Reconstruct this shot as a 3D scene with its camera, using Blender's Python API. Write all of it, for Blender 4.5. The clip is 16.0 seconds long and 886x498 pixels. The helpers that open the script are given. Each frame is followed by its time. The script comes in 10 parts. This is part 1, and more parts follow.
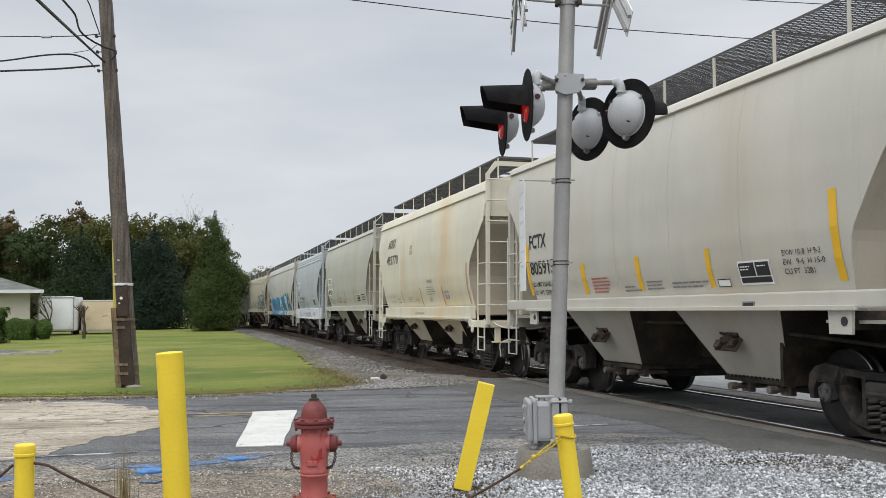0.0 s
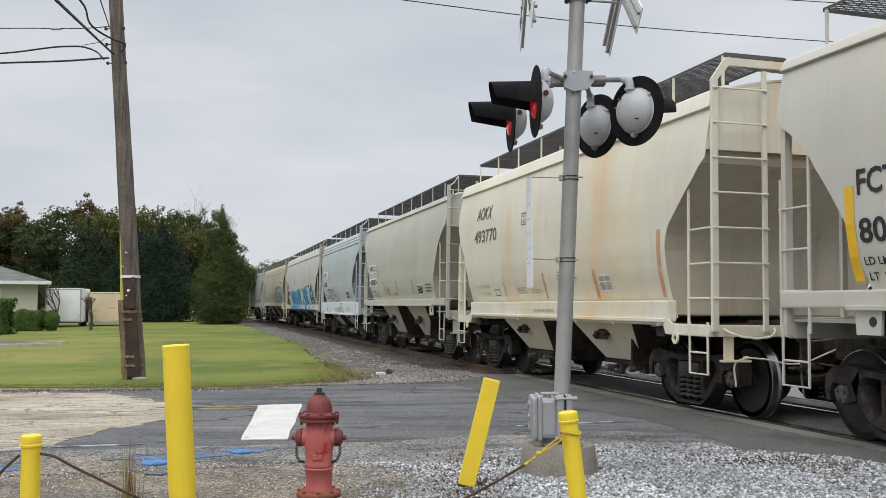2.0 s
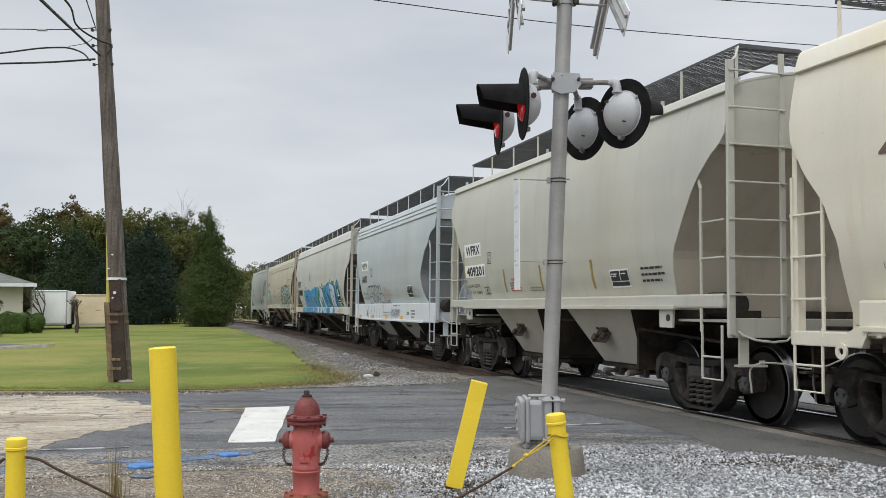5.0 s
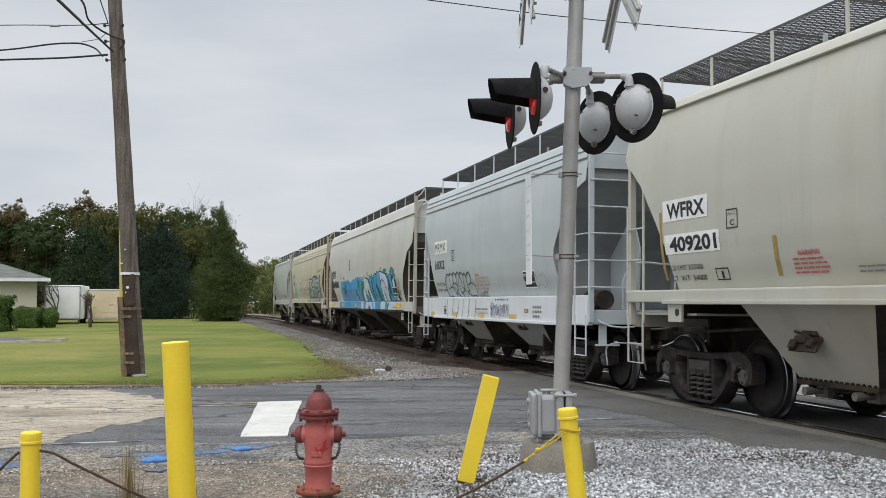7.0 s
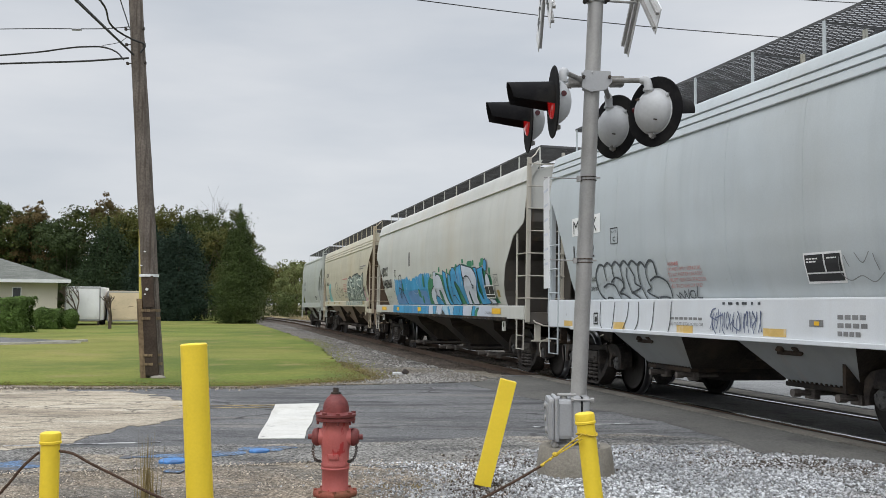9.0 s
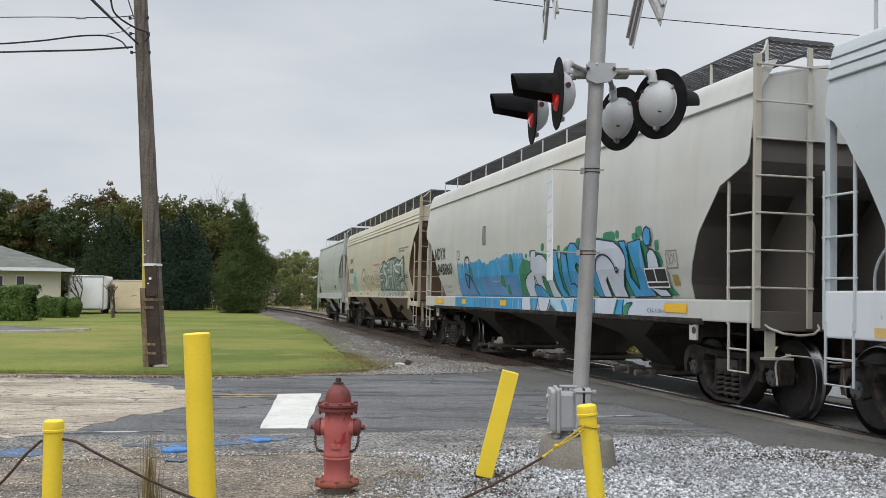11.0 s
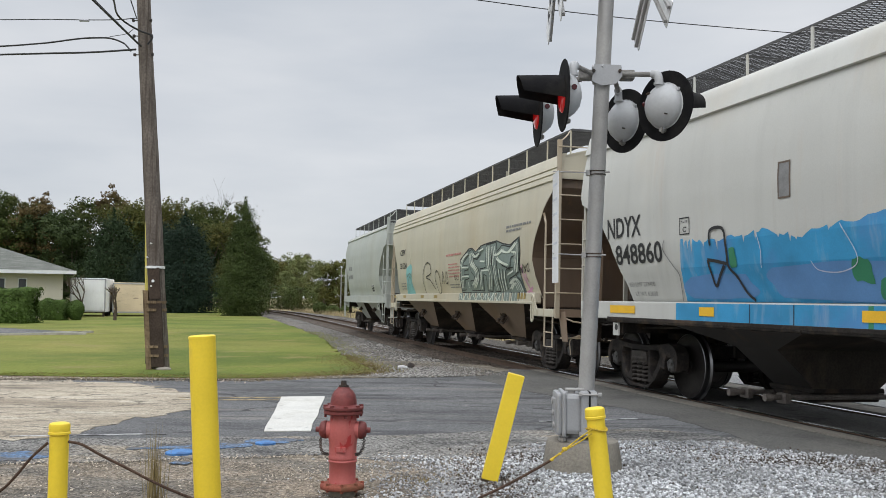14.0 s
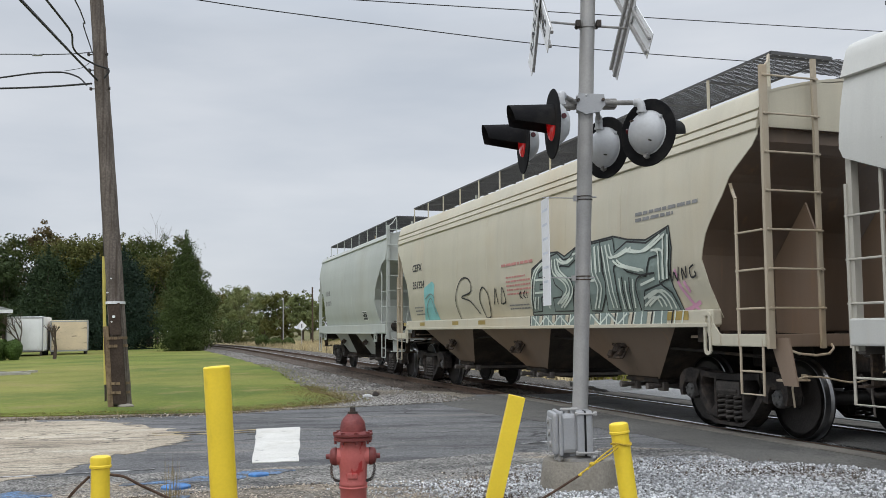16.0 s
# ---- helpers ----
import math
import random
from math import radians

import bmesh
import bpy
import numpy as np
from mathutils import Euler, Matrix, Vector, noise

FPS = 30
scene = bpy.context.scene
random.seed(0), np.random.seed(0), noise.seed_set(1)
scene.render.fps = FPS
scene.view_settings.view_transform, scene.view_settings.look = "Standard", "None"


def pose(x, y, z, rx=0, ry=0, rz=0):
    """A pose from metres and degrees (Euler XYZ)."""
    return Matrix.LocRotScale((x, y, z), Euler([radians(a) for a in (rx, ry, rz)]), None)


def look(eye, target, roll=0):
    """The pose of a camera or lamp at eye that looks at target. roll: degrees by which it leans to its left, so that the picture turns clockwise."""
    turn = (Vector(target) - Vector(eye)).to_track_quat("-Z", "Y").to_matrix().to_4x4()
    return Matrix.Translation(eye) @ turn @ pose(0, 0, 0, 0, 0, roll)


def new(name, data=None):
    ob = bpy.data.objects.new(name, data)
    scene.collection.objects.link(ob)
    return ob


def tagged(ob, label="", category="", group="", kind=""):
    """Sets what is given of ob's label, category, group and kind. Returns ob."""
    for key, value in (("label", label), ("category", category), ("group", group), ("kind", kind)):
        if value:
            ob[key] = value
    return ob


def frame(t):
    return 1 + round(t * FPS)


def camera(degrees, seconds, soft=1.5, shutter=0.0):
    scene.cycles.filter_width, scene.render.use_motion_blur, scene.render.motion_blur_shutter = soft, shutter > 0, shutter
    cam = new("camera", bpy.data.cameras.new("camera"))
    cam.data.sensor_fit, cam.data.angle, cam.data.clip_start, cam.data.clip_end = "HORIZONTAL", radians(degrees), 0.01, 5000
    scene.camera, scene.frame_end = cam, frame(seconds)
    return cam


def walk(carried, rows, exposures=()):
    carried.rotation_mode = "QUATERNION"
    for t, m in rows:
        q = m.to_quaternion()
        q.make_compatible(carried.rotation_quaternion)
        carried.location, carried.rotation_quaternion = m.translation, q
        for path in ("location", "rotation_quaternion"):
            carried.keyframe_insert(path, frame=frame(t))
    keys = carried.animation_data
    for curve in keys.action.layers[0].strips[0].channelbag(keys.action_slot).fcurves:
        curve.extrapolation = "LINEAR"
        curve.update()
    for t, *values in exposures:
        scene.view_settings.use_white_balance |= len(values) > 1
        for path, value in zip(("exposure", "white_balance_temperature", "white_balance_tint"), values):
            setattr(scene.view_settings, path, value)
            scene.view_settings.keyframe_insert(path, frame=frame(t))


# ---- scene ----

# ================= camera and its walk =================
cam = camera(50.07, 16.0, soft=0.4)
# seconds, eye x y z, pitch + 90, yaw, roll
PATH = [
    (0.0, 0.0, 0.0, 1.364, 93.60, 0.00, -0.69),
    (0.5, 0.0, 0.0, 1.364, 93.58, 0.20, -0.47),
    (1.0, 0.0, 0.0, 1.364, 93.55, 0.39, -0.27),
    (1.5, 0.0, 0.0, 1.364, 93.50, 0.47, -0.13),
    (2.0, 0.0, 0.0, 1.364, 93.34, 0.41, -0.07),
    (2.5, 0.0, 0.0, 1.364, 93.21, 0.21, -0.04),
    (3.0, 0.0, 0.0, 1.364, 93.15, -0.09, -0.10),
    (3.5, 0.0, 0.0, 1.364, 93.31, -0.35, -0.17),
    (4.0, 0.0, 0.0, 1.364, 93.55, -0.51, -0.15),
    (5.2, 0.0, 0.0, 1.364, 93.45, -0.28, -0.06),
    (6.5, 0.0, 0.0, 1.364, 93.24, 0.11, 0.04),
    (7.0, 0.0, 0.0, 1.364, 93.15, 0.37, -0.10),
    (7.5, 0.0, 0.0, 1.364, 93.21, 0.72, -0.05),
    (8.0, 0.0, 0.0, 1.364, 93.31, 1.03, 0.09),
    (8.5, 0.0, 0.0, 1.364, 93.38, 1.26, 0.14),
    (9.0, 0.0, 0.0, 1.364, 93.36, 1.44, 0.23),
    (9.5, 0.0, 0.0, 1.364, 93.27, 1.60, 0.41),
    (10.7, 0.0, 0.0, 1.364, 92.92, 1.64, 0.58),
    (12.0, 0.0, 0.0, 1.364, 92.64, 1.58, 0.68),
    (12.5, 0.0, 0.0, 1.364, 92.70, 1.51, 0.63),
    (13.0, 0.0, 0.0, 1.364, 92.66, 1.64, 0.53),
    (13.5, 0.0, 0.0, 1.364, 92.63, 1.87, 0.57),
    (14.0, -0.032, 0.022, 1.360, 93.00, 1.71, 0.65),
    (14.5, -0.142, 0.008, 1.360, 93.58, 1.33, 0.61),
    (15.0, -0.282, 0.003, 1.357, 95.14, 0.40, 0.42),
    (15.5, -0.424, -0.020, 1.377, 96.04, -1.39, -1.22),
    (16.0, -0.499, -0.139, 1.337, 94.70, -2.08, -0.98),
]


def camera_pose(x, y, z, tilt, yaw, roll):
    """Yaw to the left, tilt up from straight down, then roll about the view's own axis."""
    return pose(x, y, z, 0, 0, yaw) @ pose(0, 0, 0, tilt) @ pose(0, 0, 0, 0, 0, roll)


walk(cam, [(r[0], camera_pose(*r[1:])) for r in PATH], [(0.0, 0.0, 6500, 10), (14.0, 0.0, 6500, 10), (15.0, 0.03, 6450, 10), (15.5, -0.13, 6300, 10), (16.0, -0.05, 6350, 10)])

# ================= world, sun, exposure =================
world = bpy.data.worlds.new("overcast_sky")
scene.world = world
world.use_nodes = True
wn, wl = world.node_tree.nodes, world.node_tree.links
wn.clear()
w_out, w_bg = wn.new("ShaderNodeOutputWorld"), wn.new("ShaderNodeBackground")
w_sky = wn.new("ShaderNodeTexSky")
w_sky.sky_type, w_sky.sun_disc = "NISHITA", False
w_sky.sun_elevation, w_sky.sun_rotation = radians(42), radians(200)
w_co, w_map = wn.new("ShaderNodeTexCoord"), wn.new("ShaderNodeMapping")
w_map.inputs["Scale"].default_value = (1.2, 1.2, 5.0)
w_no = wn.new("ShaderNodeTexNoise")
w_no.inputs["Scale"].default_value, w_no.inputs["Detail"].default_value, w_no.inputs["Roughness"].default_value = 2.2, 5, 0.5
w_ramp = wn.new("ShaderNodeValToRGB")
w_ramp.color_ramp.elements[0].position, w_ramp.color_ramp.elements[0].color = 0.30, (0.57, 0.61, 0.665, 1)
w_ramp.color_ramp.elements[1].position, w_ramp.color_ramp.elements[1].color = 0.68, (0.75, 0.77, 0.80, 1)
w_sep, w_up = wn.new("ShaderNodeSeparateXYZ"), wn.new("ShaderNodeMapRange")
for k, v in (("From Min", 0.30), ("From Max", 1.0), ("To Min", 1.0), ("To Max", 3.2)):
    w_up.inputs[k].default_value = v
w_mul, w_mix = wn.new("ShaderNodeVectorMath"), wn.new("ShaderNodeMix")
w_mul.operation, w_mix.data_type = "SCALE", "RGBA"
w_dim = wn.new("ShaderNodeVectorMath")
w_dim.operation = "SCALE"
w_dim.inputs["Scale"].default_value = 0.10
w_mix.inputs["Factor"].default_value = 0.93
wl.new(w_co.outputs["Generated"], w_map.inputs["Vector"])
wl.new(w_map.outputs["Vector"], w_no.inputs["Vector"])
wl.new(w_no.outputs["Fac"], w_ramp.inputs["Fac"])
wl.new(w_co.outputs["Generated"], w_sep.inputs["Vector"])
wl.new(w_sep.outputs["Z"], w_up.inputs["Value"])
wl.new(w_ramp.outputs["Color"], w_mul.inputs[0])
wl.new(w_up.outputs["Result"], w_mul.inputs["Scale"])
wl.new(w_sky.outputs["Color"], w_dim.inputs[0])
wl.new(w_dim.outputs["Vector"], w_mix.inputs["A"])
wl.new(w_mul.outputs["Vector"], w_mix.inputs["B"])
wl.new(w_mix.outputs["Result"], w_bg.inputs["Color"])
w_bg.inputs["Strength"].default_value = 1.0
wl.new(w_bg.outputs["Background"], w_out.inputs["Surface"])

sun_data = bpy.data.lights.new("sun", "SUN")
sun_data.energy, sun_data.angle, sun_data.color = 1.0, radians(30), (1.0, 0.97, 0.93)
sun = new("sun", sun_data)
sun.matrix_world = look((0, 0, 0), (0.35, 0.75, -0.95))
scene.view_settings.exposure = 0.0


# ================= materials =================
def material(name, col, rough=0.6, metal=0.0, var=0.18, scale=1.5, grain=0.12, fine=40.0, bump=0.15, stain=None,
             emit=None, per_piece=0.0, island=0.0, cracks=None, specks=None):
    """Base colour with two scales of variation, an optional stain with a shape of its own, and fine relief."""
    m = bpy.data.materials.new(name)
    m.use_nodes = True
    n, l = m.node_tree.nodes, m.node_tree.links
    b = n["Principled BSDF"]
    b.inputs["Roughness"].default_value, b.inputs["Metallic"].default_value = rough, metal
    if rough >= 0.75:      # dull, porous surfaces have hardly any sheen
        b.inputs["Specular IOR Level"].default_value = 0.12
    co = n.new("ShaderNodeTexCoord")
    big, small = n.new("ShaderNodeTexNoise"), n.new("ShaderNodeTexNoise")
    for t, s, d in ((big, scale, 4), (small, fine, 3)):
        t.inputs["Scale"].default_value, t.inputs["Detail"].default_value = s, d
        l.new(co.outputs["Object"], t.inputs["Vector"])
    r1 = n.new("ShaderNodeMapRange")
    r1.inputs["From Min"].default_value, r1.inputs["From Max"].default_value = 0.3, 0.7
    r1.inputs["To Min"].default_value, r1.inputs["To Max"].default_value = 1 - var, 1 + var
    r2 = n.new("ShaderNodeMapRange")
    r2.inputs["From Min"].default_value, r2.inputs["From Max"].default_value = 0.3, 0.7
    r2.inputs["To Min"].default_value, r2.inputs["To Max"].default_value = 1 - grain, 1 + grain
    l.new(big.outputs["Fac"], r1.inputs["Value"])
    l.new(small.outputs["Fac"], r2.inputs["Value"])
    mul = n.new("ShaderNodeMath")
    mul.operation = "MULTIPLY"
    l.new(r1.outputs["Result"], mul.inputs[0])
    l.new(r2.outputs["Result"], mul.inputs[1])
    last = mul.outputs["Value"]
    for amount, node, out in ((per_piece, "ShaderNodeObjectInfo", "Random"), (island, "ShaderNodeNewGeometry", "Random Per Island")):
        if amount:
            src, mr, mm = n.new(node), n.new("ShaderNodeMapRange"), n.new("ShaderNodeMath")
            mr.inputs["To Min"].default_value, mr.inputs["To Max"].default_value = 1 - amount, 1 + amount
            mm.operation = "MULTIPLY"
            l.new(src.outputs[out], mr.inputs["Value"])
            l.new(last, mm.inputs[0])
            l.new(mr.outputs["Result"], mm.inputs[1])
            last = mm.outputs["Value"]
    sc = n.new("ShaderNodeVectorMath")
    sc.operation = "SCALE"
    rgb = n.new("ShaderNodeRGB")
    rgb.outputs[0].default_value = (*col, 1)
    l.new(rgb.outputs[0], sc.inputs[0])
    l.new(last, sc.inputs["Scale"])
    colour = sc.outputs["Vector"]
    for k, st in enumerate(stain or ()):
        scol, at, sscale, sizes = st
        mp, sn, sr, mx = n.new("ShaderNodeMapping"), n.new("ShaderNodeTexNoise"), n.new("ShaderNodeMapRange"), n.new("ShaderNodeMix")
        mp.inputs["Scale"].default_value, mp.inputs["Location"].default_value = sizes, (3.7 * k, 1.3 * k, 0.9 * k)
        sn.inputs["Scale"].default_value, sn.inputs["Detail"].default_value, sn.inputs["Roughness"].default_value = sscale, 6, 0.6
        sr.inputs["From Min"].default_value, sr.inputs["From Max"].default_value, sr.inputs["To Max"].default_value = at[0], at[1], at[2]
        mx.data_type = "RGBA"
        l.new(co.outputs["Object"], mp.inputs["Vector"])
        l.new(mp.outputs["Vector"], sn.inputs["Vector"])
        l.new(sn.outputs["Fac"], sr.inputs["Value"])
        l.new(sr.outputs["Result"], mx.inputs["Factor"])
        l.new(colour, mx.inputs["A"])
        mx.inputs["B"].default_value = (*scol, 1)
        colour = mx.outputs["Result"]
    if specks:      # pale and dark aggregate
        vo, hue, vr, mx = n.new("ShaderNodeTexVoronoi"), n.new("ShaderNodeSeparateColor"), n.new("ShaderNodeMapRange"), n.new("ShaderNodeVectorMath")
        vo.inputs["Scale"].default_value = specks[0]
        vr.inputs["To Min"].default_value, vr.inputs["To Max"].default_value = 1 - specks[1], 1 + specks[1]
        mx.operation = "SCALE"
        l.new(co.outputs["Object"], vo.inputs["Vector"])
        l.new(vo.outputs["Color"], hue.inputs["Color"])
        l.new(hue.outputs["Red"], vr.inputs["Value"])
        l.new(colour, mx.inputs[0])
        l.new(vr.outputs["Result"], mx.inputs["Scale"])
        colour = mx.outputs["Vector"]
    for scale_c, width, ccol, stretch in cracks or ():      # crack lines, broken up by noise
        mp, wn1, add, vo = n.new("ShaderNodeMapping"), n.new("ShaderNodeTexNoise"), n.new("ShaderNodeVectorMath"), n.new("ShaderNodeTexVoronoi")
        lt, gate, mm, mx = n.new("ShaderNodeMapRange"), n.new("ShaderNodeMapRange"), n.new("ShaderNodeMath"), n.new("ShaderNodeMix")
        mp.inputs["Scale"].default_value = stretch
        wn1.inputs["Scale"].default_value, wn1.inputs["Detail"].default_value = 2.5, 5
        add.operation, vo.feature, mm.operation, mx.data_type = "MULTIPLY_ADD", "DISTANCE_TO_EDGE", "MULTIPLY", "RGBA"
        add.inputs[1].default_value = (0.5, 0.5, 0.5)
        vo.inputs["Scale"].default_value = scale_c
        lt.inputs["From Min"].default_value, lt.inputs["From Max"].default_value, lt.inputs["To Min"].default_value, lt.inputs["To Max"].default_value = width * 0.4, width, 1, 0
        gate.inputs["From Min"].default_value, gate.inputs["From Max"].default_value = 0.38, 0.5
        l.new(co.outputs["Object"], mp.inputs["Vector"])
        l.new(co.outputs["Object"], wn1.inputs["Vector"])
        l.new(wn1.outputs["Color"], add.inputs[0])
        l.new(mp.outputs["Vector"], add.inputs[2])
        l.new(add.outputs["Vector"], vo.inputs["Vector"])
        l.new(vo.outputs["Distance"], lt.inputs["Value"])
        l.new(big.outputs["Fac"], gate.inputs["Value"])
        l.new(lt.outputs["Result"], mm.inputs[0])
        l.new(gate.outputs["Result"], mm.inputs[1])
        l.new(mm.outputs["Value"], mx.inputs["Factor"])
        l.new(colour, mx.inputs["A"])
        mx.inputs["B"].default_value = (*ccol, 1)
        colour = mx.outputs["Result"]
    l.new(colour, b.inputs["Base Color"])
    if bump:
        bp = n.new("ShaderNodeBump")
        bp.inputs["Strength"].default_value, bp.inputs["Distance"].default_value = bump, 0.02
        l.new(small.outputs["Fac"], bp.inputs["Height"])
        l.new(bp.outputs["Normal"], b.inputs["Normal"])
    if emit:
        b.inputs["Emission Color"].default_value, b.inputs["Emission Strength"].default_value = (*emit[0], 1), emit[1]
    return m


def car_paint(name, col, rust=0.25, grime=0.5, rust_col=(0.45, 0.22, 0.08), bloom=0.0):
    """Weathered freight-car enamel: rain streaks, soft chalky clouds and rust blooms."""
    return material(name, col, 0.5, 0, 0.07, 0.6, 0.03, 60, 0.03, stain=[
        (tuple(c * 0.66 for c in col), (0.48, 0.78, grime), 1.0, (2.6, 2.6, 0.16)),
        (tuple(min(0.8, c * 1.16) for c in col), (0.52, 0.75, 0.5), 0.9, (0.8, 0.8, 0.5)),
        (tuple(c * r for c, r in zip(col, (1.0, 0.80, 0.55))), (0.50, 0.74, min(1.0, rust * 2.2)), 0.5, (1.0, 1.0, 0.6)),
        (tuple(c * r for c, r in zip(col, (1.05, 0.72, 0.45))), (0.54, 0.72, bloom), 0.8, (1.3, 1.3, 0.30)),
        (rust_col, (0.60, 0.80, rust), 1.5, (2.6, 2.6, 0.22)),
        (tuple(c * 0.5 for c in col), (0.62, 0.72, 0.5 * grime), 2.2, (3.0, 3.0, 0.12)),
        ((0.10, 0.08, 0.06), (0.72, 0.80, 0.6), 6.0, (1, 1, 0.6))])


M = {}
M["asphalt"] = material("asphalt", (0.138, 0.138, 0.140), 0.85, 0, 0.22, 0.5, 0.30, 70, 0.6, stain=[
    ((0.065, 0.066, 0.07), (0.50, 0.62, 0.75), 0.9, (0.35, 1.8, 1)), ((0.22, 0.205, 0.185), (0.55, 0.70, 0.7), 0.7, (0.3, 2.6, 1)),
    ((0.045, 0.045, 0.047), (0.60, 0.66, 0.7), 2.4, (0.5, 1.6, 1)), ((0.26, 0.25, 0.23), (0.60, 0.68, 0.5), 7, (0.6, 1.2, 1))],
    cracks=[(0.4, 0.011, (0.06, 0.06, 0.06), (0.5, 1.6, 1))], specks=(65, 0.35))
M["crossing_asphalt"] = material("crossing_asphalt", (0.125, 0.123, 0.118), 0.85, 0, 0.2, 0.6, 0.3, 70, 0.5, stain=[
    ((0.15, 0.14, 0.125), (0.52, 0.68, 0.6), 0.8, (1, 1, 1)), ((0.04, 0.04, 0.04), (0.55, 0.66, 0.6), 1.5, (1, 1, 1))], specks=(65, 0.3))
M["old_concrete"] = material("old_concrete", (0.40, 0.35, 0.275), 0.9, 0, 0.18, 0.5, 0.25, 45, 0.6, stain=[
    ((0.255, 0.215, 0.165), (0.45, 0.62, 0.85), 0.6, (0.8, 1.6, 1)), ((0.49, 0.445, 0.365), (0.52, 0.66, 0.75), 1.1, (0.7, 1.6, 1)), ((0.14, 0.125, 0.105), (0.58, 0.65, 0.8), 1.5, (0.5, 1.8, 1)), ((0.17, 0.15, 0.12), (0.60, 0.66, 0.7), 5.0, (0.8, 1.4, 1))],
    cracks=[(0.35, 0.010, (0.07, 0.068, 0.062), (0.5, 1.7, 1)), (1.7, 0.035, (0.16, 0.142, 0.115), (0.5, 1.5, 1))], specks=(80, 0.3))
M["track_dirt"] = material("track_dirt", (0.085, 0.07, 0.058), 0.95, 0, 0.3, 1.0, 0.4, 30, 0.8, specks=(18, 0.5))
M["ballast_bed"] = material("ballast_bed", (0.12, 0.108, 0.094), 0.95, 0, 0.25, 0.5, 0.4, 30, 0.9, specks=(16, 0.6))
M["road_beyond"] = material("road_beyond", (0.32, 0.32, 0.315), 0.9, 0, 0.15, 0.5, 0.2, 60, 0.4, specks=(60, 0.25), stain=[((0.14, 0.14, 0.14), (0.52, 0.66, 0.6), 0.8, (1, 1, 1))])
M["apron_asphalt"] = material("apron_asphalt", (0.118, 0.115, 0.108), 0.88, 0, 0.16, 0.7, 0.18, 80, 0.45, specks=(75, 0.22), stain=[
    ((0.155, 0.148, 0.132), (0.5, 0.70, 0.6), 0.8, (1, 1, 1)), ((0.065, 0.064, 0.062), (0.56, 0.68, 0.5), 1.3, (1, 1, 1))])
M["pale_dust"] = material("pale_dust", (0.175, 0.155, 0.125), 0.95, 0, 0.22, 1.2, 0.4, 50, 0.8, specks=(40, 0.5), stain=[((0.16, 0.15, 0.12), (0.54, 0.68, 0.7), 1.5, (1, 1, 1))])
M["dry_field"] = material("dry_field", (0.40, 0.325, 0.18), 0.95, 0, 0.2, 0.2, 0.3, 6, 0.5, stain=[((0.17, 0.18, 0.07), (0.52, 0.66, 0.7), 0.12, (1, 1, 1))])
M["dirt_gravel"] = material("dirt_gravel", (0.215, 0.18, 0.14), 0.95, 0, 0.3, 1.2, 0.45, 55, 0.8, specks=(60, 0.55), stain=[
    ((0.15, 0.138, 0.12), (0.47, 0.58, 0.8), 0.8, (0.7, 1.5, 1)),
    ((0.075, 0.07, 0.062), (0.5, 0.66, 0.7), 1.6, (1, 1, 1)), ((0.3, 0.29, 0.27), (0.55, 0.7, 0.6), 22, (1, 1, 1))])
M["pale_gravel"] = material("pale_gravel", (0.26, 0.258, 0.252), 0.95, 0, 0.2, 1.0, 0.5, 45, 0.9, stain=[
    ((0.07, 0.07, 0.07), (0.5, 0.6, 0.8), 28, (1, 1, 1))])
M["stone_pale"] = material("stone_pale", (0.42, 0.428, 0.438), 0.9, 0, 0.3, 0.8, 0.25, 50, 0.3, island=0.55, stain=[((0.15, 0.125, 0.10), (0.56, 0.70, 0.7), 0.9, (1, 1, 1))])
M["stone_brown"] = material("stone_brown", (0.345, 0.30, 0.245), 0.9, 0, 0.3, 1.1, 0.2, 50, 0.3, island=0.75)
M["stone_dark"] = material("stone_dark", (0.115, 0.095, 0.08), 0.9, 0, 0.3, 0.6, 0.2, 50, 0.3, island=0.5)
M["stone_ballast"] = material("stone_ballast", (0.215, 0.207, 0.195), 0.9, 0, 0.3, 0.4, 0.2, 50, 0.3, island=0.65, stain=[((0.14, 0.115, 0.09), (0.55, 0.68, 0.6), 0.35, (1, 1, 1))])
M["grass"] = material("grass", (0.132, 0.160, 0.034), 0.95, 0, 0.22, 0.16, 0.22, 26, 0.5, specks=(26, 0.14), stain=[
    ((0.235, 0.215, 0.065), (0.44, 0.64, 0.80), 0.13, (0.9, 0.8, 1)), ((0.075, 0.112, 0.026), (0.50, 0.66, 0.70), 0.40, (0.8, 0.7, 1)), ((0.225, 0.19, 0.08), (0.58, 0.70, 0.7), 0.9, (0.8, 0.8, 1)), ((0.12, 0.105, 0.045), (0.66, 0.74, 0.7), 2.2, (0.8, 0.9, 1))])
M["blade"] = material("blade", (0.215, 0.23, 0.055), 0.9, 0, 0.3, 0.5, 0.2, 20, 0, island=0.2)
M["dry_blade"] = material("dry_blade", (0.19, 0.15, 0.07), 0.9, 0, 0.3, 0.5, 0.2, 20, 0, island=0.35)
M["tan_blade"] = material("tan_blade", (0.40, 0.335, 0.20), 0.9, 0, 0.25, 0.3, 0.2, 20, 0, island=0.3)
M["field"] = material("field", (0.16, 0.14, 0.075), 0.95, 0, 0.3, 0.1, 0.3, 8, 0.5, stain=[((0.09, 0.11, 0.035), (0.45, 0.65, 0.8), 0.06, (1, 1, 1))])
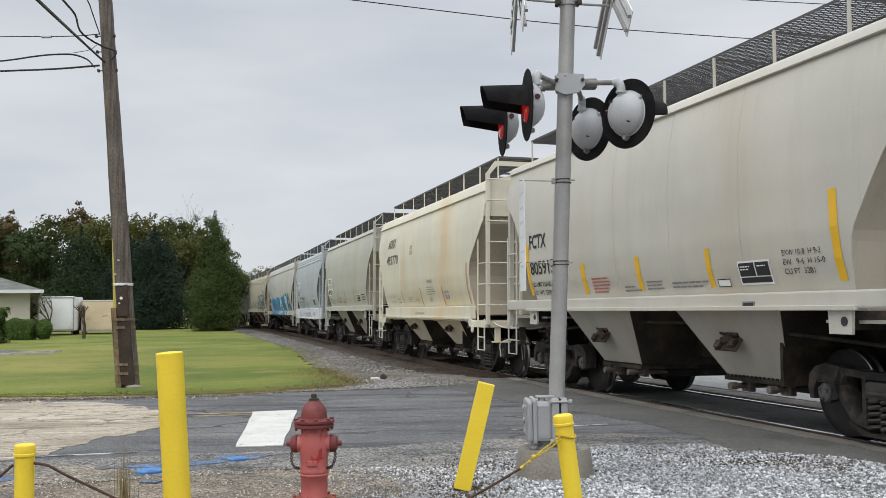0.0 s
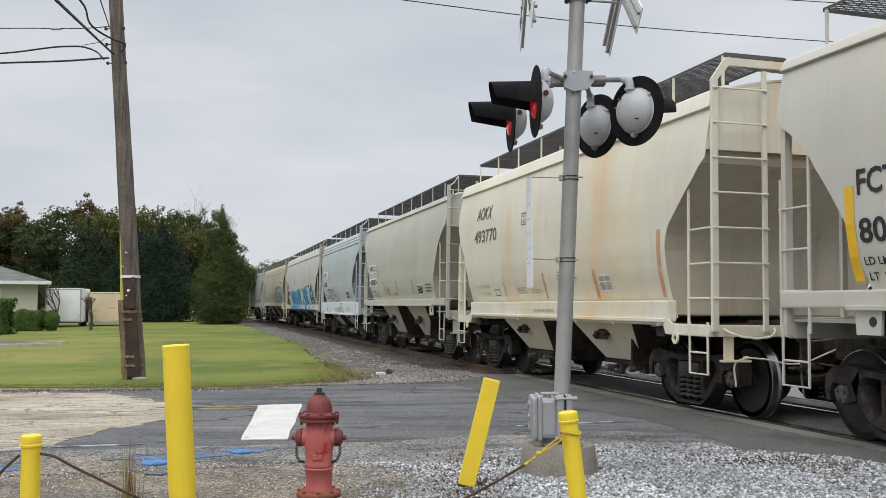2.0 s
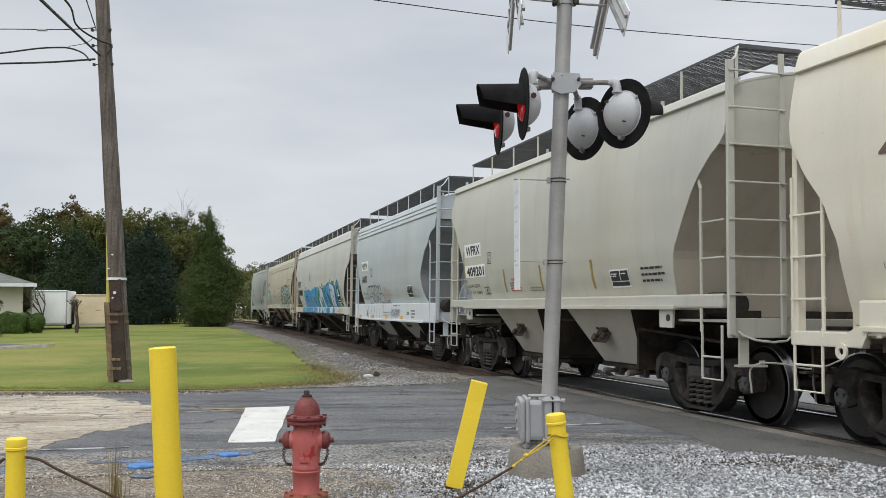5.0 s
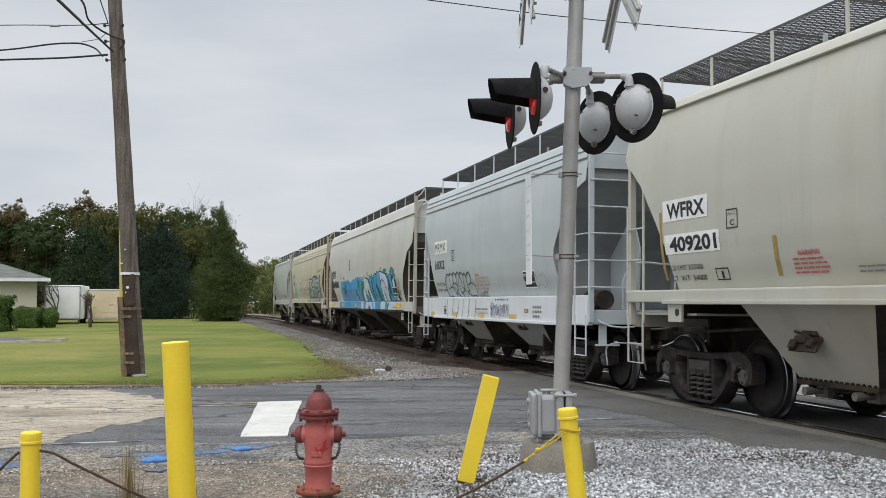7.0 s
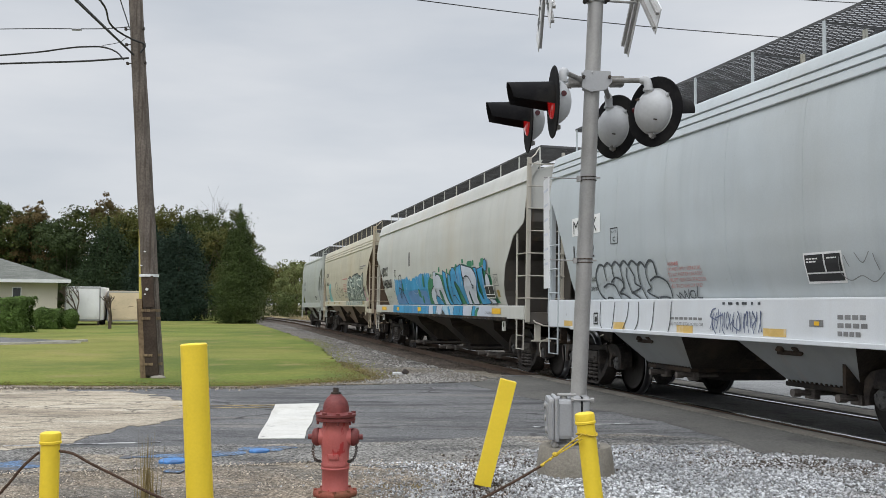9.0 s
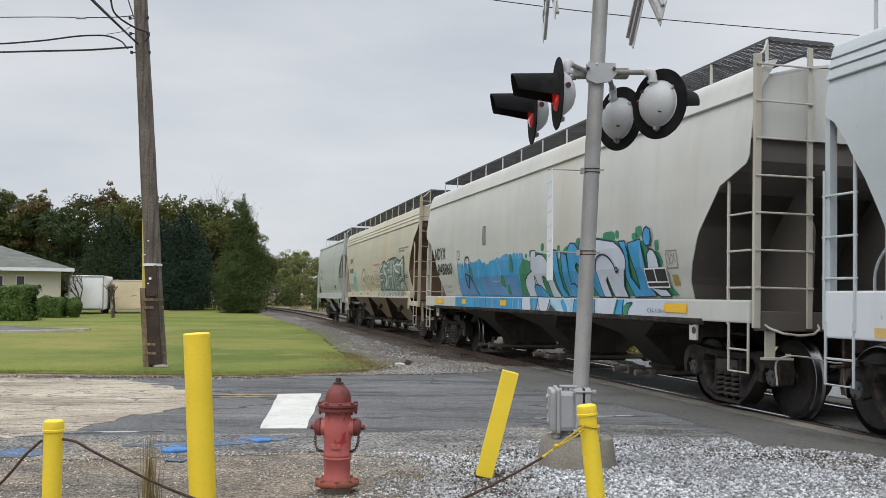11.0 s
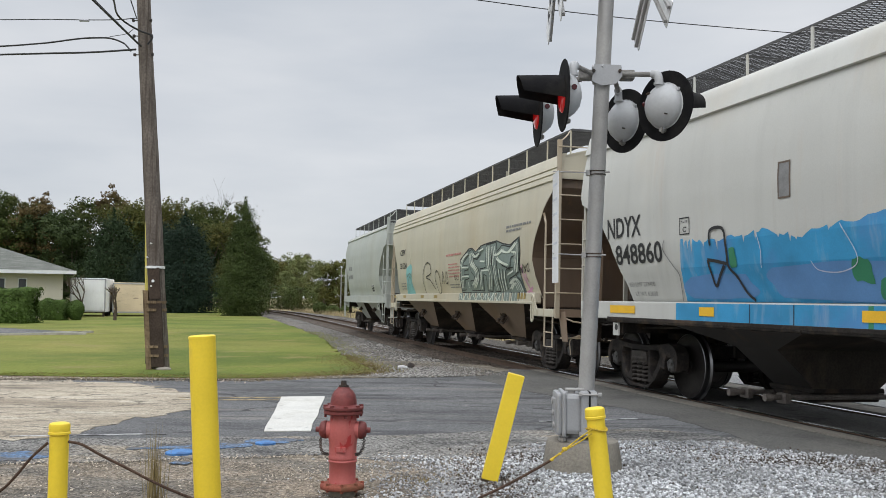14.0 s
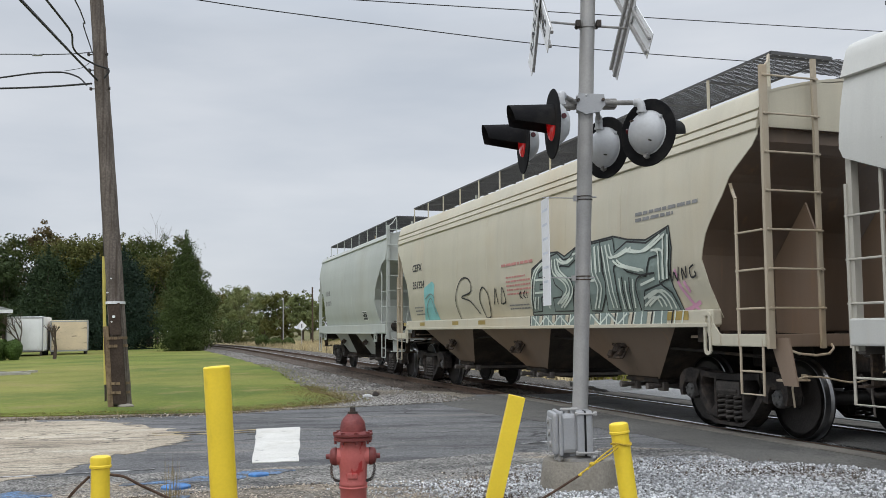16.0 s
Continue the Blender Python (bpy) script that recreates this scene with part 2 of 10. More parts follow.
M["road_white"] = material("road_white", (0.58, 0.57, 0.535), 0.8, 0, 0.06, 2, 0.10, 60, 0.3, stain=[((0.45, 0.43, 0.38), (0.5, 0.7, 0.6), 3, (1, 1, 1)), ((0.2, 0.2, 0.2), (0.62, 0.70, 0.8), 6, (1, 1, 1))])
M["road_white_worn"] = material("road_white_worn", (0.45, 0.45, 0.45), 0.85, 0, 0.1, 2, 0.1, 60, 0.2, stain=[((0.1, 0.1, 0.1), (0.47, 0.56, 0.9), 5, (1, 1, 1))])
M["road_yellow"] = material("road_yellow", (0.42, 0.335, 0.19), 0.85, 0, 0.1, 2, 0.1, 60, 0.2, stain=[((0.12, 0.11, 0.1), (0.46, 0.58, 0.9), 4, (1, 1, 1))])
M["blue_paint"] = material("blue_paint", (0.115, 0.19, 0.31), 0.9, 0, 0.25, 3, 0.3, 60, 0.5, specks=(60, 0.4), stain=[((0.13, 0.13, 0.135), (0.44, 0.56, 0.95), 5, (0.7, 1.3, 1)), ((0.12, 0.12, 0.12), (0.50, 0.58, 0.8), 30, (1, 1, 1))])
M["worn_asphalt"] = material("worn_asphalt", (0.20, 0.193, 0.18), 0.95, 0, 0.25, 1.2, 0.4, 60, 0.9, specks=(55, 0.7), stain=[((0.075, 0.075, 0.076), (0.50, 0.60, 0.8), 0.9, (0.7, 1.3, 1)), ((0.30, 0.25, 0.185), (0.55, 0.66, 0.7), 0.8, (0.6, 1.5, 1)), ((0.36, 0.355, 0.34), (0.58, 0.66, 0.6), 26, (1, 1, 1))])
M["blue_iron"] = material("blue_iron", (0.06, 0.2, 0.46), 0.7, 0, 0.2, 6, 0.2, 60, 0.3, stain=[((0.03, 0.08, 0.2), (0.5, 0.62, 0.8), 6, (1, 1, 1))])
M["yellow"] = material("yellow", (0.82, 0.60, 0.035), 0.5, 0, 0.05, 2, 0.03, 60, 0.05, stain=[
    ((0.48, 0.36, 0.05), (0.62, 0.75, 0.5), 4, (2, 2, 0.7)), ((0.1, 0.08, 0.04), (0.72, 0.78, 0.7), 9, (1, 1, 1))])
M["faded_yellow"] = material("faded_yellow", (0.50, 0.42, 0.10), 0.6, 0, 0.12, 3, 0.05, 40, 0.05)
M["hydrant_red"] = material("hydrant_red", (0.43, 0.105, 0.095), 0.6, 0, 0.10, 5, 0.06, 60, 0.15, stain=[
    ((0.50, 0.16, 0.145), (0.45, 0.7, 0.6), 3, (1, 1, 0.6)), ((0.36, 0.02, 0.02), (0.60, 0.64, 0.9), 11, (1, 1, 0.5)), ((0.13, 0.02, 0.02), (0.68, 0.71, 0.9), 14, (1, 1, 0.6))])
M["hydrant_rust"] = material("hydrant_rust", (0.27, 0.085, 0.06), 0.8, 0, 0.2, 8, 0.2, 60, 0.3, stain=[((0.14, 0.07, 0.04), (0.48, 0.62, 0.8), 9, (1, 1, 1))])
M["hydrant_dark"] = material("hydrant_dark", (0.15, 0.03, 0.028), 0.6, 0, 0.25, 8, 0.15, 60, 0.25, stain=[((0.21, 0.045, 0.04), (0.52, 0.66, 0.6), 8, (1, 1, 1))])
M["iron"] = material("iron", (0.045, 0.038, 0.034), 0.7, 0.3, 0.3, 6, 0.2, 50, 0.3, stain=[((0.12, 0.06, 0.03), (0.52, 0.7, 0.6), 5, (1, 1, 1))])
M["galvanised"] = material("galvanised", (0.36, 0.353, 0.342), 0.5, 0.4, 0.1, 5, 0.06, 70, 0.05, stain=[((0.28, 0.28, 0.28), (0.5, 0.7, 0.5), 3, (2, 2, 0.5))])
M["aluminium"] = material("aluminium", (0.38, 0.385, 0.395), 0.45, 0.45, 0.06, 5, 0.05, 70, 0.05)
M["old_casting"] = material("old_casting", (0.25, 0.243, 0.23), 0.6, 0.3, 0.2, 8, 0.1, 60, 0.15, stain=[((0.07, 0.065, 0.06), (0.50, 0.66, 0.7), 9, (1, 1, 1))])
M["black_metal"] = material("black_metal", (0.009, 0.009, 0.010), 0.85, 0, 0.15, 4, 0.1, 60, 0.05, stain=[((0.03, 0.028, 0.025), (0.5, 0.7, 0.6), 4, (1, 1, 1))])
M["red_lens"] = material("red_lens", (0.45, 0.01, 0.012), 0.15, 0, 0.1, 8, 0.1, 60, 0, emit=((1.0, 0.02, 0.02), 0.13))
M["dark_lens"] = material("dark_lens", (0.06, 0.004, 0.006), 0.12, 0, 0.1, 8, 0.1, 60, 0)
M["kerb_concrete"] = material("kerb_concrete", (0.44, 0.42, 0.37), 0.9, 0, 0.15, 2, 0.15, 50, 0.35, stain=[((0.24, 0.22, 0.18), (0.5, 0.68, 0.7), 3, (1, 1, 0.6))])
M["concrete"] = material("concrete", (0.25, 0.23, 0.195), 0.9, 0, 0.15, 4, 0.15, 50, 0.35, stain=[((0.18, 0.16, 0.13), (0.5, 0.7, 0.6), 5, (1, 1, 0.6))])
M["pole_wood"] = material("pole_wood", (0.145, 0.125, 0.108), 0.9, 0, 0.25, 2, 0.25, 30, 0.4, stain=[
    ((0.07, 0.055, 0.045), (0.45, 0.62, 0.8), 7, (3, 3, 0.12)), ((0.25, 0.22, 0.18), (0.56, 0.7, 0.6), 5, (4, 4, 0.15))])
M["board_wood"] = material("board_wood", (0.22, 0.16, 0.1), 0.9, 0, 0.25, 3, 0.2, 30, 0.3, stain=[((0.09, 0.065, 0.045), (0.5, 0.65, 0.8), 6, (4, 4, 0.2))])
M["dark_board"] = material("dark_board", (0.06, 0.045, 0.036), 0.9, 0, 0.2, 3, 0.2, 30, 0.3)
M["cable"] = material("cable", (0.012, 0.012, 0.012), 0.6, 0, 0.1, 3, 0.1, 20, 0)
M["rope_brown"] = material("rope_brown", (0.085, 0.055, 0.04), 0.9, 0, 0.25, 12, 0.3, 120, 0.5)
M["rope_yellow"] = material("rope_yellow", (0.62, 0.44, 0.06), 0.8, 0, 0.2, 12, 0.3, 120, 0.5)
M["rail_steel"] = material("rail_steel", (0.13, 0.085, 0.06), 0.7, 0.4, 0.2, 3, 0.2, 50, 0.2)
M["rail_top"] = material("rail_top", (0.62, 0.62, 0.63), 0.22, 1.0, 0.08, 2, 0.06, 60, 0.02)
M["tie_wood"] = material("tie_wood", (0.09, 0.068, 0.052), 0.95, 0, 0.25, 3, 0.25, 30, 0.4)
M["panel"] = material("panel", (0.21, 0.195, 0.17), 0.9, 0, 0.15, 1.4, 0.2, 50, 0.3, stain=[((0.1, 0.095, 0.09), (0.5, 0.65, 0.7), 1.5, (1, 1, 1))])
M["rubber"] = material("rubber", (0.02, 0.02, 0.021), 0.8, 0, 0.2, 3, 0.2, 40, 0.2)
M["sign_white"] = material("sign_white", (0.72, 0.73, 0.74), 0.5, 0, 0.06, 3, 0.04, 40, 0.02, stain=[((0.5, 0.48, 0.44), (0.6, 0.75, 0.5), 3, (1, 1, 1))])
M["sign_black"] = material("sign_black", (0.02, 0.02, 0.02), 0.5, 0, 0.05, 3, 0.04, 40, 0)
M["shaft_iron"] = material("shaft_iron", (0.16, 0.14, 0.125), 0.7, 0.2, 0.25, 5, 0.2, 40, 0.2)
# grime colour darkened further for the shade on the hoppers' cross slopes
M["slope_grime_shade"] = material("slope_grime_shade", (0.055, 0.047, 0.04), 0.85, 0, 0.25, 2, 0.2, 40, 0.2, stain=[((0.13, 0.10, 0.075), (0.5, 0.68, 0.6), 2, (1, 1, 0.5))])
M["undercar"] = material("undercar", (0.035, 0.031, 0.028), 0.8, 0.1, 0.25, 3, 0.2, 40, 0.25, stain=[((0.11, 0.075, 0.05), (0.5, 0.68, 0.6), 3, (1, 1, 1))])
M["bearing"] = material("bearing", (0.10, 0.098, 0.095), 0.6, 0.2, 0.2, 8, 0.2, 40, 0.2, stain=[((0.03, 0.028, 0.026), (0.48, 0.62, 0.8), 7, (1, 1, 1))])
M["spring_iron"] = material("spring_iron", (0.06, 0.052, 0.046), 0.7, 0.2, 0.3, 6, 0.2, 40, 0.2)
M["bracket_iron"] = material("bracket_iron", (0.06, 0.047, 0.038), 0.8, 0.1, 0.3, 6, 0.25, 40, 0.4, stain=[((0.16, 0.11, 0.075), (0.52, 0.68, 0.7), 9, (1, 1, 1))])
M["lamp_grey"] = material("lamp_grey", (0.43, 0.44, 0.45), 0.5, 0, 0.05, 3, 0.04, 40, 0.03, stain=[((0.36, 0.36, 0.36), (0.58, 0.75, 0.5), 5, (1, 1, 0.5))])
M["truck_iron"] = material("truck_iron", (0.040, 0.036, 0.034), 0.75, 0.1, 0.3, 4, 0.2, 40, 0.3, stain=[((0.105, 0.082, 0.066), (0.50, 0.68, 0.7), 4, (1, 1, 1))])
M["wheel_iron"] = material("wheel_iron", (0.03, 0.026, 0.024), 0.55, 0.4, 0.3, 5, 0.15, 50, 0.15)
M["tread"] = material("tread", (0.26, 0.26, 0.265), 0.3, 1.0, 0.1, 5, 0.1, 60, 0.02)
M["cap_grey"] = material("cap_grey", (0.3, 0.31, 0.33), 0.5, 0.4, 0.2, 9, 0.2, 50, 0.2)
M["grating"] = material("grating", (0.10, 0.10, 0.102), 0.6, 0.4, 0.15, 4, 0.1, 40, 0)
M["ink_black"] = material("ink_black", (0.018, 0.018, 0.02), 0.6, 0, 0.1, 6, 0.1, 60, 0)
M["ink_brown"] = material("ink_brown", (0.12, 0.085, 0.06), 0.6, 0, 0.1, 6, 0.1, 60, 0)
M["ink_grey"] = material("ink_grey", (0.2, 0.2, 0.2), 0.6, 0, 0.2, 6, 0.1, 60, 0)
M["ink_red"] = material("ink_red", (0.45, 0.12, 0.1), 0.6, 0, 0.1, 6, 0.1, 60, 0)
M["ink_faded"] = material("ink_faded", (0.36, 0.34, 0.29), 0.6, 0, 0.2, 6, 0.1, 60, 0)
M["ink_salmon"] = material("ink_salmon", (0.52, 0.30, 0.17), 0.6, 0, 0.2, 6, 0.1, 60, 0)
M["ink_rose"] = material("ink_rose", (0.50, 0.22, 0.20), 0.6, 0, 0.15, 6, 0.1, 60, 0)
M["spray_smoke"] = material("spray_smoke", (0.06, 0.068, 0.075), 0.7, 0, 0.3, 4, 0.1, 60, 0)
M["spray_ink"] = material("spray_ink", (0.10, 0.12, 0.20), 0.7, 0, 0.3, 4, 0.1, 60, 0)
M["ink_white"] = material("ink_white", (0.78, 0.78, 0.77), 0.6, 0, 0.05, 6, 0.05, 60, 0)
M["ink_yellow"] = material("ink_yellow", (0.78, 0.45, 0.02), 0.5, 0, 0.06, 6, 0.05, 60, 0)
M["ink_amber"] = material("ink_amber", (0.64, 0.43, 0.13), 0.5, 0, 0.10, 6, 0.05, 60, 0, stain=[((0.60, 0.60, 0.56), (0.50, 0.68, 0.6), 6, (1, 1, 1))])
M["ink_olive"] = material("ink_olive", (0.32, 0.23, 0.06), 0.5, 0, 0.15, 6, 0.05, 60, 0)
M["spray_blue"] = material("spray_blue", (0.03, 0.27, 0.51), 0.6, 0, 0.18, 2, 0.05, 60, 0, stain=[((0.10, 0.20, 0.46), (0.52, 0.70, 0.6), 1.2, (1, 1, 1)), ((0.3, 0.4, 0.52), (0.56, 0.72, 0.55), 1.8, (2.5, 2.5, 0.5)), ((0.40, 0.40, 0.38), (0.66, 0.72, 0.6), 5, (1, 1, 0.6))])
M["spray_white"] = material("spray_white", (0.50, 0.54, 0.62), 0.6, 0, 0.08, 2, 0.05, 60, 0)
M["spray_violet"] = material("spray_violet", (0.10, 0.24, 0.48), 0.6, 0, 0.12, 2, 0.05, 60, 0)
M["spray_pale"] = material("spray_pale", (0.36, 0.52, 0.63), 0.6, 0, 0.15, 2, 0.05, 60, 0, stain=[((0.60, 0.65, 0.68), (0.48, 0.64, 0.8), 2.2, (1, 1, 1)), ((0.10, 0.32, 0.55), (0.58, 0.68, 0.7), 2.6, (1, 1, 1))])
M["spray_mint"] = material("spray_mint", (0.58, 0.63, 0.56), 0.6, 0, 0.12, 2, 0.05, 60, 0)
M["spray_green"] = material("spray_green", (0.03, 0.2, 0.1), 0.6, 0, 0.15, 2, 0.05, 60, 0)
M["spray_navy"] = material("spray_navy", (0.012, 0.022, 0.045), 0.6, 0, 0.15, 2, 0.05, 60, 0)
M["spray_teal"] = material("spray_teal", (0.2, 0.46, 0.46), 0.6, 0, 0.15, 2, 0.05, 60, 0)
M["spray_slate"] = material("spray_slate", (0.19, 0.24, 0.22), 0.6, 0, 0.15, 2, 0.05, 60, 0)
M["spray_pink"] = material("spray_pink", (0.56, 0.28, 0.42), 0.6, 0, 0.2, 2, 0.05, 60, 0)
M["faint_blue"] = material("faint_blue", (0.58, 0.61, 0.67), 0.6, 0, 0.12, 4, 0.05, 60, 0)
M["bark"] = material("bark", (0.09, 0.07, 0.055), 0.95, 0, 0.25, 3, 0.25, 20, 0.5)


# ================= mesh helpers =================
def part(name, bm, mat, parent, label=""):
    """Links a bmesh as one mesh object under a thing or a part."""
    me = bpy.data.meshes.new(name)
    bm.to_mesh(me)
    bm.free()
    return mesh_part(name, me, mat, parent, label)


def mesh_part(name, me, mat, parent, label=""):
    if mat and not me.materials:
        for m in mat if isinstance(mat, (list, tuple)) else [mat]:
            me.materials.append(m)
    ob = new(name, me)
    ob.parent = parent
    if label:
        tagged(ob, label)
    return ob


def thing(name, label, category, m=None, group="", kind=""):
    ob = new(name)
    ob.empty_display_size = 0.1
    if m is not None:
        ob.matrix_world = m
    return tagged(ob, label, category, group, kind)


def solid(name, bm, mat, label, category="", kind="", m=None, group=""):
    ob = part(name, bm, mat, None)
    if m is not None:
        ob.matrix_world = m
    return tagged(ob, label, category, group, kind)


def box(bm, x0, x1, y0, y1, z0, z1, m=None, bevel=0.0):
    mm = Matrix.Translation(((x0 + x1) / 2, (y0 + y1) / 2, (z0 + z1) / 2)) @ Matrix.Diagonal((abs(x1 - x0), abs(y1 - y0), abs(z1 - z0), 1))
    r = bmesh.ops.create_cube(bm, size=1, matrix=(m @ mm) if m is not None else mm)
    if bevel:
        es = list({e for v in r["verts"] for e in v.link_edges})
        bmesh.ops.bevel(bm, geom=es, offset=bevel, segments=2, affect="EDGES", profile=0.6)
    return bm


def rod(bm, a, b, r0, r1=None, seg=10, caps=True):
    a, b = Vector(a), Vector(b)
    d = b - a
    m = Matrix.Translation((a + b) / 2) @ d.to_track_quat("Z", "Y").to_matrix().to_4x4()
    bmesh.ops.create_cone(bm, cap_ends=caps, segments=seg, radius1=r0, radius2=r0 if r1 is None else r1, depth=d.length, matrix=m)
    return bm


def pipe(bm, pts, r, seg=6):
    """A tube along a list of points."""
    pts = [Vector(p) for p in pts]
    rings, up = [], None
    for i, p in enumerate(pts):
        d = (pts[min(i + 1, len(pts) - 1)] - pts[max(i - 1, 0)]).normalized()
        if up is None:
            up = d.orthogonal().normalized()
        up = (up - d * up.dot(d)).normalized()
        side = d.cross(up)
        rings.append([bm.verts.new(p + (up * math.cos(a) + side * math.sin(a)) * r) for a in (2 * math.pi * k / seg for k in range(seg))])
    for a, b in zip(rings, rings[1:]):
        for k in range(seg):
            bm.faces.new((a[k], a[(k + 1) % seg], b[(k + 1) % seg], b[k]))
    for ring, flip in ((rings[0], True), (rings[-1], False)):
        bm.faces.new(ring[::-1] if flip else ring)
    return bm


def lathe(bm, prof, seg=24, m=None):
    """A turned body about z: prof lists (radius, height)."""
    m = m or Matrix.Identity(4)
    rings = []
    for r, z in prof:
        if r < 1e-5:
            rings.append([bm.verts.new(m @ Vector((0, 0, z)))])
        else:
            rings.append([bm.verts.new(m @ Vector((r * math.cos(a), r * math.sin(a), z))) for a in (2 * math.pi * k / seg for k in range(seg))])
    for a, b in zip(rings, rings[1:]):
        for k in range(seg):
            q = [a[k % len(a)], a[(k + 1) % len(a)], b[(k + 1) % len(b)], b[k % len(b)]]
            q = list(dict.fromkeys(q))
            if len(q) > 2:
                bm.faces.new(q)
    for ring, flip in ((rings[0], True), (rings[-1], False)):
        if len(ring) > 2:
            bm.faces.new(ring[::-1] if flip else ring)
    return bm


def plate(bm, pts, thick, m=None):
    """A flat piece from an outline in x and z, thick along y, centred."""
    m = m or Matrix.Identity(4)
    f, b = ([bm.verts.new(m @ Vector((x, y, z))) for x, z in pts] for y in (-thick / 2, thick / 2))
    bm.faces.new(f), bm.faces.new(b[::-1])
    for k in range(len(pts)):
        j = (k + 1) % len(pts)
        bm.faces.new((f[k], b[k], b[j], f[j]))
    return bm


def smooth(ob, angle=40):
    for poly in ob.data.polygons:
        poly.use_smooth = True
    ob.data.set_sharp_from_angle(angle=radians(angle))
    return ob


# ================= the track's line and the train's progress =================
TRACK = (4.676, 11.0, 0.29103, -0.0017224, 2.595e-05)   # x, y, heading left of +y, curvature, its change
RAIL_Z, CANT = -0.029, 0.01353


def track_at(s, lat=0.0):
    """Place and heading at s metres along the track; s grows the way the train runs, lat grows to the near side."""
    x, y, hd, c, dc = TRACK
    u, n = -s, 24
    for k in range(n):
        w = u * (k + 0.5) / n
        th = hd + c * w + dc * w * w
        x, y = x - math.sin(th) * u / n, y + math.cos(th) * u / n
    th = hd + c * u + dc * u * u
    return x - math.cos(th) * lat, y - math.sin(th) * lat, th


def progress(t):
    """Metres run since the start; the train checks a little about the fourth second."""
    return -0.08 * math.exp(-((t - 4.1) / 0.75) ** 2) + ((((-1.21971e-05 * t + 5.48624e-04) * t - 9.22446e-03) * t + 4.81394e-02) * t + 3.873691) * t + 0.0106

# ================= ground, road, track =================
ROAD_X, ROAD_Y = Vector((0.953, 0.303, 0)), Vector((-0.303, 0.953, 0))


def wobble(pts, step=0.35, amount=0.07, seed=3):
    """An outline made uneven, as worn edges are."""
    rnd, out = random.Random(seed), []
    for (x0, y0), (x1, y1) in zip(pts, pts[1:] + pts[:1]):
        n = max(1, min(60, int(math.hypot(x1 - x0, y1 - y0) / step)))
        for k in range(n):
            a = amount if 0 < k else 0
            out.append((x0 + (x1 - x0) * k / n + rnd.uniform(-a, a), y0 + (y1 - y0) * k / n + rnd.uniform(-a, a)))
    return out


def sheet(name, pts, z, mat, label, category="", kind="structure", depth=0.3, parent=None):
    bm = bmesh.new()
    top = [bm.verts.new((x, y, z)) for x, y in pts]
    low = [bm.verts.new((x, y, z - depth)) for x, y in pts]
    bm.faces.new(top)
    for k in range(len(pts)):
        j = (k + 1) % len(pts)
        bm.faces.new((top[k], low[k], low[j], top[j]))
    bmesh.ops.recalc_face_normals(bm, faces=bm.faces)
    if parent:
        return part(name, bm, mat, parent, label)
    return solid(name, bm, mat, label, category, kind)


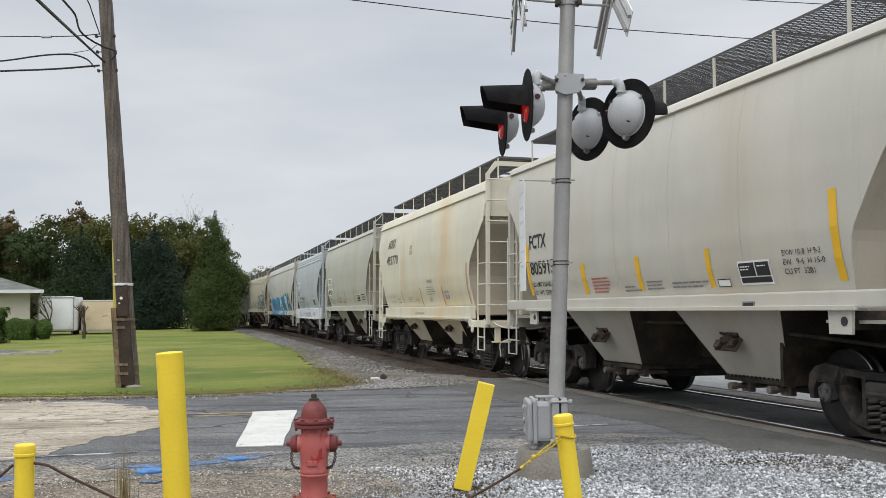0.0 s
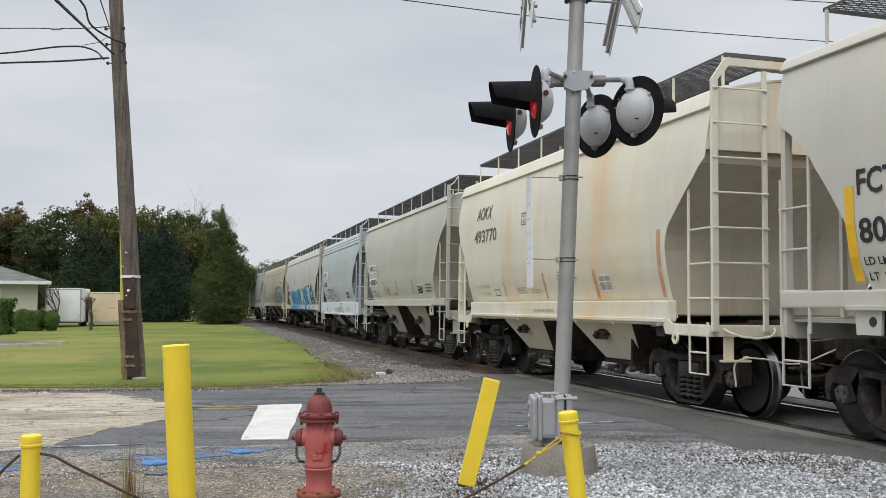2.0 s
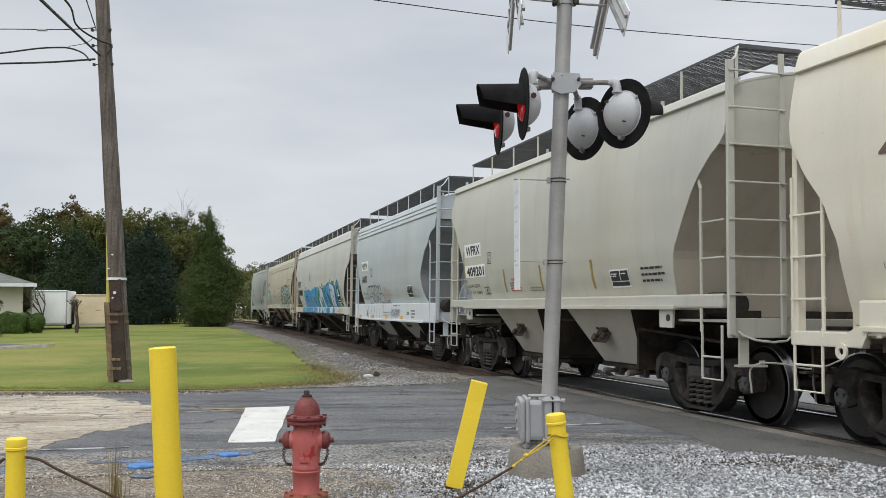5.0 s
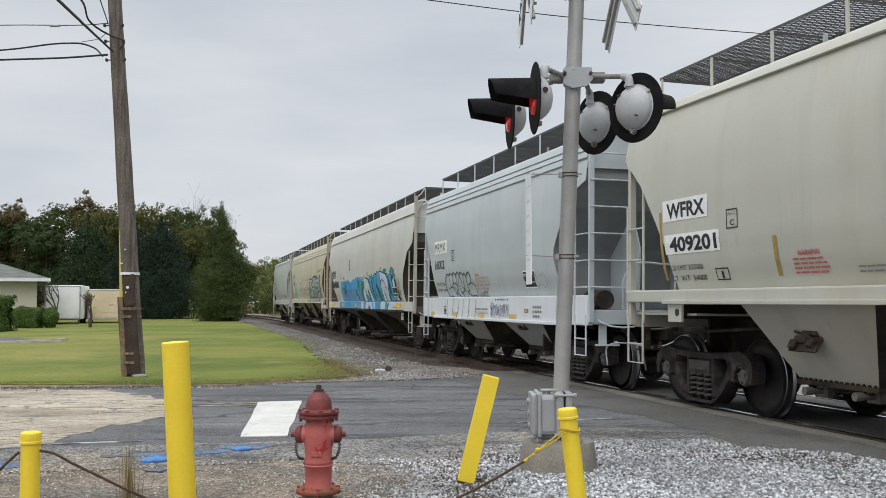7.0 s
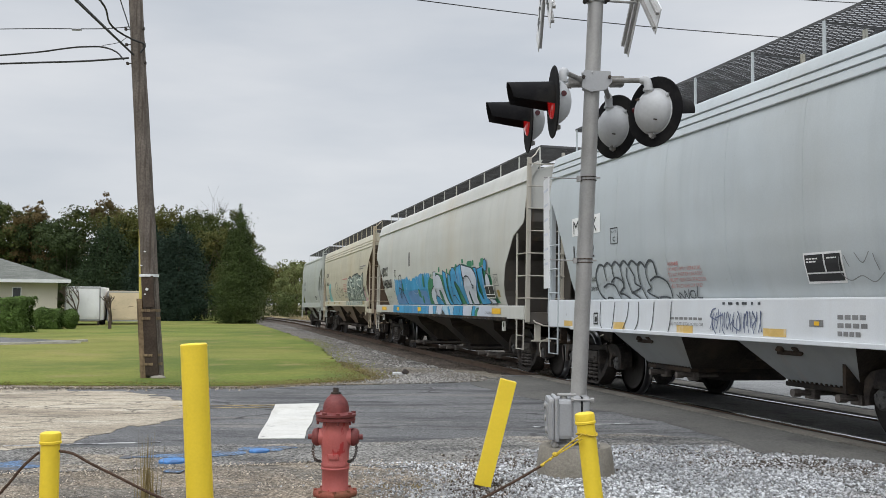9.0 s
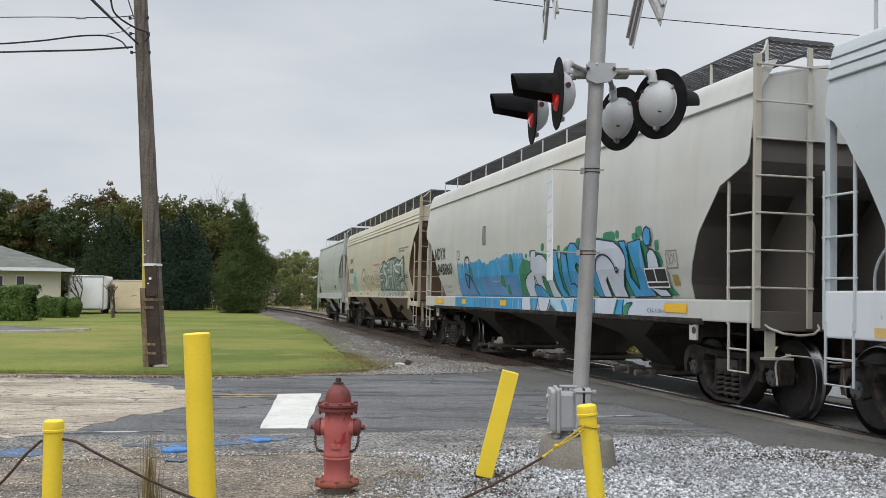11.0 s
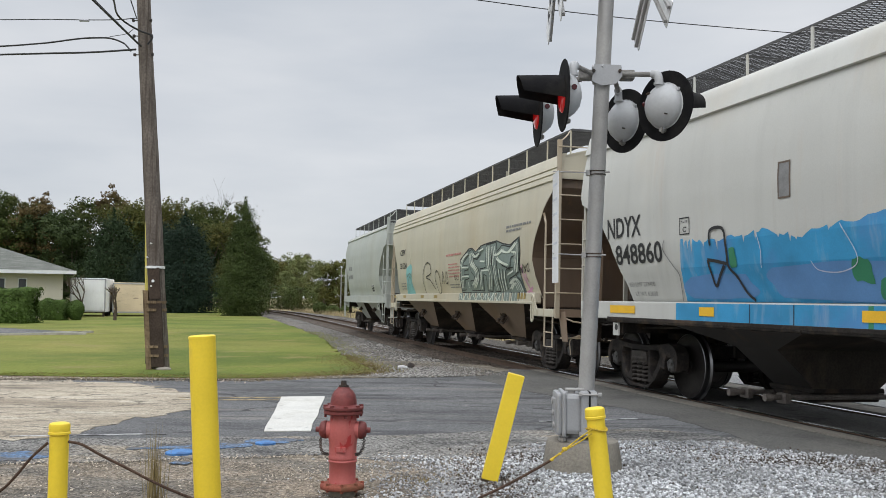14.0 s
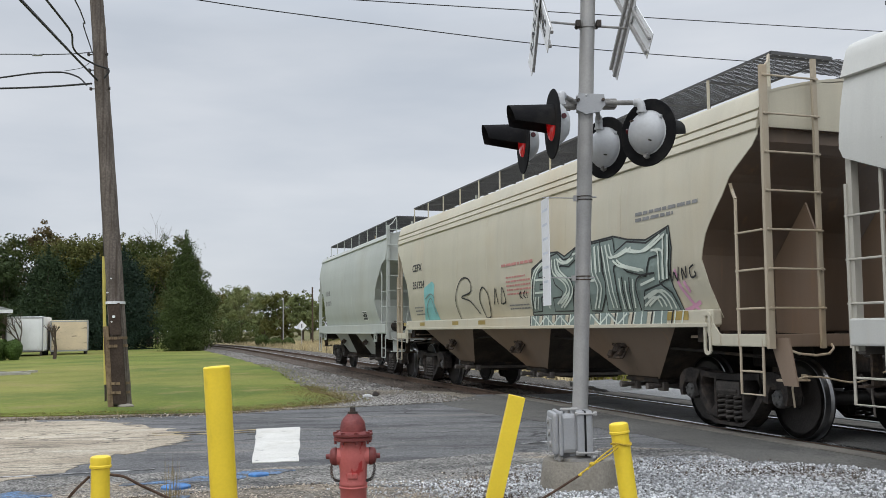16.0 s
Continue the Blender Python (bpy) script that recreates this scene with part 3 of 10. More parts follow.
def build_ground():
    bm = bmesh.new()
    bmesh.ops.create_grid(bm, x_segments=8, y_segments=8, size=1500)
    solid("ground", bm, M["field"], "flat open ground of dry grass and weeds", "ground", "structure", Matrix.Translation((0, 0, -0.36)))
    lawn_edge = [(-40, 13.2), (-14, 14.6), (-7.2, 15.5), (-5.4, 15.55), (-3.6, 15.65), (-2.9, 16.1), (-2.2, 16.7), (-1.75, 17.3), (-2.1, 18.6), (-2.56, 19.95),
                 (-3.0, 21.9), (-4.84, 30.7), (-7.25, 40), (-9.7, 48.7), (-13.6, 62), (-19, 80), (-30, 120), (-120, 140), (-120, 10)]
    sheet("lawn", wobble(lawn_edge, 0.5, 0.10), 0.03, M["grass"], "mown green lawn with straw-coloured patches", "lawn", depth=0.36)
    rail_side = [tuple(track_at(14 - 22.3 * k / 22, 1.285)[:2]) for k in range(23)]
    road = [(-40, -4.5), (-7, 6.6), (-1.94, 8.06), (-1.31, 8.29), (-0.65, 8.02), (-0.33, 8.08), (0.06, 8.34), (0.43, 8.95), (1.42, 9.22), (2.48, 9.32), (2.69, 8.94),
            (3.55, 8.48), (3.75, 8.0), (5.0, 3.0), (5.7, 0.0), (6.4, -2.6)]
    road_far = [(0.48, 18.75), (-0.07, 17.35), (-0.87, 16.85), (-1.66, 16.4), (-2.3, 16.2), (-2.9, 15.75), (-3.6, 15.3), (-7.2, 14.9), (-14, 13.9), (-40, 11)]
    pts = wobble(road, 0.3, 0.05, 5)
    cut = max(k for k, p in enumerate(pts) if p == (6.4, -2.6))
    pts = pts[:cut + 1] + rail_side + wobble(road_far + [(-40, -4.5)], 0.3, 0.05, 6)[:]
    end = max(k for k, p in enumerate(pts) if p == (-40, 11))
    sheet("road", pts[:end + 1], 0.0, M["asphalt"], "grey patched asphalt road leading to the railway track", "road")
    beyond = [tuple(track_at(-8.3 + 22.3 * k / 22, -1.51)[:2]) for k in range(23)] + [(40, 4), (60, 20), (60, 46), (6.0, 20.9)]
    sheet("road", beyond, -0.045, M["road_beyond"], "pale grey asphalt road beyond the railway track", "road")
    far_verge = [tuple(track_at(-8.32, -1.6)[:2]), (6.0, 20.95), (22, 26.5), (20, 31), (4.6, 24.6), tuple(track_at(-13.0, -2.6)[:2])]
    sheet("far_verge", wobble(far_verge, 0.4, 0.1, 21), -0.10, M["pale_gravel"], "pale gravel verge beyond the track", "verge")
    dry = [tuple(track_at(-13, -3.4)[:2]), tuple(track_at(-40, -3.6)[:2]), tuple(track_at(-80, -3.8)[:2]), tuple(track_at(-130, -4)[:2]), (40, 140), (60, 60), (24, 30), (6, 25)]
    sheet("dry_field", dry, -0.30, M["dry_field"], "open field of pale straw-dry grass", "field")
    near = [(-12, 5.2), (-7, 6.7), (-1.94, 8.16), (-1.31, 8.39), (-0.65, 8.12), (-0.33, 8.18), (0.06, 8.44), (0.43, 9.05), (1.42, 9.32), (2.48, 9.42), (2.69, 9.04), (3.55, 8.58),
            (3.75, 8.1), (5.1, 3.0), (6.0, -8), (-12, -8)]
    sheet("verge", near, -0.004, M["dirt_gravel"], "bare stony verge beside the road", "verge")
    gravel = [(0.2, 8.3), (0.5, 8.98), (1.42, 9.26), (2.48, 9.36), (2.66, 8.94), (3.5, 8.5), (3.72, 8.0), (4.9, 3.2), (5.4, -2), (0.2, -2), (0.0, 5.5), (-0.3, 7.0)]
    sheet("gravel_bed", wobble(gravel, 0.3, 0.08, 8), -0.001, M["pale_gravel"], "pale crushed-stone gravel beside the crossing", "gravel", depth=0.05)
    conc = [(-9, 14.55), (-6.9, 14.85), (-5.34, 14.65), (-4.4, 13.9), (-3.94, 13.3), (-3.3, 12.2), (-3.3, 11.6), (-3.54, 10.94), (-3.8, 9.9), (-4.0, 9.0), (-5, 8.3), (-7, 7.5), (-16, 5), (-16, 12.6)]
    sheet("concrete_apron", wobble(conc, 0.14, 0.13, 11), 0.006, M["old_concrete"], "old cracked beige concrete road surface", "pavement", depth=0.05)
    # browner asphalt beside the rails, uneven at its outer edge
    rnd = random.Random(17)
    inner = [tuple(track_at(12 - 20 * k / 20, 1.30)[:2]) for k in range(21)]
    outer = [tuple(track_at(-8 + 20 * k / 60, 2.55 + 0.35 * math.sin(k * 0.21) + rnd.uniform(-0.06, 0.06))[:2]) for k in range(61)]
    sheet("crossing_apron", inner + outer, 0.005, M["apron_asphalt"], "brownish asphalt apron beside the rails", "road", depth=0.02)
    worn = [(-4.6, 7.3), (-3.2, 7.72), (-1.94, 8.1), (-1.31, 8.33), (-0.65, 8.06), (-0.33, 8.12), (0.06, 8.38), (0.43, 8.99), (1.42, 9.26), (2.48, 9.36), (2.75, 9.0), (2.9, 9.5), (1.9, 10.3), (0.4, 9.95), (-1.0, 9.45), (-2.6, 9.15), (-4.4, 8.8), (-5.2, 8.0)]
    sheet("worn_strip", wobble(worn, 0.25, 0.07, 15), 0.003, M["worn_asphalt"], "worn stony asphalt along the road's edge", "road", depth=0.01)
    spill = [(0.75, 18.3), (0.2, 17.0), (-0.7, 16.55), (-1.7, 16.15), (-2.6, 15.95), (-2.5, 16.6), (-1.9, 17.2), (-2.1, 18.6), (-2.6, 20.2), (-1.0, 20.5), (0.4, 19.4)]
    sheet("gravel_spill", wobble(spill, 0.25, 0.1, 13), 0.012, M["pale_dust"], "pale dusty gravel at the lawn's corner", "gravel", depth=0.2)
    rim = [(-40, 12.6), (-14, 14.2), (-7.2, 15.15), (-5.4, 15.25), (-3.6, 15.4), (-2.9, 15.85), (-2.2, 16.4), (-2.0, 17.2), (-3.5, 16.2), (-5.4, 15.9), (-7.2, 15.9), (-14, 15.1), (-40, 13.8)]
    sheet("dirt_strip", wobble(rim, 0.25, 0.07, 14), 0.015, M["dirt_gravel"], "bare dirt strip between road and lawn", "verge", depth=0.3)


def build_markings():
    stop = [(-2.59, 12.9), (-2.02, 13.05), (-1.64, 9.67), (-2.1, 9.6)]
    sheet("stop_line", wobble(stop, 0.3, 0.012, 2), 0.011, M["road_white"], "white painted stop line on the asphalt", "road marking", depth=0.009)
    def stripe(name, a, b, w, mat, label):
        a, b = Vector((*a, 0)), Vector((*b, 0))
        n = Vector((-(b - a).y, (b - a).x, 0)).normalized() * w / 2
        sheet(name, [tuple((p)[:2]) for p in (a - n, b - n, b + n, a + n)], 0.010, mat, label, "road marking", depth=0.008)
    stripe("centre_line", (-3.9, 12.35), (-2.55, 12.55), 0.05, M["road_yellow"], "worn yellow centre line of the road")
    stripe("centre_line", (-3.9, 12.62), (-2.55, 12.82), 0.07, M["road_yellow"], "worn yellow centre line of the road")
    stripe("edge_line", (-4.4, 9.0), (-3.0, 9.33), 0.05, M["road_white_worn"], "worn white edge line of the road")
    stripe("edge_line", (0.75, 10.72), (1.9, 11.1), 0.045, M["road_white_worn"], "worn white edge line of the road")
    for seed, blue in ((6, [(-3.05, 8.36), (-2.6, 8.42), (-2.25, 8.48), (-2.0, 8.66), (-2.1, 8.84), (-2.4, 8.78), (-2.7, 8.58), (-3.05, 8.5)]), (7, [(-2.12, 8.86), (-1.75, 8.82), (-1.6, 9.05), (-1.85, 9.16), (-2.1, 9.04)]), (9, [(-4.3, 7.75), (-3.75, 7.72), (-3.45, 7.9), (-3.55, 8.12), (-3.9, 8.16), (-4.3, 8.0)]), (8, [(-2.46, 7.7), (-2.3, 7.66), (-2.3, 7.78), (-2.44, 7.82)])):
        sheet("sprayed_mark", wobble(blue, 0.08, 0.05, seed), 0.009, M["blue_paint"], "faded blue utility paint sprayed on the asphalt", "road marking", depth=0.007)
    for cx, cy, r in ((-2.52, 8.20, 0.125), (-1.91, 8.80, 0.095)):
        bm = bmesh.new()
        lathe(bm, [(r, 0.0), (r, 0.018), (r - 0.01, 0.024), (0, 0.026)], 28)
        solid("valve_cover", bm, M["blue_iron"], "round iron valve cover sprayed blue in the road", "cover", m=Matrix.Translation((cx, cy, 0.0)))


def build_track():
    def strip(name, lats, s0, s1, mat, label, cat, step=2.0, kind="structure"):
        """A long piece that follows the track: lats lists (lateral, height)."""
        bm, prev = bmesh.new(), None
        n = max(2, int((s1 - s0) / step))
        for k in range(n + 1):
            s = s0 + (s1 - s0) * k / n
            row = []
            for lat, z in lats:
                x, y, _ = track_at(s, lat)
                row.append(bm.verts.new((x, y, z)))
            if prev:
                for a in range(len(row) - 1):
                    bm.faces.new((prev[a], row[a], row[a + 1], prev[a + 1]))
            prev = row
        bmesh.ops.recalc_face_normals(bm, faces=bm.faces)
        return solid(name, bm, mat, label, cat, kind)
    strip("ballast", [(-5.2, -0.36), (-2.2, -0.19), (2.0, -0.17), (3.2, -0.10), (5.2, -0.03), (5.6, -0.36)], -140, -8.2, M["ballast_bed"], "grey crushed-stone ballast under the railway track", "ballast")
    strip("track_bed", [(-1.75, -0.30), (-1.7, -0.165), (1.7, -0.152), (1.75, -0.30)], -140, -8.35, M["track_dirt"], "dark oily dirt between the rails", "ballast")

    def zr(lat):
        return RAIL_Z + lat * CANT
    for side in (1, -1):
        c = 0.735 * side
        z = zr(c)
        prof = [(c + a, z + h) for a, h in ((-0.036, -0.004), (-0.036, -0.035), (-0.009, -0.05), (-0.009, -0.14), (-0.07, -0.155), (-0.07, -0.17), (0.07, -0.17), (0.07, -0.155), (0.009, -0.14),
                                            (0.009, -0.05), (0.036, -0.035), (0.036, -0.004))]
        rail = strip("rail", prof, -150, 30, M["rail_steel"], "rusty steel running rail with a polished head", "rail")
        head = strip("rail_head", [(c - 0.036, z - 0.004), (c - 0.03, z), (c + 0.03, z), (c + 0.036, z - 0.004)], -150, 30, M["rail_top"], "", "")
        head.parent = rail
        for k in ("category", "kind"):
            if k in head:
                del head[k]
    # crossing surface between and beside the rails
    for name, a, b, mat, dz, label in (("flangeway", 0.775, 0.99, M["rubber"], -0.016, "black rubber filler beside the rail"), ("crossing_edge", 0.995, 1.26, M["panel"], 0.006, "pale concrete edge strip of the level crossing"),
                                       ("crossing_panel", -0.60, 0.60, M["crossing_asphalt"], -0.008, "dark asphalt panel between the rails"),
                                       ("flangeway", 0.605, 0.695, M["rubber"], -0.05, "black rubber flangeway filler"), ("flangeway", -0.695, -0.605, M["rubber"], -0.05, "black rubber flangeway filler"),
                                       ("flangeway", -0.99, -0.775, M["rubber"], -0.016, "black rubber filler beside the rail"), ("crossing_edge", -1.5, -0.995, M["panel"], -0.005, "pale concrete edge strip of the level crossing")):
        z0, z1 = zr(a) + dz + 0.012 * (a > 0.9), zr(b) + dz + 0.012 * (a > 0.9)
        strip(name, [(a, z0 - 0.1), (a, z0), (b, z1), (b, z1 - 0.1)], -8.3, 14, mat, label, "level crossing")
    # sleepers
    bm = bmesh.new()
    box(bm, -0.11, 0.11, -1.3, 1.3, -0.2, 0.0, bevel=0.012)
    me = bpy.data.meshes.new("sleeper")
    bm.to_mesh(me)
    bm.free()
    bed = thing("sleepers", "weathered timber sleepers carrying the rails", "sleepers", kind="structure")
    for k in range(150):
        x, y, th = track_at(-8.6 - 0.55 * k)
        ob = mesh_part("sleeper", me, M["tie_wood"], bed)
        ob.matrix_world = pose(x, y, RAIL_Z - 0.172, math.degrees(-CANT), 0, math.degrees(math.atan2(-math.cos(th), math.sin(th))))


STONE = []
for _v in range(8):
    _r = random.Random(40 + _v)
    _bm = bmesh.new()
    bmesh.ops.create_icosphere(_bm, subdivisions=1, radius=1.0)
    _pts = np.array([v.co[:] for v in _bm.verts])
    _pts *= np.array([[_r.uniform(0.62, 1.15)] for _ in _pts])
    STONE.append((_pts, np.array([[v.index for v in f.verts] for f in _bm.faces])))
    _bm.free()


def scatter_stones(name, places, mat, label, seed=1, category="gravel"):
    """Many loose stones in one mesh. places: rows of x, y, z, size."""
    rng = np.random.default_rng(seed)
    vs, fs, at = [], [], 0
    for x, y, z, r in places:
        p, f = STONE[rng.integers(8)]
        a = rng.uniform(0, 6.28)
        c, s = math.cos(a), math.sin(a)
        q = p * np.array([r * rng.uniform(0.8, 1.3), r * rng.uniform(0.7, 1.1), r * rng.uniform(0.5, 0.85)])
        vs.append(np.stack([q[:, 0] * c - q[:, 1] * s + x, q[:, 0] * s + q[:, 1] * c + y, q[:, 2] + z], -1))
        fs.append(f + at)
        at += len(p)
    me = bpy.data.meshes.new(name)
    me.from_pydata(np.concatenate(vs).tolist(), [], np.concatenate(fs).tolist())
    me.materials.append(mat)
    return tagged(new(name, me), label, category, "", "stuff")


def inside(x, y, poly):
    hit = False
    for (x0, y0), (x1, y1) in zip(poly, poly[1:] + poly[:1]):
        if (y0 > y) != (y1 > y) and x < (x1 - x0) * (y - y0) / (y1 - y0) + x0:
            hit = not hit
    return hit


def build_stones():
    rnd = random.Random(5)
    gravel = [(0.1, 8.35), (0.5, 9.0), (1.42, 9.3), (2.48, 9.4), (2.7, 8.98), (3.5, 8.54), (3.75, 8.05), (4.9, 4.4), (0.2, 4.4), (-0.2, 6.6)]
    pts = []
    while len(pts) < 32000:
        x, y = rnd.uniform(-0.3, 5), rnd.uniform(4.4, 9.5)
        if inside(x, y, gravel):
            pts.append((x, y, 0.005 + rnd.uniform(-0.006, 0.010), 0.0075 + 0.013 * rnd.random() ** 2))
    for _ in range(5200):      # strewn thinner and thinner over the bare verge
        x, y = 0.05 - abs(rnd.gauss(0, 0.42)), rnd.uniform(4.6, 8.3)
        pts.append((x, y, 0.001 + rnd.uniform(-0.003, 0.006), 0.005 + 0.011 * rnd.random() ** 2))
    scatter_stones("gravel", pts, M["stone_pale"], "loose pale grey crushed stone", 1)
    pts = []
    for cx, cy, sx, sy, n in ((2.65, 8.30, 0.42, 0.13, 800), (3.25, 7.95, 0.25, 0.16, 250), (0.45, 8.25, 0.18, 0.12, 300), (2.0, 8.75, 0.5, 0.16, 350), (1.9, 7.5, 0.5, 0.3, 100), (0.15, 7.0, 0.16, 0.7, 1500), (0.1, 5.6, 0.14, 0.6, 900)):
        for _ in range(n):
            pts.append((rnd.gauss(cx, sx), rnd.gauss(cy, sy), 0.008 + rnd.uniform(-0.004, 0.010), 0.005 + 0.010 * rnd.random() ** 2))
    scatter_stones("gravel_dirt", pts, M["stone_dark"], "dark brown dirt and crumbs lying on the gravel", 11)
    pts = []
    for _ in range(17000):
        x, y = rnd.uniform(-3.6, 0.9), rnd.uniform(5.6, 8.35)
        thick = (0.95 if x > -1.6 else 0.5) + 0.9 * noise.noise(Vector((x * 1.3, y * 1.6, 0.4))) + 0.5 * noise.noise(Vector((x * 4, y * 4, 7.0)))
        if y < 8.15 + 0.1 * math.sin(x * 5) and rnd.random() < thick * (0.4 + 0.6 * (y < 7.9)) and (x < 0.1 or rnd.random() < 0.3):
            pts.append((x, y, -0.008 + rnd.uniform(0, 0.008), 0.003 + 0.011 * rnd.random() ** 3.2))
    scatter_stones("verge_stones", pts, M["stone_brown"], "small brown and grey stones on the dirt verge", 2)
    pts, inner = [], []
    for _ in range(30000):
        s = -8.35 - 52 * rnd.random() ** 1.9
        lat = rnd.uniform(-1.9, 5.2)
        x, y, _ = track_at(s, lat)
        z = -0.175 if lat < 2 else -0.175 + (lat - 2) / 3.2 * 0.14
        (inner if abs(lat) < 1.75 else pts).append((x, y, z + rnd.uniform(0.0, 0.02), 0.018 + 0.024 * rnd.random()))
    scatter_stones("track_stones", inner, M["stone_dark"], "oil-stained brown stones between the sleepers", 7, "ballast")
    scatter_stones("ballast_stones", pts, M["stone_ballast"], "loose grey ballast stones along the track", 3, "ballast")
    pts = []
    for _ in range(7000):
        x, y = rnd.gauss(-0.9, 0.75), rnd.gauss(17.6, 1.0)
        if x + 0.45 * (y - 17.6) < 0.6 and y > 16.3 + 0.5 * max(0, x + 1):
            pts.append((x, y, 0.012 + rnd.uniform(-0.004, 0.008), 0.008 + 0.02 * rnd.random() ** 2))
    scatter_stones("spilled_gravel", pts, M["stone_ballast"], "grey-brown gravel spilled at the lawn's corner", 4)
    pts = []
    for _ in range(1500):
        x = rnd.uniform(-12, -2.2)
        y = 15.25 + 0.09 * max(-4, x + 4) + (0.75 * max(0, x + 3.4)) + rnd.gauss(0, 0.2)
        pts.append((x, y, 0.012, 0.006 + 0.015 * rnd.random() ** 2))
    scatter_stones("roadside_stones", pts, M["stone_brown"], "small stones along the lawn's dirt edge", 5)
    pts = []
    for _ in range(2600):
        x = rnd.uniform(-4.5, 3.4)
        y = 8.25 + 0.9 * min(1, max(0, x + 0.2)) + 0.9 * abs(rnd.gauss(0, 0.28)) * rnd.random() - 0.12 - (0.02 * (x + 1)) - (0.9 * max(0, x - 2.5)) - 0.29 * max(0, -x - 1.5)
        pts.append((x, y, 0.002, 0.004 + 0.009 * rnd.random() ** 2))
    scatter_stones("loose_chippings", pts, M["stone_brown"], "loose chippings strewn on the asphalt's edge", 6)


def scatter_blades(name, places, mat, label, seed=1, lean=0.5, width=0.02):
    rng = np.random.default_rng(seed)
    p = np.array(places)
    n = len(p)
    a = rng.uniform(0, 6.28, n)
    d = np.stack([np.cos(a), np.sin(a)], -1)
    h = p[:, 3]
    v = np.zeros((n, 3, 3))
    v[:, 0, :2], v[:, 1, :2] = p[:, :2] - d * width / 2, p[:, :2] + d * width / 2
    v[:, 0, 2] = v[:, 1, 2] = p[:, 2]
    tip = rng.normal(0, lean, (n, 2)) * h[:, None]
    v[:, 2, :2], v[:, 2, 2] = p[:, :2] + tip, p[:, 2] + h
    me = bpy.data.meshes.new(name)
    me.from_pydata(v.reshape(-1, 3).tolist(), [], np.arange(3 * n).reshape(-1, 3).tolist())
    me.materials.append(mat)
    return tagged(new(name, me), label, "grass", "", "stuff")


build_ground()
build_markings()
build_track()

# ================= the train =================
# Local space of a car: x forward (the way it runs), near side at -y, z from the rail head.
SIDE = [(1.20, 1.36), (1.5, 1.47), (1.8, 1.56), (2.1, 1.605), (2.7, 1.625), (3.1, 1.61), (3.4, 1.575), (3.65, 1.525), (3.80, 1.485), (3.92, 1.44)]
ROWS = [1.2 + 0.1 * k for k in range(28)]


def side_lat(z):
    for (z0, a), (z1, b) in zip(SIDE, SIDE[1:]):
        if z <= z1:
            return a + (b - a) * max(0.0, z - z0) / (z1 - z0)
    return SIDE[-1][1]


ROW_LAT = {round(z, 1): side_lat(z) for z in ROWS}


def skin(z):
    """Half width of the side sheet at z, straight between its rows."""
    k = min(max(int((z - 1.2) / 0.1 + 1e-6), 0), 26)
    f = (z - 1.2 - 0.1 * k) / 0.1
    return side_lat(1.2 + 0.1 * k) * (1 - f) + side_lat(1.3 + 0.1 * k) * f


def inset(cut, z):
    """How far the side sheet's edge stands back from the car's end at z."""
    for (z0, a), (z1, b) in zip(cut, cut[1:]):
        if z <= z1:
            return a + (b - a) * max(0.0, z - z0) / (z1 - z0)
    return cut[-1][1]


ROUND_CUT = [(1.2, 1.25), (1.54, 1.19), (2.02, 1.08), (2.45, 0.80), (2.86, 0.50), (3.1, 0.22), (3.25, -0.02), (4.0, -0.03)]
OCTA_CUT = [(1.2, 0.92), (1.45, 0.98), (1.65, 1.12), (2.12, 1.27), (2.5, 1.08), (2.95, 0.55), (3.17, 0.32), (3.2, 0.05), (4.0, 0.05)]
BLUNT_CUT = [(1.2, 1.13), (1.56, 1.09), (1.8, 1.05), (2.05, 1.04), (2.26, 0.99), (2.38, 0.91), (2.56, 0.69), (2.78, 0.44), (2.88, 0.32), (3.03, 0.175), (3.08, 0.06), (3.4, 0.05), (4.0, 0.05)]
BLUNT_REAR = [(1.2, 0.64), (1.45, 0.66), (1.95, 0.68), (2.35, 0.52), (2.65, 0.27), (3.0, 0.06), (3.2, 0.03), (4.0, 0.03)]
GREY_CUT = [(1.2, 0.90), (1.47, 0.98), (1.58, 1.16), (1.77, 1.24), (2.02, 1.32), (2.2, 1.30), (2.43, 1.12), (2.71, 0.86), (2.85, 0.60), (2.99, 0.52), (3.17, 0.30), (3.2, 0.05), (4.0, 0.05)]
GREY_REAR = [(1.2, 0.98), (1.6, 0.97), (1.9, 0.92), (2.12, 0.85), (2.5, 0.65), (2.9, 0.38), (3.17, 0.15), (3.2, 0.05), (4.0, 0.05)]
TAN_CUT = [(1.2, 0.94), (1.55, 1.0), (1.88, 1.08), (2.1, 1.14), (2.22, 1.11), (2.44, 1.01), (2.81, 0.66), (3.0, 0.53), (3.3, 0.12), (3.35, 0.05), (4.0, 0.05)]
LONG_CUT = [(1.2, 1.55), (1.6, 1.48), (2.2, 1.1), (2.7, 0.6), (2.92, 0.0), (4.0, -0.01)]


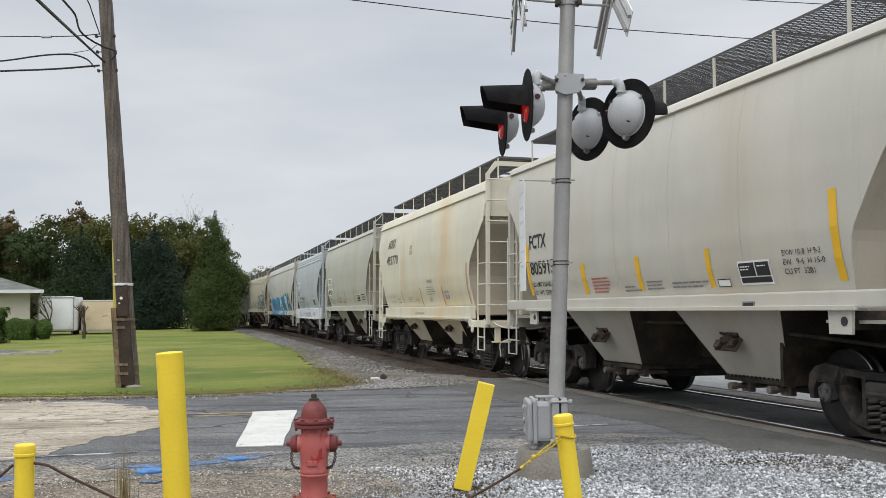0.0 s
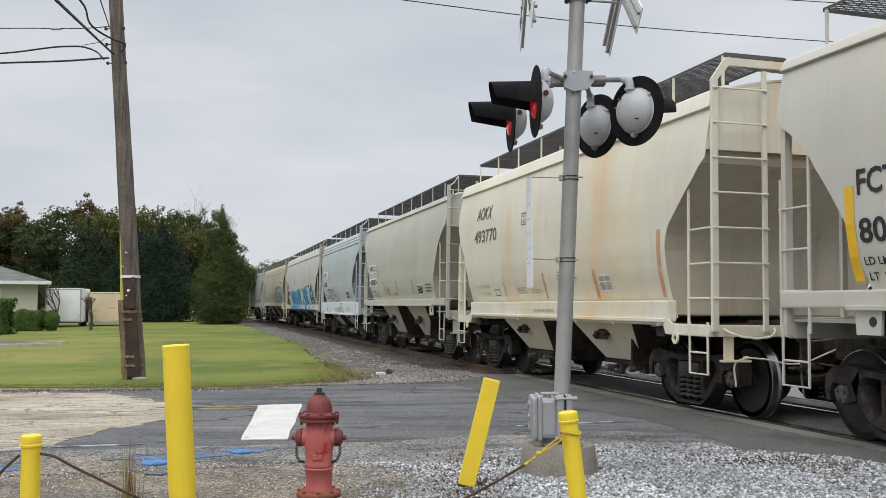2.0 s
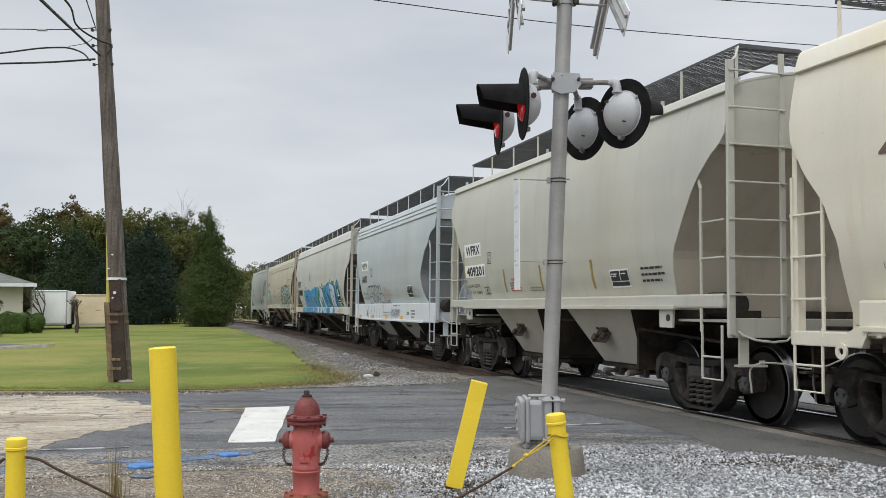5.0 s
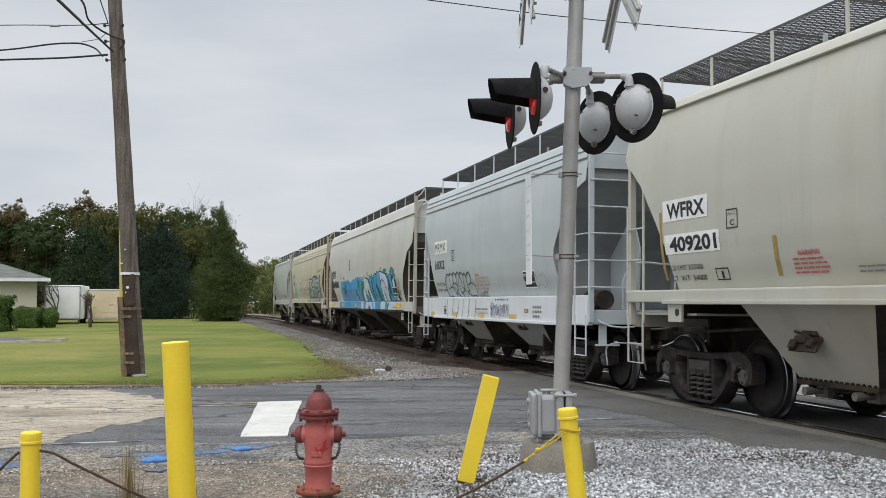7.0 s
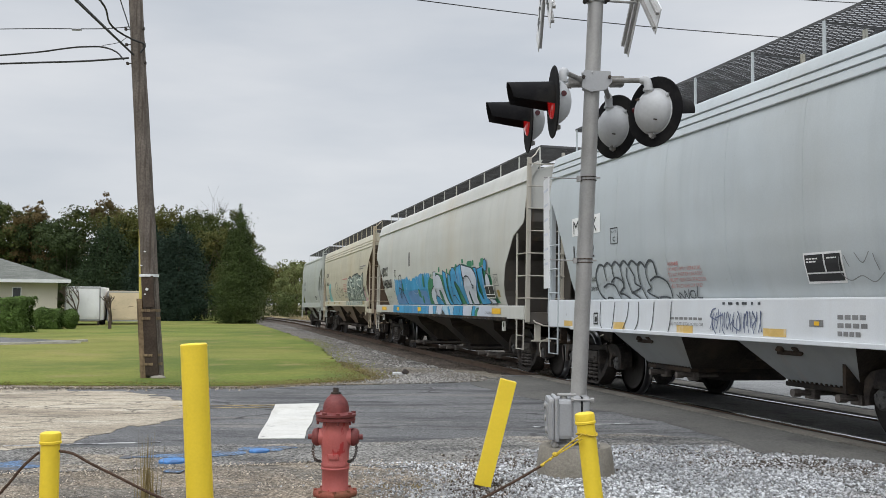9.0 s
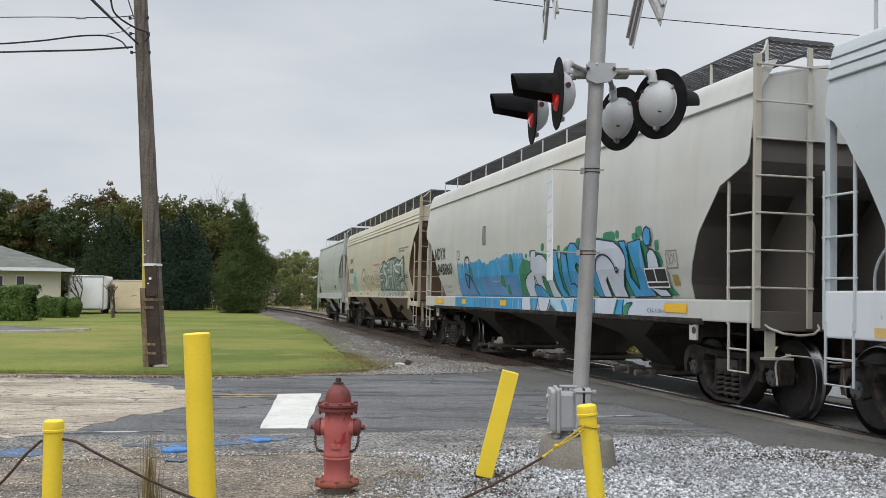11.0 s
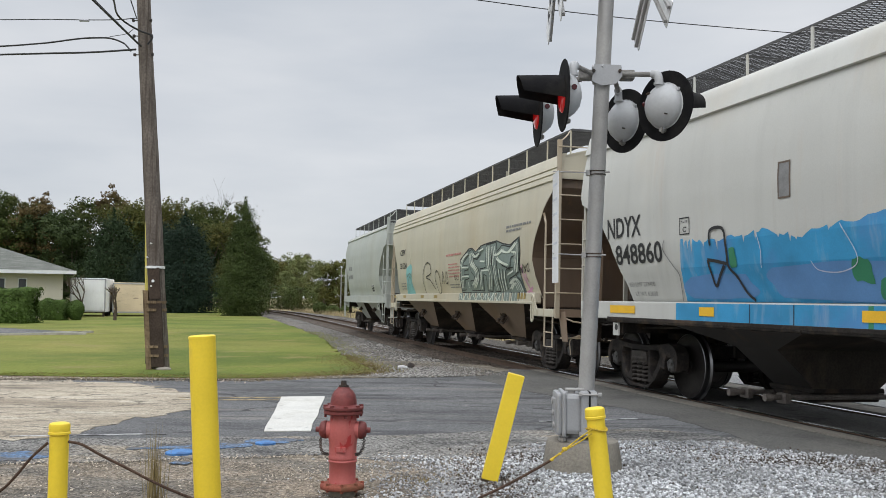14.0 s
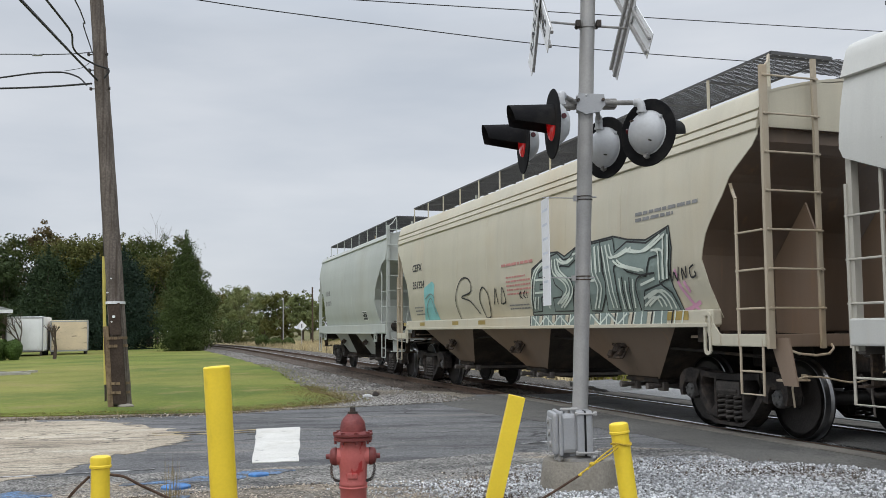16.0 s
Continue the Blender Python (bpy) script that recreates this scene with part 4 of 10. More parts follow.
def decal(name, bm2, car, mat, dx, dz, off=0.006, label=""):
    """Lays a flat figure (x along, y up) onto the curved near side of a car."""
    dx += MARK_SHIFT.get(car.name, 0.0)
    for v in bm2.verts:
        v.co.x, v.co.y = v.co.x + dx, v.co.y + dz
    zs = [v.co.y for v in bm2.verts]
    lo, hi = min(zs), max(zs)
    for z in ROWS:
        if lo < z < hi:
            bmesh.ops.bisect_plane(bm2, geom=bm2.verts[:] + bm2.edges[:] + bm2.faces[:], plane_co=(0, z, 0), plane_no=(0, 1, 0))
    for v in bm2.verts:
        x, z, lift = v.co.x, v.co.y, v.co.z
        v.co = (x, -(skin(z) + off + lift), z)
    return part(name, bm2, mat, car, label)


def letters(text, size, bold=0.0, shear=0.0, width=1.0):
    cu = bpy.data.curves.new("text", "FONT")
    cu.body, cu.size, cu.offset, cu.shear, cu.resolution_u = text, size * 1.38, bold, shear, 3
    ob = new("text", cu)
    bpy.context.view_layer.update()
    me = bpy.data.meshes.new_from_object(ob.evaluated_get(bpy.context.evaluated_depsgraph_get()))
    bpy.data.objects.remove(ob)
    bpy.data.curves.remove(cu)
    bm = bmesh.new()
    bm.from_mesh(me)
    bpy.data.meshes.remove(me)
    for v in bm.verts:
        v.co.x *= width
    return bm


def bars(rows, h, gap, seed=1, word=0.12):
    """Lines of writing too small to read, as plain bars (left, right, foot, head). rows: the length of each line."""
    rnd, out = random.Random(seed), []
    for k, length in enumerate(rows):
        x, y = 0.0, -k * gap
        while x < length:
            w = min(rnd.uniform(0.6, 1.4) * word, length - x)
            out.append((x, x + w, y, y + h))
            x += w + h * 0.7
    return out


def flat(bm, pts, lift=0.0):
    return bm.faces.new([bm.verts.new((x, y, lift)) for x, y in pts])


def frame_box(w, h, t):
    bm = bmesh.new()
    for x0, x1, y0, y1 in ((0, w, 0, t), (0, w, h - t, h), (0, t, t, h - t), (w - t, w, t, h - t)):
        flat(bm, [(x0, y0), (x1, y0), (x1, y1), (x0, y1)])
    return bm


def stroke(bm, pts, w, lift=0.0, cap=True):
    """A painted stroke of width w along points, with round ends and joins."""
    P = [Vector((x, y)) for x, y in pts]
    L, R = [], []
    for i, p in enumerate(P):
        a = (p - P[i - 1]).normalized() if i else (P[1] - p).normalized()
        b = (P[i + 1] - p).normalized() if i < len(P) - 1 else a
        t = (a + b).normalized() if (a + b).length > 0.2 else b
        n = Vector((-t.y, t.x)) * w / 2
        L.append(bm.verts.new((*(p + n), lift)))
        R.append(bm.verts.new((*(p - n), lift)))
    for i in range(len(P) - 1):
        bm.faces.new((R[i], R[i + 1], L[i + 1], L[i]))
    if cap:
        for i in (0, len(P) - 1):
            flat(bm, [(P[i].x + math.cos(a) * w / 2, P[i].y + math.sin(a) * w / 2) for a in (2 * math.pi * k / 10 for k in range(10))], lift + 0.0004)


def curve_pts(ctrl, n=6):
    """Catmull-Rom through control points."""
    out = []
    for i in range(len(ctrl) - 1):
        p0, p1, p2, p3 = (Vector(ctrl[min(max(j, 0), len(ctrl) - 1)]) for j in (i - 1, i, i + 1, i + 2))
        for k in range(n):
            t = k / n
            q = 0.5 * ((2 * p1) + (-p0 + p2) * t + (2 * p0 - 5 * p1 + 4 * p2 - p3) * t * t + (-p0 + 3 * p1 - 3 * p2 + p3) * t ** 3)
            out.append((q.x, q.y))
    out.append(tuple(ctrl[-1]))
    return out


def blob(bm, x0, x1, y0, y1, seed, rough=0.25, lift=0.0, n=40):
    """An uneven sprayed patch."""
    rnd = random.Random(seed)
    ph = [rnd.uniform(0, 6.28) for _ in range(5)]
    cx, cy, rx, ry = (x0 + x1) / 2, (y0 + y1) / 2, (x1 - x0) / 2, (y1 - y0) / 2
    pts = []
    for k in range(n):
        a = 2 * math.pi * k / n
        r = 1 + rough * sum(math.sin((j + 2) * a + ph[j]) / (j + 1.5) for j in range(5)) * 0.6
        ca, sa = math.cos(a), math.sin(a)
        q = max(abs(ca), abs(sa)) ** 0.6
        pts.append((cx + rx * ca / q * r * 0.95, cy + ry * sa / q * r * 0.95))
    flat(bm, pts, lift)


CACHE = {}


def cached(key, make, finish=None):
    if key not in CACHE:
        bm = bmesh.new()
        make(bm)
        me = bpy.data.meshes.new(key)
        bm.to_mesh(me)
        bm.free()
        for p in me.polygons:
            p.use_smooth = True
        me.set_sharp_from_angle(angle=radians(35))
        CACHE[key] = me
    return CACHE[key]


def wheelset_mesh(bm):
    for sgn in (1, -1):
        m = Matrix.Rotation(radians(-90 * sgn), 4, "X")
        # outer face dished, tread, flange on the inner side
        lathe(bm, [(0.0, 0.80), (0.10, 0.80), (0.12, 0.775), (0.17, 0.745), (0.36, 0.765), (0.385, 0.79), (0.445, 0.79)], 40, m)
        lathe(bm, [(0.487, 0.690), (0.487, 0.672), (0.40, 0.665), (0.37, 0.69), (0.17, 0.70), (0.11, 0.67), (0.0, 0.67)], 40, m)
    rod(bm, (0, -0.67, 0), (0, 0.67, 0), 0.085, seg=14)


def tread_mesh(sgn):
    def make(bm):
        m = Matrix.Rotation(radians(-90 * sgn), 4, "X")
        lathe(bm, [(0.445, 0.790), (0.456, 0.785), (0.460, 0.715), (0.487, 0.690)], 40, m)
        bmesh.ops.delete(bm, geom=[f for f in bm.faces if len(f.verts) > 4], context="FACES_ONLY")
    return make


def side_frame_mesh(bm):
    """Cast side frame of a three-piece truck, drawn in x and z: one bowed casting round two windows and a spring opening."""
    y = -1.0
    def cast(outer, hole, th):
        """A closed band between two outlines of the same number of points, with softened rims."""
        n = len(outer)
        mid = [((a[0] * 0.85 + b[0] * 0.15), (a[1] * 0.85 + b[1] * 0.15)) for a, b in zip(outer, hole)]
        mid2 = [((a[0] * 0.15 + b[0] * 0.85), (a[1] * 0.15 + b[1] * 0.85)) for a, b in zip(outer, hole)]
        loops = [(outer, -th * 0.3), (mid, -th * 0.5), (mid2, -th * 0.5), (hole, -th * 0.35), (hole, th * 0.5), (outer, th * 0.5)]
        rings = [[bm.verts.new((px, y + dy, pz)) for px, pz in pts] for pts, dy in loops]
        for a, b in zip(rings, rings[1:] + rings[:1]):
            for k in range(n):
                bm.faces.new((a[k], a[(k + 1) % n], b[(k + 1) % n], b[k]))
    for s in (-1, 1):
        # window: leaning triangle between pedestal arm, column and bottom chord
        outer = [(s * 0.25, 0.72), (s * 0.25, 0.14), (s * 0.46, 0.20), (s * 0.66, 0.42), (s * 0.74, 0.60), (s * 0.62, 0.74)]
        hole = [(s * 0.32, 0.65), (s * 0.32, 0.36), (s * 0.37, 0.275), (s * 0.50, 0.43), (s * 0.60, 0.57), (s * 0.55, 0.655)]
        cast(outer, hole, 0.19)
        # pedestal arm over the bearing
        plate(bm, [(s * 0.60, 0.745), (s * 0.84, 0.775), (s * 1.00, 0.735), (s * 1.09, 0.65), (s * 1.11, 0.52), (s * 1.08, 0.40), (s * 1.03, 0.40), (s * 1.02, 0.52), (s * 0.97, 0.60), (s * 0.89, 0.625), (s * 0.80, 0.60), (s * 0.755, 0.52), (s * 0.75, 0.40), (s * 0.66, 0.42), (s * 0.60, 0.6)][::s], 0.19,
              Matrix.Translation((0, y, 0)))
        box(bm, s * 0.89 - 0.12, s * 0.89 + 0.12, y - 0.085, y + 0.10, 0.57, 0.65, bevel=0.02)
    # top chord over the bolster and spring seat below
    plate(bm, [(-0.62, 0.745), (-0.3, 0.72), (0.3, 0.72), (0.62, 0.745), (0.60, 0.68), (0.25, 0.645), (-0.25, 0.645), (-0.60, 0.68)], 0.20, Matrix.Translation((0, y, 0)))
    plate(bm, [(-0.48, 0.22), (-0.25, 0.135), (0.25, 0.135), (0.48, 0.22), (0.30, 0.10), (-0.30, 0.10)], 0.24, Matrix.Translation((0, y, 0)))
    bmesh.ops.recalc_face_normals(bm, faces=bm.faces)


def spring_mesh(bm):
    for cx in (-0.165, 0.0, 0.165):
        pts = [(cx + 0.068 * math.cos(a), -1.045 + 0.068 * math.sin(a), 0.15 + 0.31 * a / (2 * math.pi * 5)) for a in (k * 0.6 for k in range(53))]
        pipe(bm, pts, 0.022, 6)
    box(bm, -0.245, 0.245, -1.12, -0.90, 0.46, 0.63, bevel=0.03)
    box(bm, -0.20, 0.20, -1.14, -1.10, 0.50, 0.54, bevel=0.012)


def journal_mesh(bm):
    m = Matrix.Rotation(radians(90), 4, "X")
    lathe(bm, [(0.10, 0.93), (0.11, 0.98), (0.11, 1.05), (0.09, 1.075), (0.05, 1.085), (0.0, 1.085)], 20, m)
    for k in range(3):
        a = 2.1 * k + 0.4
        rod(bm, (0.06 * math.cos(a), -1.07, 0.06 * math.sin(a)), (0.06 * math.cos(a), -1.10, 0.06 * math.sin(a)), 0.018, seg=6)


WHEELSETS = []
# cars whose side sill steps down to a shallower end beam: its bottom and top, and the lifting eye's distance from the end
STEPPED = {"A": (0.99, 1.13, 0.74), "C": (1.07, 1.21, 1.04)}
# where the trucks stand, leading and trailing, on cars that carry them unevenly
TRUCK_X = {"F": (3.80, -3.91), "A": (3.79, -4.10), "W": (3.88, -4.13), "G": (3.51, -4.18), "N": (6.51, -6.68), "C": (6.10, -6.23)}
END_SHEET = {"C": 3.50, "G": 3.40}      # lower edge of the flat end sheet
RUNGS = {"A": (1.44, 0.413), "C": (1.49, 0.427), "G": (1.58, 0.407)}     # lowest rung and spacing


def build_truck(car, x, flip):
    def bolster(bm):
        box(bm, -0.17, 0.17, -0.98, 0.98, 0.52, 0.72, bevel=0.03)
        rod(bm, (0, 0, 0.7), (0, 0, 0.84), 0.18, seg=16)
        for s in (1, -1):
            box(bm, s * 0.42 - 0.05, s * 0.42 + 0.05, -0.8, 0.8, 0.36, 0.46, bevel=0.015)
            box(bm, s * 0.46 - 0.03, s * 0.46 + 0.03, -0.84, -0.66, 0.30, 0.52)
    truck = mesh_part("truck", cached("truck_bolster", bolster), M["truck_iron"], car, "black cast-iron two-axle freight truck")
    truck.matrix_local = pose(x, 0, 0)
    for turn in (0, 180):
        for nm, fn, mt in (("side_frame", side_frame_mesh, M["truck_iron"]), ("spring_nest", spring_mesh, M["spring_iron"])):
            ob = mesh_part(nm, cached(nm, fn), mt, truck)
            ob.matrix_local = pose(0, 0, 0, 0, 0, turn)
    for dx in (-0.89, 0.89):
        ws = mesh_part("wheelset", cached("wheelset", wheelset_mesh), M["wheel_iron"], truck)
        ws.matrix_local = pose(dx, 0, 0.46)
        WHEELSETS.append((ws, dx))
        for sgn in (1, -1):
            tr = mesh_part("wheel_tread", cached("wheel_tread_%d" % sgn, tread_mesh(sgn)), M["tread"], truck, "bright worn steel wheel rim")
            tr.matrix_local = pose(dx, 0, 0.46)
            WHEELSETS.append((tr, dx))
        for turn in (0, 180):
            j = mesh_part("bearing_cap", cached("bearing_cap", journal_mesh), M["bearing"], truck, "dull grey roller-bearing end cap")
            j.matrix_local = pose(dx, 0, 0.47, 0, 0, turn)
    return truck


def grate_mesh(length, lat0, lat1, z):
    """Crossed flat bars, each cut off at the board's ends."""
    def make(bm):
        lean, pitch, h = abs(lat1 - lat0) * 0.62, 0.075, length / 2
        for k in range(-int(lean / pitch) - 1, int(length / pitch) + 1):
            for d in (1, -1):
                x0 = -h + k * pitch
                x1 = x0 + lean
                a, b = (lat0, lat1) if d > 0 else (lat1, lat0)
                f0, f1 = max(0.0, (-h - x0) / lean), min(1.0, (h - x0) / lean)
                if f1 - f0 < 0.02:
                    continue
                pa, pb = ((x0 + (x1 - x0) * f, a + (b - a) * f) for f in (f0, f1))
                w = 0.005
                v = [bm.verts.new((pa[0] - w, pa[1], z)), bm.verts.new((pa[0] + w, pa[1], z)), bm.verts.new((pb[0] + w, pb[1], z)), bm.verts.new((pb[0] - w, pb[1], z))]
                bm.faces.new(v)
                u = [bm.verts.new((pa[0], pa[1], z - 0.007)), bm.verts.new((pb[0], pb[1], z - 0.007)), bm.verts.new((pb[0], pb[1], z + 0.007)), bm.verts.new((pa[0], pa[1], z + 0.007))]
                bm.faces.new(u)
    return make


def build_car(name, label, q, length, paint, cut, bays, sill=(1.33, 1.50), sill_paint=None, hopper_paint=None, end_paint=None, eave=0.09, eave_grooves=0, rear=None):
    """One covered hopper car: q its middle on the train, length over its end sills."""
    car = thing("hopper_car", label, "railway car", group="cars of the freight train")
    half = length / 2
    sill_paint, hopper_paint, end_paint = sill_paint or paint, hopper_paint or paint, end_paint or paint
    ladder_paint = PAINT["rusty_tan"] if name == "C" else PAINT["dirty_shaded"] if name == "N" else paint
    # slope sheets take darker colours that include the shade of the recessed ends
    slope_paint = PAINT[{"C": "brown_shaded_slope", "G": "slate_shaded_slope"}.get(name, "grimy_shaded")] if name in "FAWCG" else end_paint
    rear = rear or cut      # the trailing end's cut, where it differs
    # curved side sheets with cut-back ends
    for sgn in (-1, 1):
        bm, prev = bmesh.new(), None
        for z in ROWS:
            if z < sill[0] + 0.02:
                continue
            e0, e1 = half - inset(rear, z), half - inset(cut, z)
            row = []
            for k in range(13):
                x = -e0 + (e0 + e1) * k / 12
                row.append((bm.verts.new((x, sgn * skin(z), z)), bm.verts.new((x, sgn * (skin(z) - 0.012), z))))
            if prev:
                for k in range(12):
                    bm.faces.new((prev[k][0], prev[k + 1][0], row[k + 1][0], row[k][0]))
                    bm.faces.new((prev[k][1], row[k][1], row[k + 1][1], prev[k + 1][1]))
                for k in (0, 12):
                    bm.faces.new((prev[k][0], row[k][0], row[k][1], prev[k][1]))
            prev = row
        bmesh.ops.recalc_face_normals(bm, faces=bm.faces)
        side = part("side_sheet", bm, paint, car)
        smooth(side, 30)
        # vertical weld seams
        for k in range(1, bays * 2 + 1) if name not in "NW" else ():
            bm = bmesh.new()
            x = -half + 1.3 + (length - 2.6) * k / (bays * 2 + 1)
            pts = [(x, sgn * (skin(z) + 0.001), z) for z in ROWS[4:-1]]
            pipe(bm, pts, 0.004 if name == "F" else 0.002, 4)
            part("weld_seam", bm, paint, side)
        # side sill
        bm = bmesh.new()
        e = half - (0.95 if name in STEPPED else 0.02)
        y0, y1 = 1.47, 1.60 if sill[1] - sill[0] < 0.3 else 1.58
        box(bm, -e, e, sgn * y0, sgn * y1, sill[0], sill[1], bevel=0.02)
        side_sill = part("side_sill", bm, sill_paint, car)
        bm = bmesh.new()
        box(bm, -half + 1.02, half - 1.02, sgn * (y0 - 0.02), sgn * (y1 + (0.012 if name == "N" else 0.03)), sill[0] - 0.02, sill[0] + 0.03, bevel=0.008)
        part("sill_lip", bm, M["undercar"] if name == "N" else sill_paint, side_sill)
        # bolster web plates with jacking pads
        for dx in (-1, 1):
            if name in STEPPED:     # a shallower beam carries on to the end, with a lifting eye under its root
                b0, b1, eye = STEPPED[name]
                bm = bmesh.new()
                box(bm, dx * (half - 0.97), dx * (half - 0.004), sgn * 1.49, sgn * 1.592, b0, b1, bevel=0.012)
                beam = part("end_beam", bm, sill_paint, car)
                bm = bmesh.new()
                plate(bm, [(dx * (half - 0.99), b0 + 0.01), (dx * (half - 0.80), b0 + 0.01), (dx * (half - 0.80), b1 - 0.01), (dx * (half - 0.94), sill[0] + 0.03), (dx * (half - 1.08), sill[0] - 0.01)], 0.02, Matrix.Translation((0, sgn * 1.598, 0)))
                bmesh.ops.recalc_face_normals(bm, faces=bm.faces)
                part("gusset", bm, sill_paint, beam)
                bm = bmesh.new()
                x, top, low = dx * (half - eye), (b0 + 0.04 if name == "A" else sill[1] - 0.03), b0 - 0.11
                outer = [(0.075 * math.cos(a), 0.075 * math.sin(a)) for a in (math.pi * k / 8 for k in range(17))]
                rows = []
                for y in (sgn * 1.600, sgn * 1.622):
                    for r in (1.0, 0.45):
                        rows.append([bm.verts.new((x + u * r, y, (top - 0.075 if k < 8 else low + 0.075) + v * r * (1 if k < 8 else 1))) for k, (u, v) in enumerate(outer[:16])])
                for a, b in ((0, 1), (2, 3), (0, 2), (1, 3)):
                    for k in range(16):
                        bm.faces.new((rows[a][k], rows[a][(k + 1) % 16], rows[b][(k + 1) % 16], rows[b][k]))
                bmesh.ops.recalc_face_normals(bm, faces=bm.faces)
                part("lifting_eye", bm, sill_paint, beam)
                bm = bmesh.new()
                box(bm, dx * (half - 1.27) - 0.12, dx * (half - 1.27) + 0.12, sgn * 0.3, sgn * 1.52, sill[0] - 0.2, sill[0] - 0.02)
                part("body_bolster", bm, M["undercar"], car)
                continue
            bm = bmesh.new()
            cx = dx * (half - 1.27)
            if name == "G":
                continue
            wide = 0.09 if name == "N" else 0.17
            plate(bm, [(cx - wide, sill[0] + 0.01), (cx + wide, sill[0] + 0.01), (cx + wide * 0.9, sill[0] - 0.24), (cx - wide * 0.9, sill[0] - 0.24)], 0.03, Matrix.Translation((0, sgn * 1.57, 0)))
            wb = part("bolster_web", bm, sill_paint, car)
            bm = bmesh.new()
            box(bm, cx - 0.12, cx + 0.12, sgn * 0.3, sgn * 1.52, sill[0] - 0.2, sill[0] - 0.02)
            part("body_bolster", bm, M["undercar"], wb)
            # black disc painted in for the hole's dark; the plate isn't cut
            bm = bmesh.new()
            rod(bm, (cx + wide * 0.35, sgn * 1.583, sill[0] - 0.12), (cx + wide * 0.35, sgn * 1.592, sill[0] - 0.12), 0.045, seg=12)
            part("jack_hole_disc", bm, M["sign_black"], wb)
        # rolled roof edge: a deep lip over the side sheet, grooved on some cars
        stand = 0.045
        prof = [(1.36, 3.955), (1.43, 3.945), (side_lat(3.9) + 0.02, 3.925), (side_lat(3.9) + stand - 0.005, 3.895)]
        if name == "N":     # a taller, rounder edge
            prof = [(1.26, 4.10), (1.35, 4.085), (1.42, 4.045), (side_lat(3.9) + 0.02, 3.985), (side_lat(3.9) + stand, 3.90)]
        low = 3.90 - eave
        for k in range(eave_grooves):
            z = low - 0.105 * k
            prof += [(skin(z) + stand - 0.012, z + 0.012), (skin(z) + 0.006, z), (skin(z) + stand - 0.018, z - 0.012)]
        low -= 0.105 * eave_grooves
        prof += [(skin(low) + stand - 0.014 * (eave_grooves > 0), low), (skin(low) + stand - 0.02, low - 0.012), (skin(low) - 0.005, low - 0.004)]
        bm, x_end = bmesh.new(), half - inset(cut, 3.9) + 0.004
        rings = [[bm.verts.new((x, sgn * lat, z)) for lat, z in prof] for x in np.linspace(-x_end, x_end, 13)]
        for a, b in zip(rings, rings[1:]):
            for j in range(len(prof)):
                bm.faces.new((a[j], a[(j + 1) % len(prof)], b[(j + 1) % len(prof)], b[j]))
        bm.faces.new(rings[0][::-1]), bm.faces.new(rings[-1])
        bmesh.ops.recalc_face_normals(bm, faces=bm.faces)
        smooth(part("roof_edge", bm, paint, car), 35)
    # roof
    bm, prev = bmesh.new(), None
    for k in range(15):
        y = -1.45 + 2.9 * k / 14
        z = 3.90 + 0.24 * (1 - (y / 1.45) ** 2)
        row = [bm.verts.new((x, y, z)) for x in (-half + 0.05, half - 0.05)] + [bm.verts.new((x, y, z - 0.03)) for x in (half - 0.05, -half + 0.05)]
        if prev:
            for j in range(4):
                bm.faces.new((prev[j], prev[(j + 1) % 4], row[(j + 1) % 4], row[j]))
        else:
            bm.faces.new(row)
        prev = row
    bm.faces.new(prev[::-1])
    bmesh.ops.recalc_face_normals(bm, faces=bm.faces)
    smooth(part("roof", bm, paint, car))
    # hatch covers along the roof
    bm = bmesh.new()
    box(bm, -half + 0.9, half - 0.9, -0.30, 0.30, 4.13, 4.26, bevel=0.03)
    part("hatch_cover", bm, paint, car)
    # running boards on posts
    for sgn in (-1, 1):
        lat0, lat1 = 0.36, 1.2
        board = mesh_part("running_board", cached("grate_%.1f_%d" % (length, sgn), grate_mesh(length - 0.5, sgn * lat0, sgn * lat1, 4.42)), M["grating"], car, "steel mesh running board on the roof")
        bm = bmesh.new()
        for lat in (lat0, lat1):
            box(bm, -half + 0.25, half - 0.25, sgn * lat - 0.008, sgn * lat + 0.008, 4.405, 4.432)
        for x in (-half + 0.25, half - 0.25):
            box(bm, x - 0.010, x + 0.010, min(sgn * lat0, sgn * lat1), max(sgn * lat0, sgn * lat1), 4.395, 4.435)
        part("board_frame", bm, M["grating"], board)
        n = int(length / 1.25)
        for k in range(n + 1):
            x = -half + 0.3 + (length - 0.6) * k / n
            bm = bmesh.new()
            box(bm, x - 0.022, x + 0.022, sgn * lat1 - 0.008, sgn * lat1 + 0.008, 3.98, 4.415)
            part("board_post", bm, paint, board)
            bm = bmesh.new()
            box(bm, x - 0.010, x + 0.010, min(sgn * lat0, sgn * lat1), max(sgn * lat0, sgn * lat1), 4.375, 4.400)
            part("board_bearer", bm, M["grating"], board)
    # crossover platforms between the boards at both ends
    for d in (1, -1):
        plat = mesh_part("end_platform", cached("end_platform", grate_mesh(0.62, -0.36, 0.36, 4.42)), M["grating"], car, "steel mesh crossover platform on the roof's end")
        plat.matrix_local = Matrix.Translation((d * (half - 0.57), 0, 0))
        for x in (0.25, 0.88):
            bm = bmesh.new()
            box(bm, d * (half - x) - 0.012, d * (half - x) + 0.012, -0.36, 0.36, 4.39, 4.435)
            part("platform_bearer", bm, M["grating"], plat).matrix_parent_inverse = plat.matrix_local.inverted()
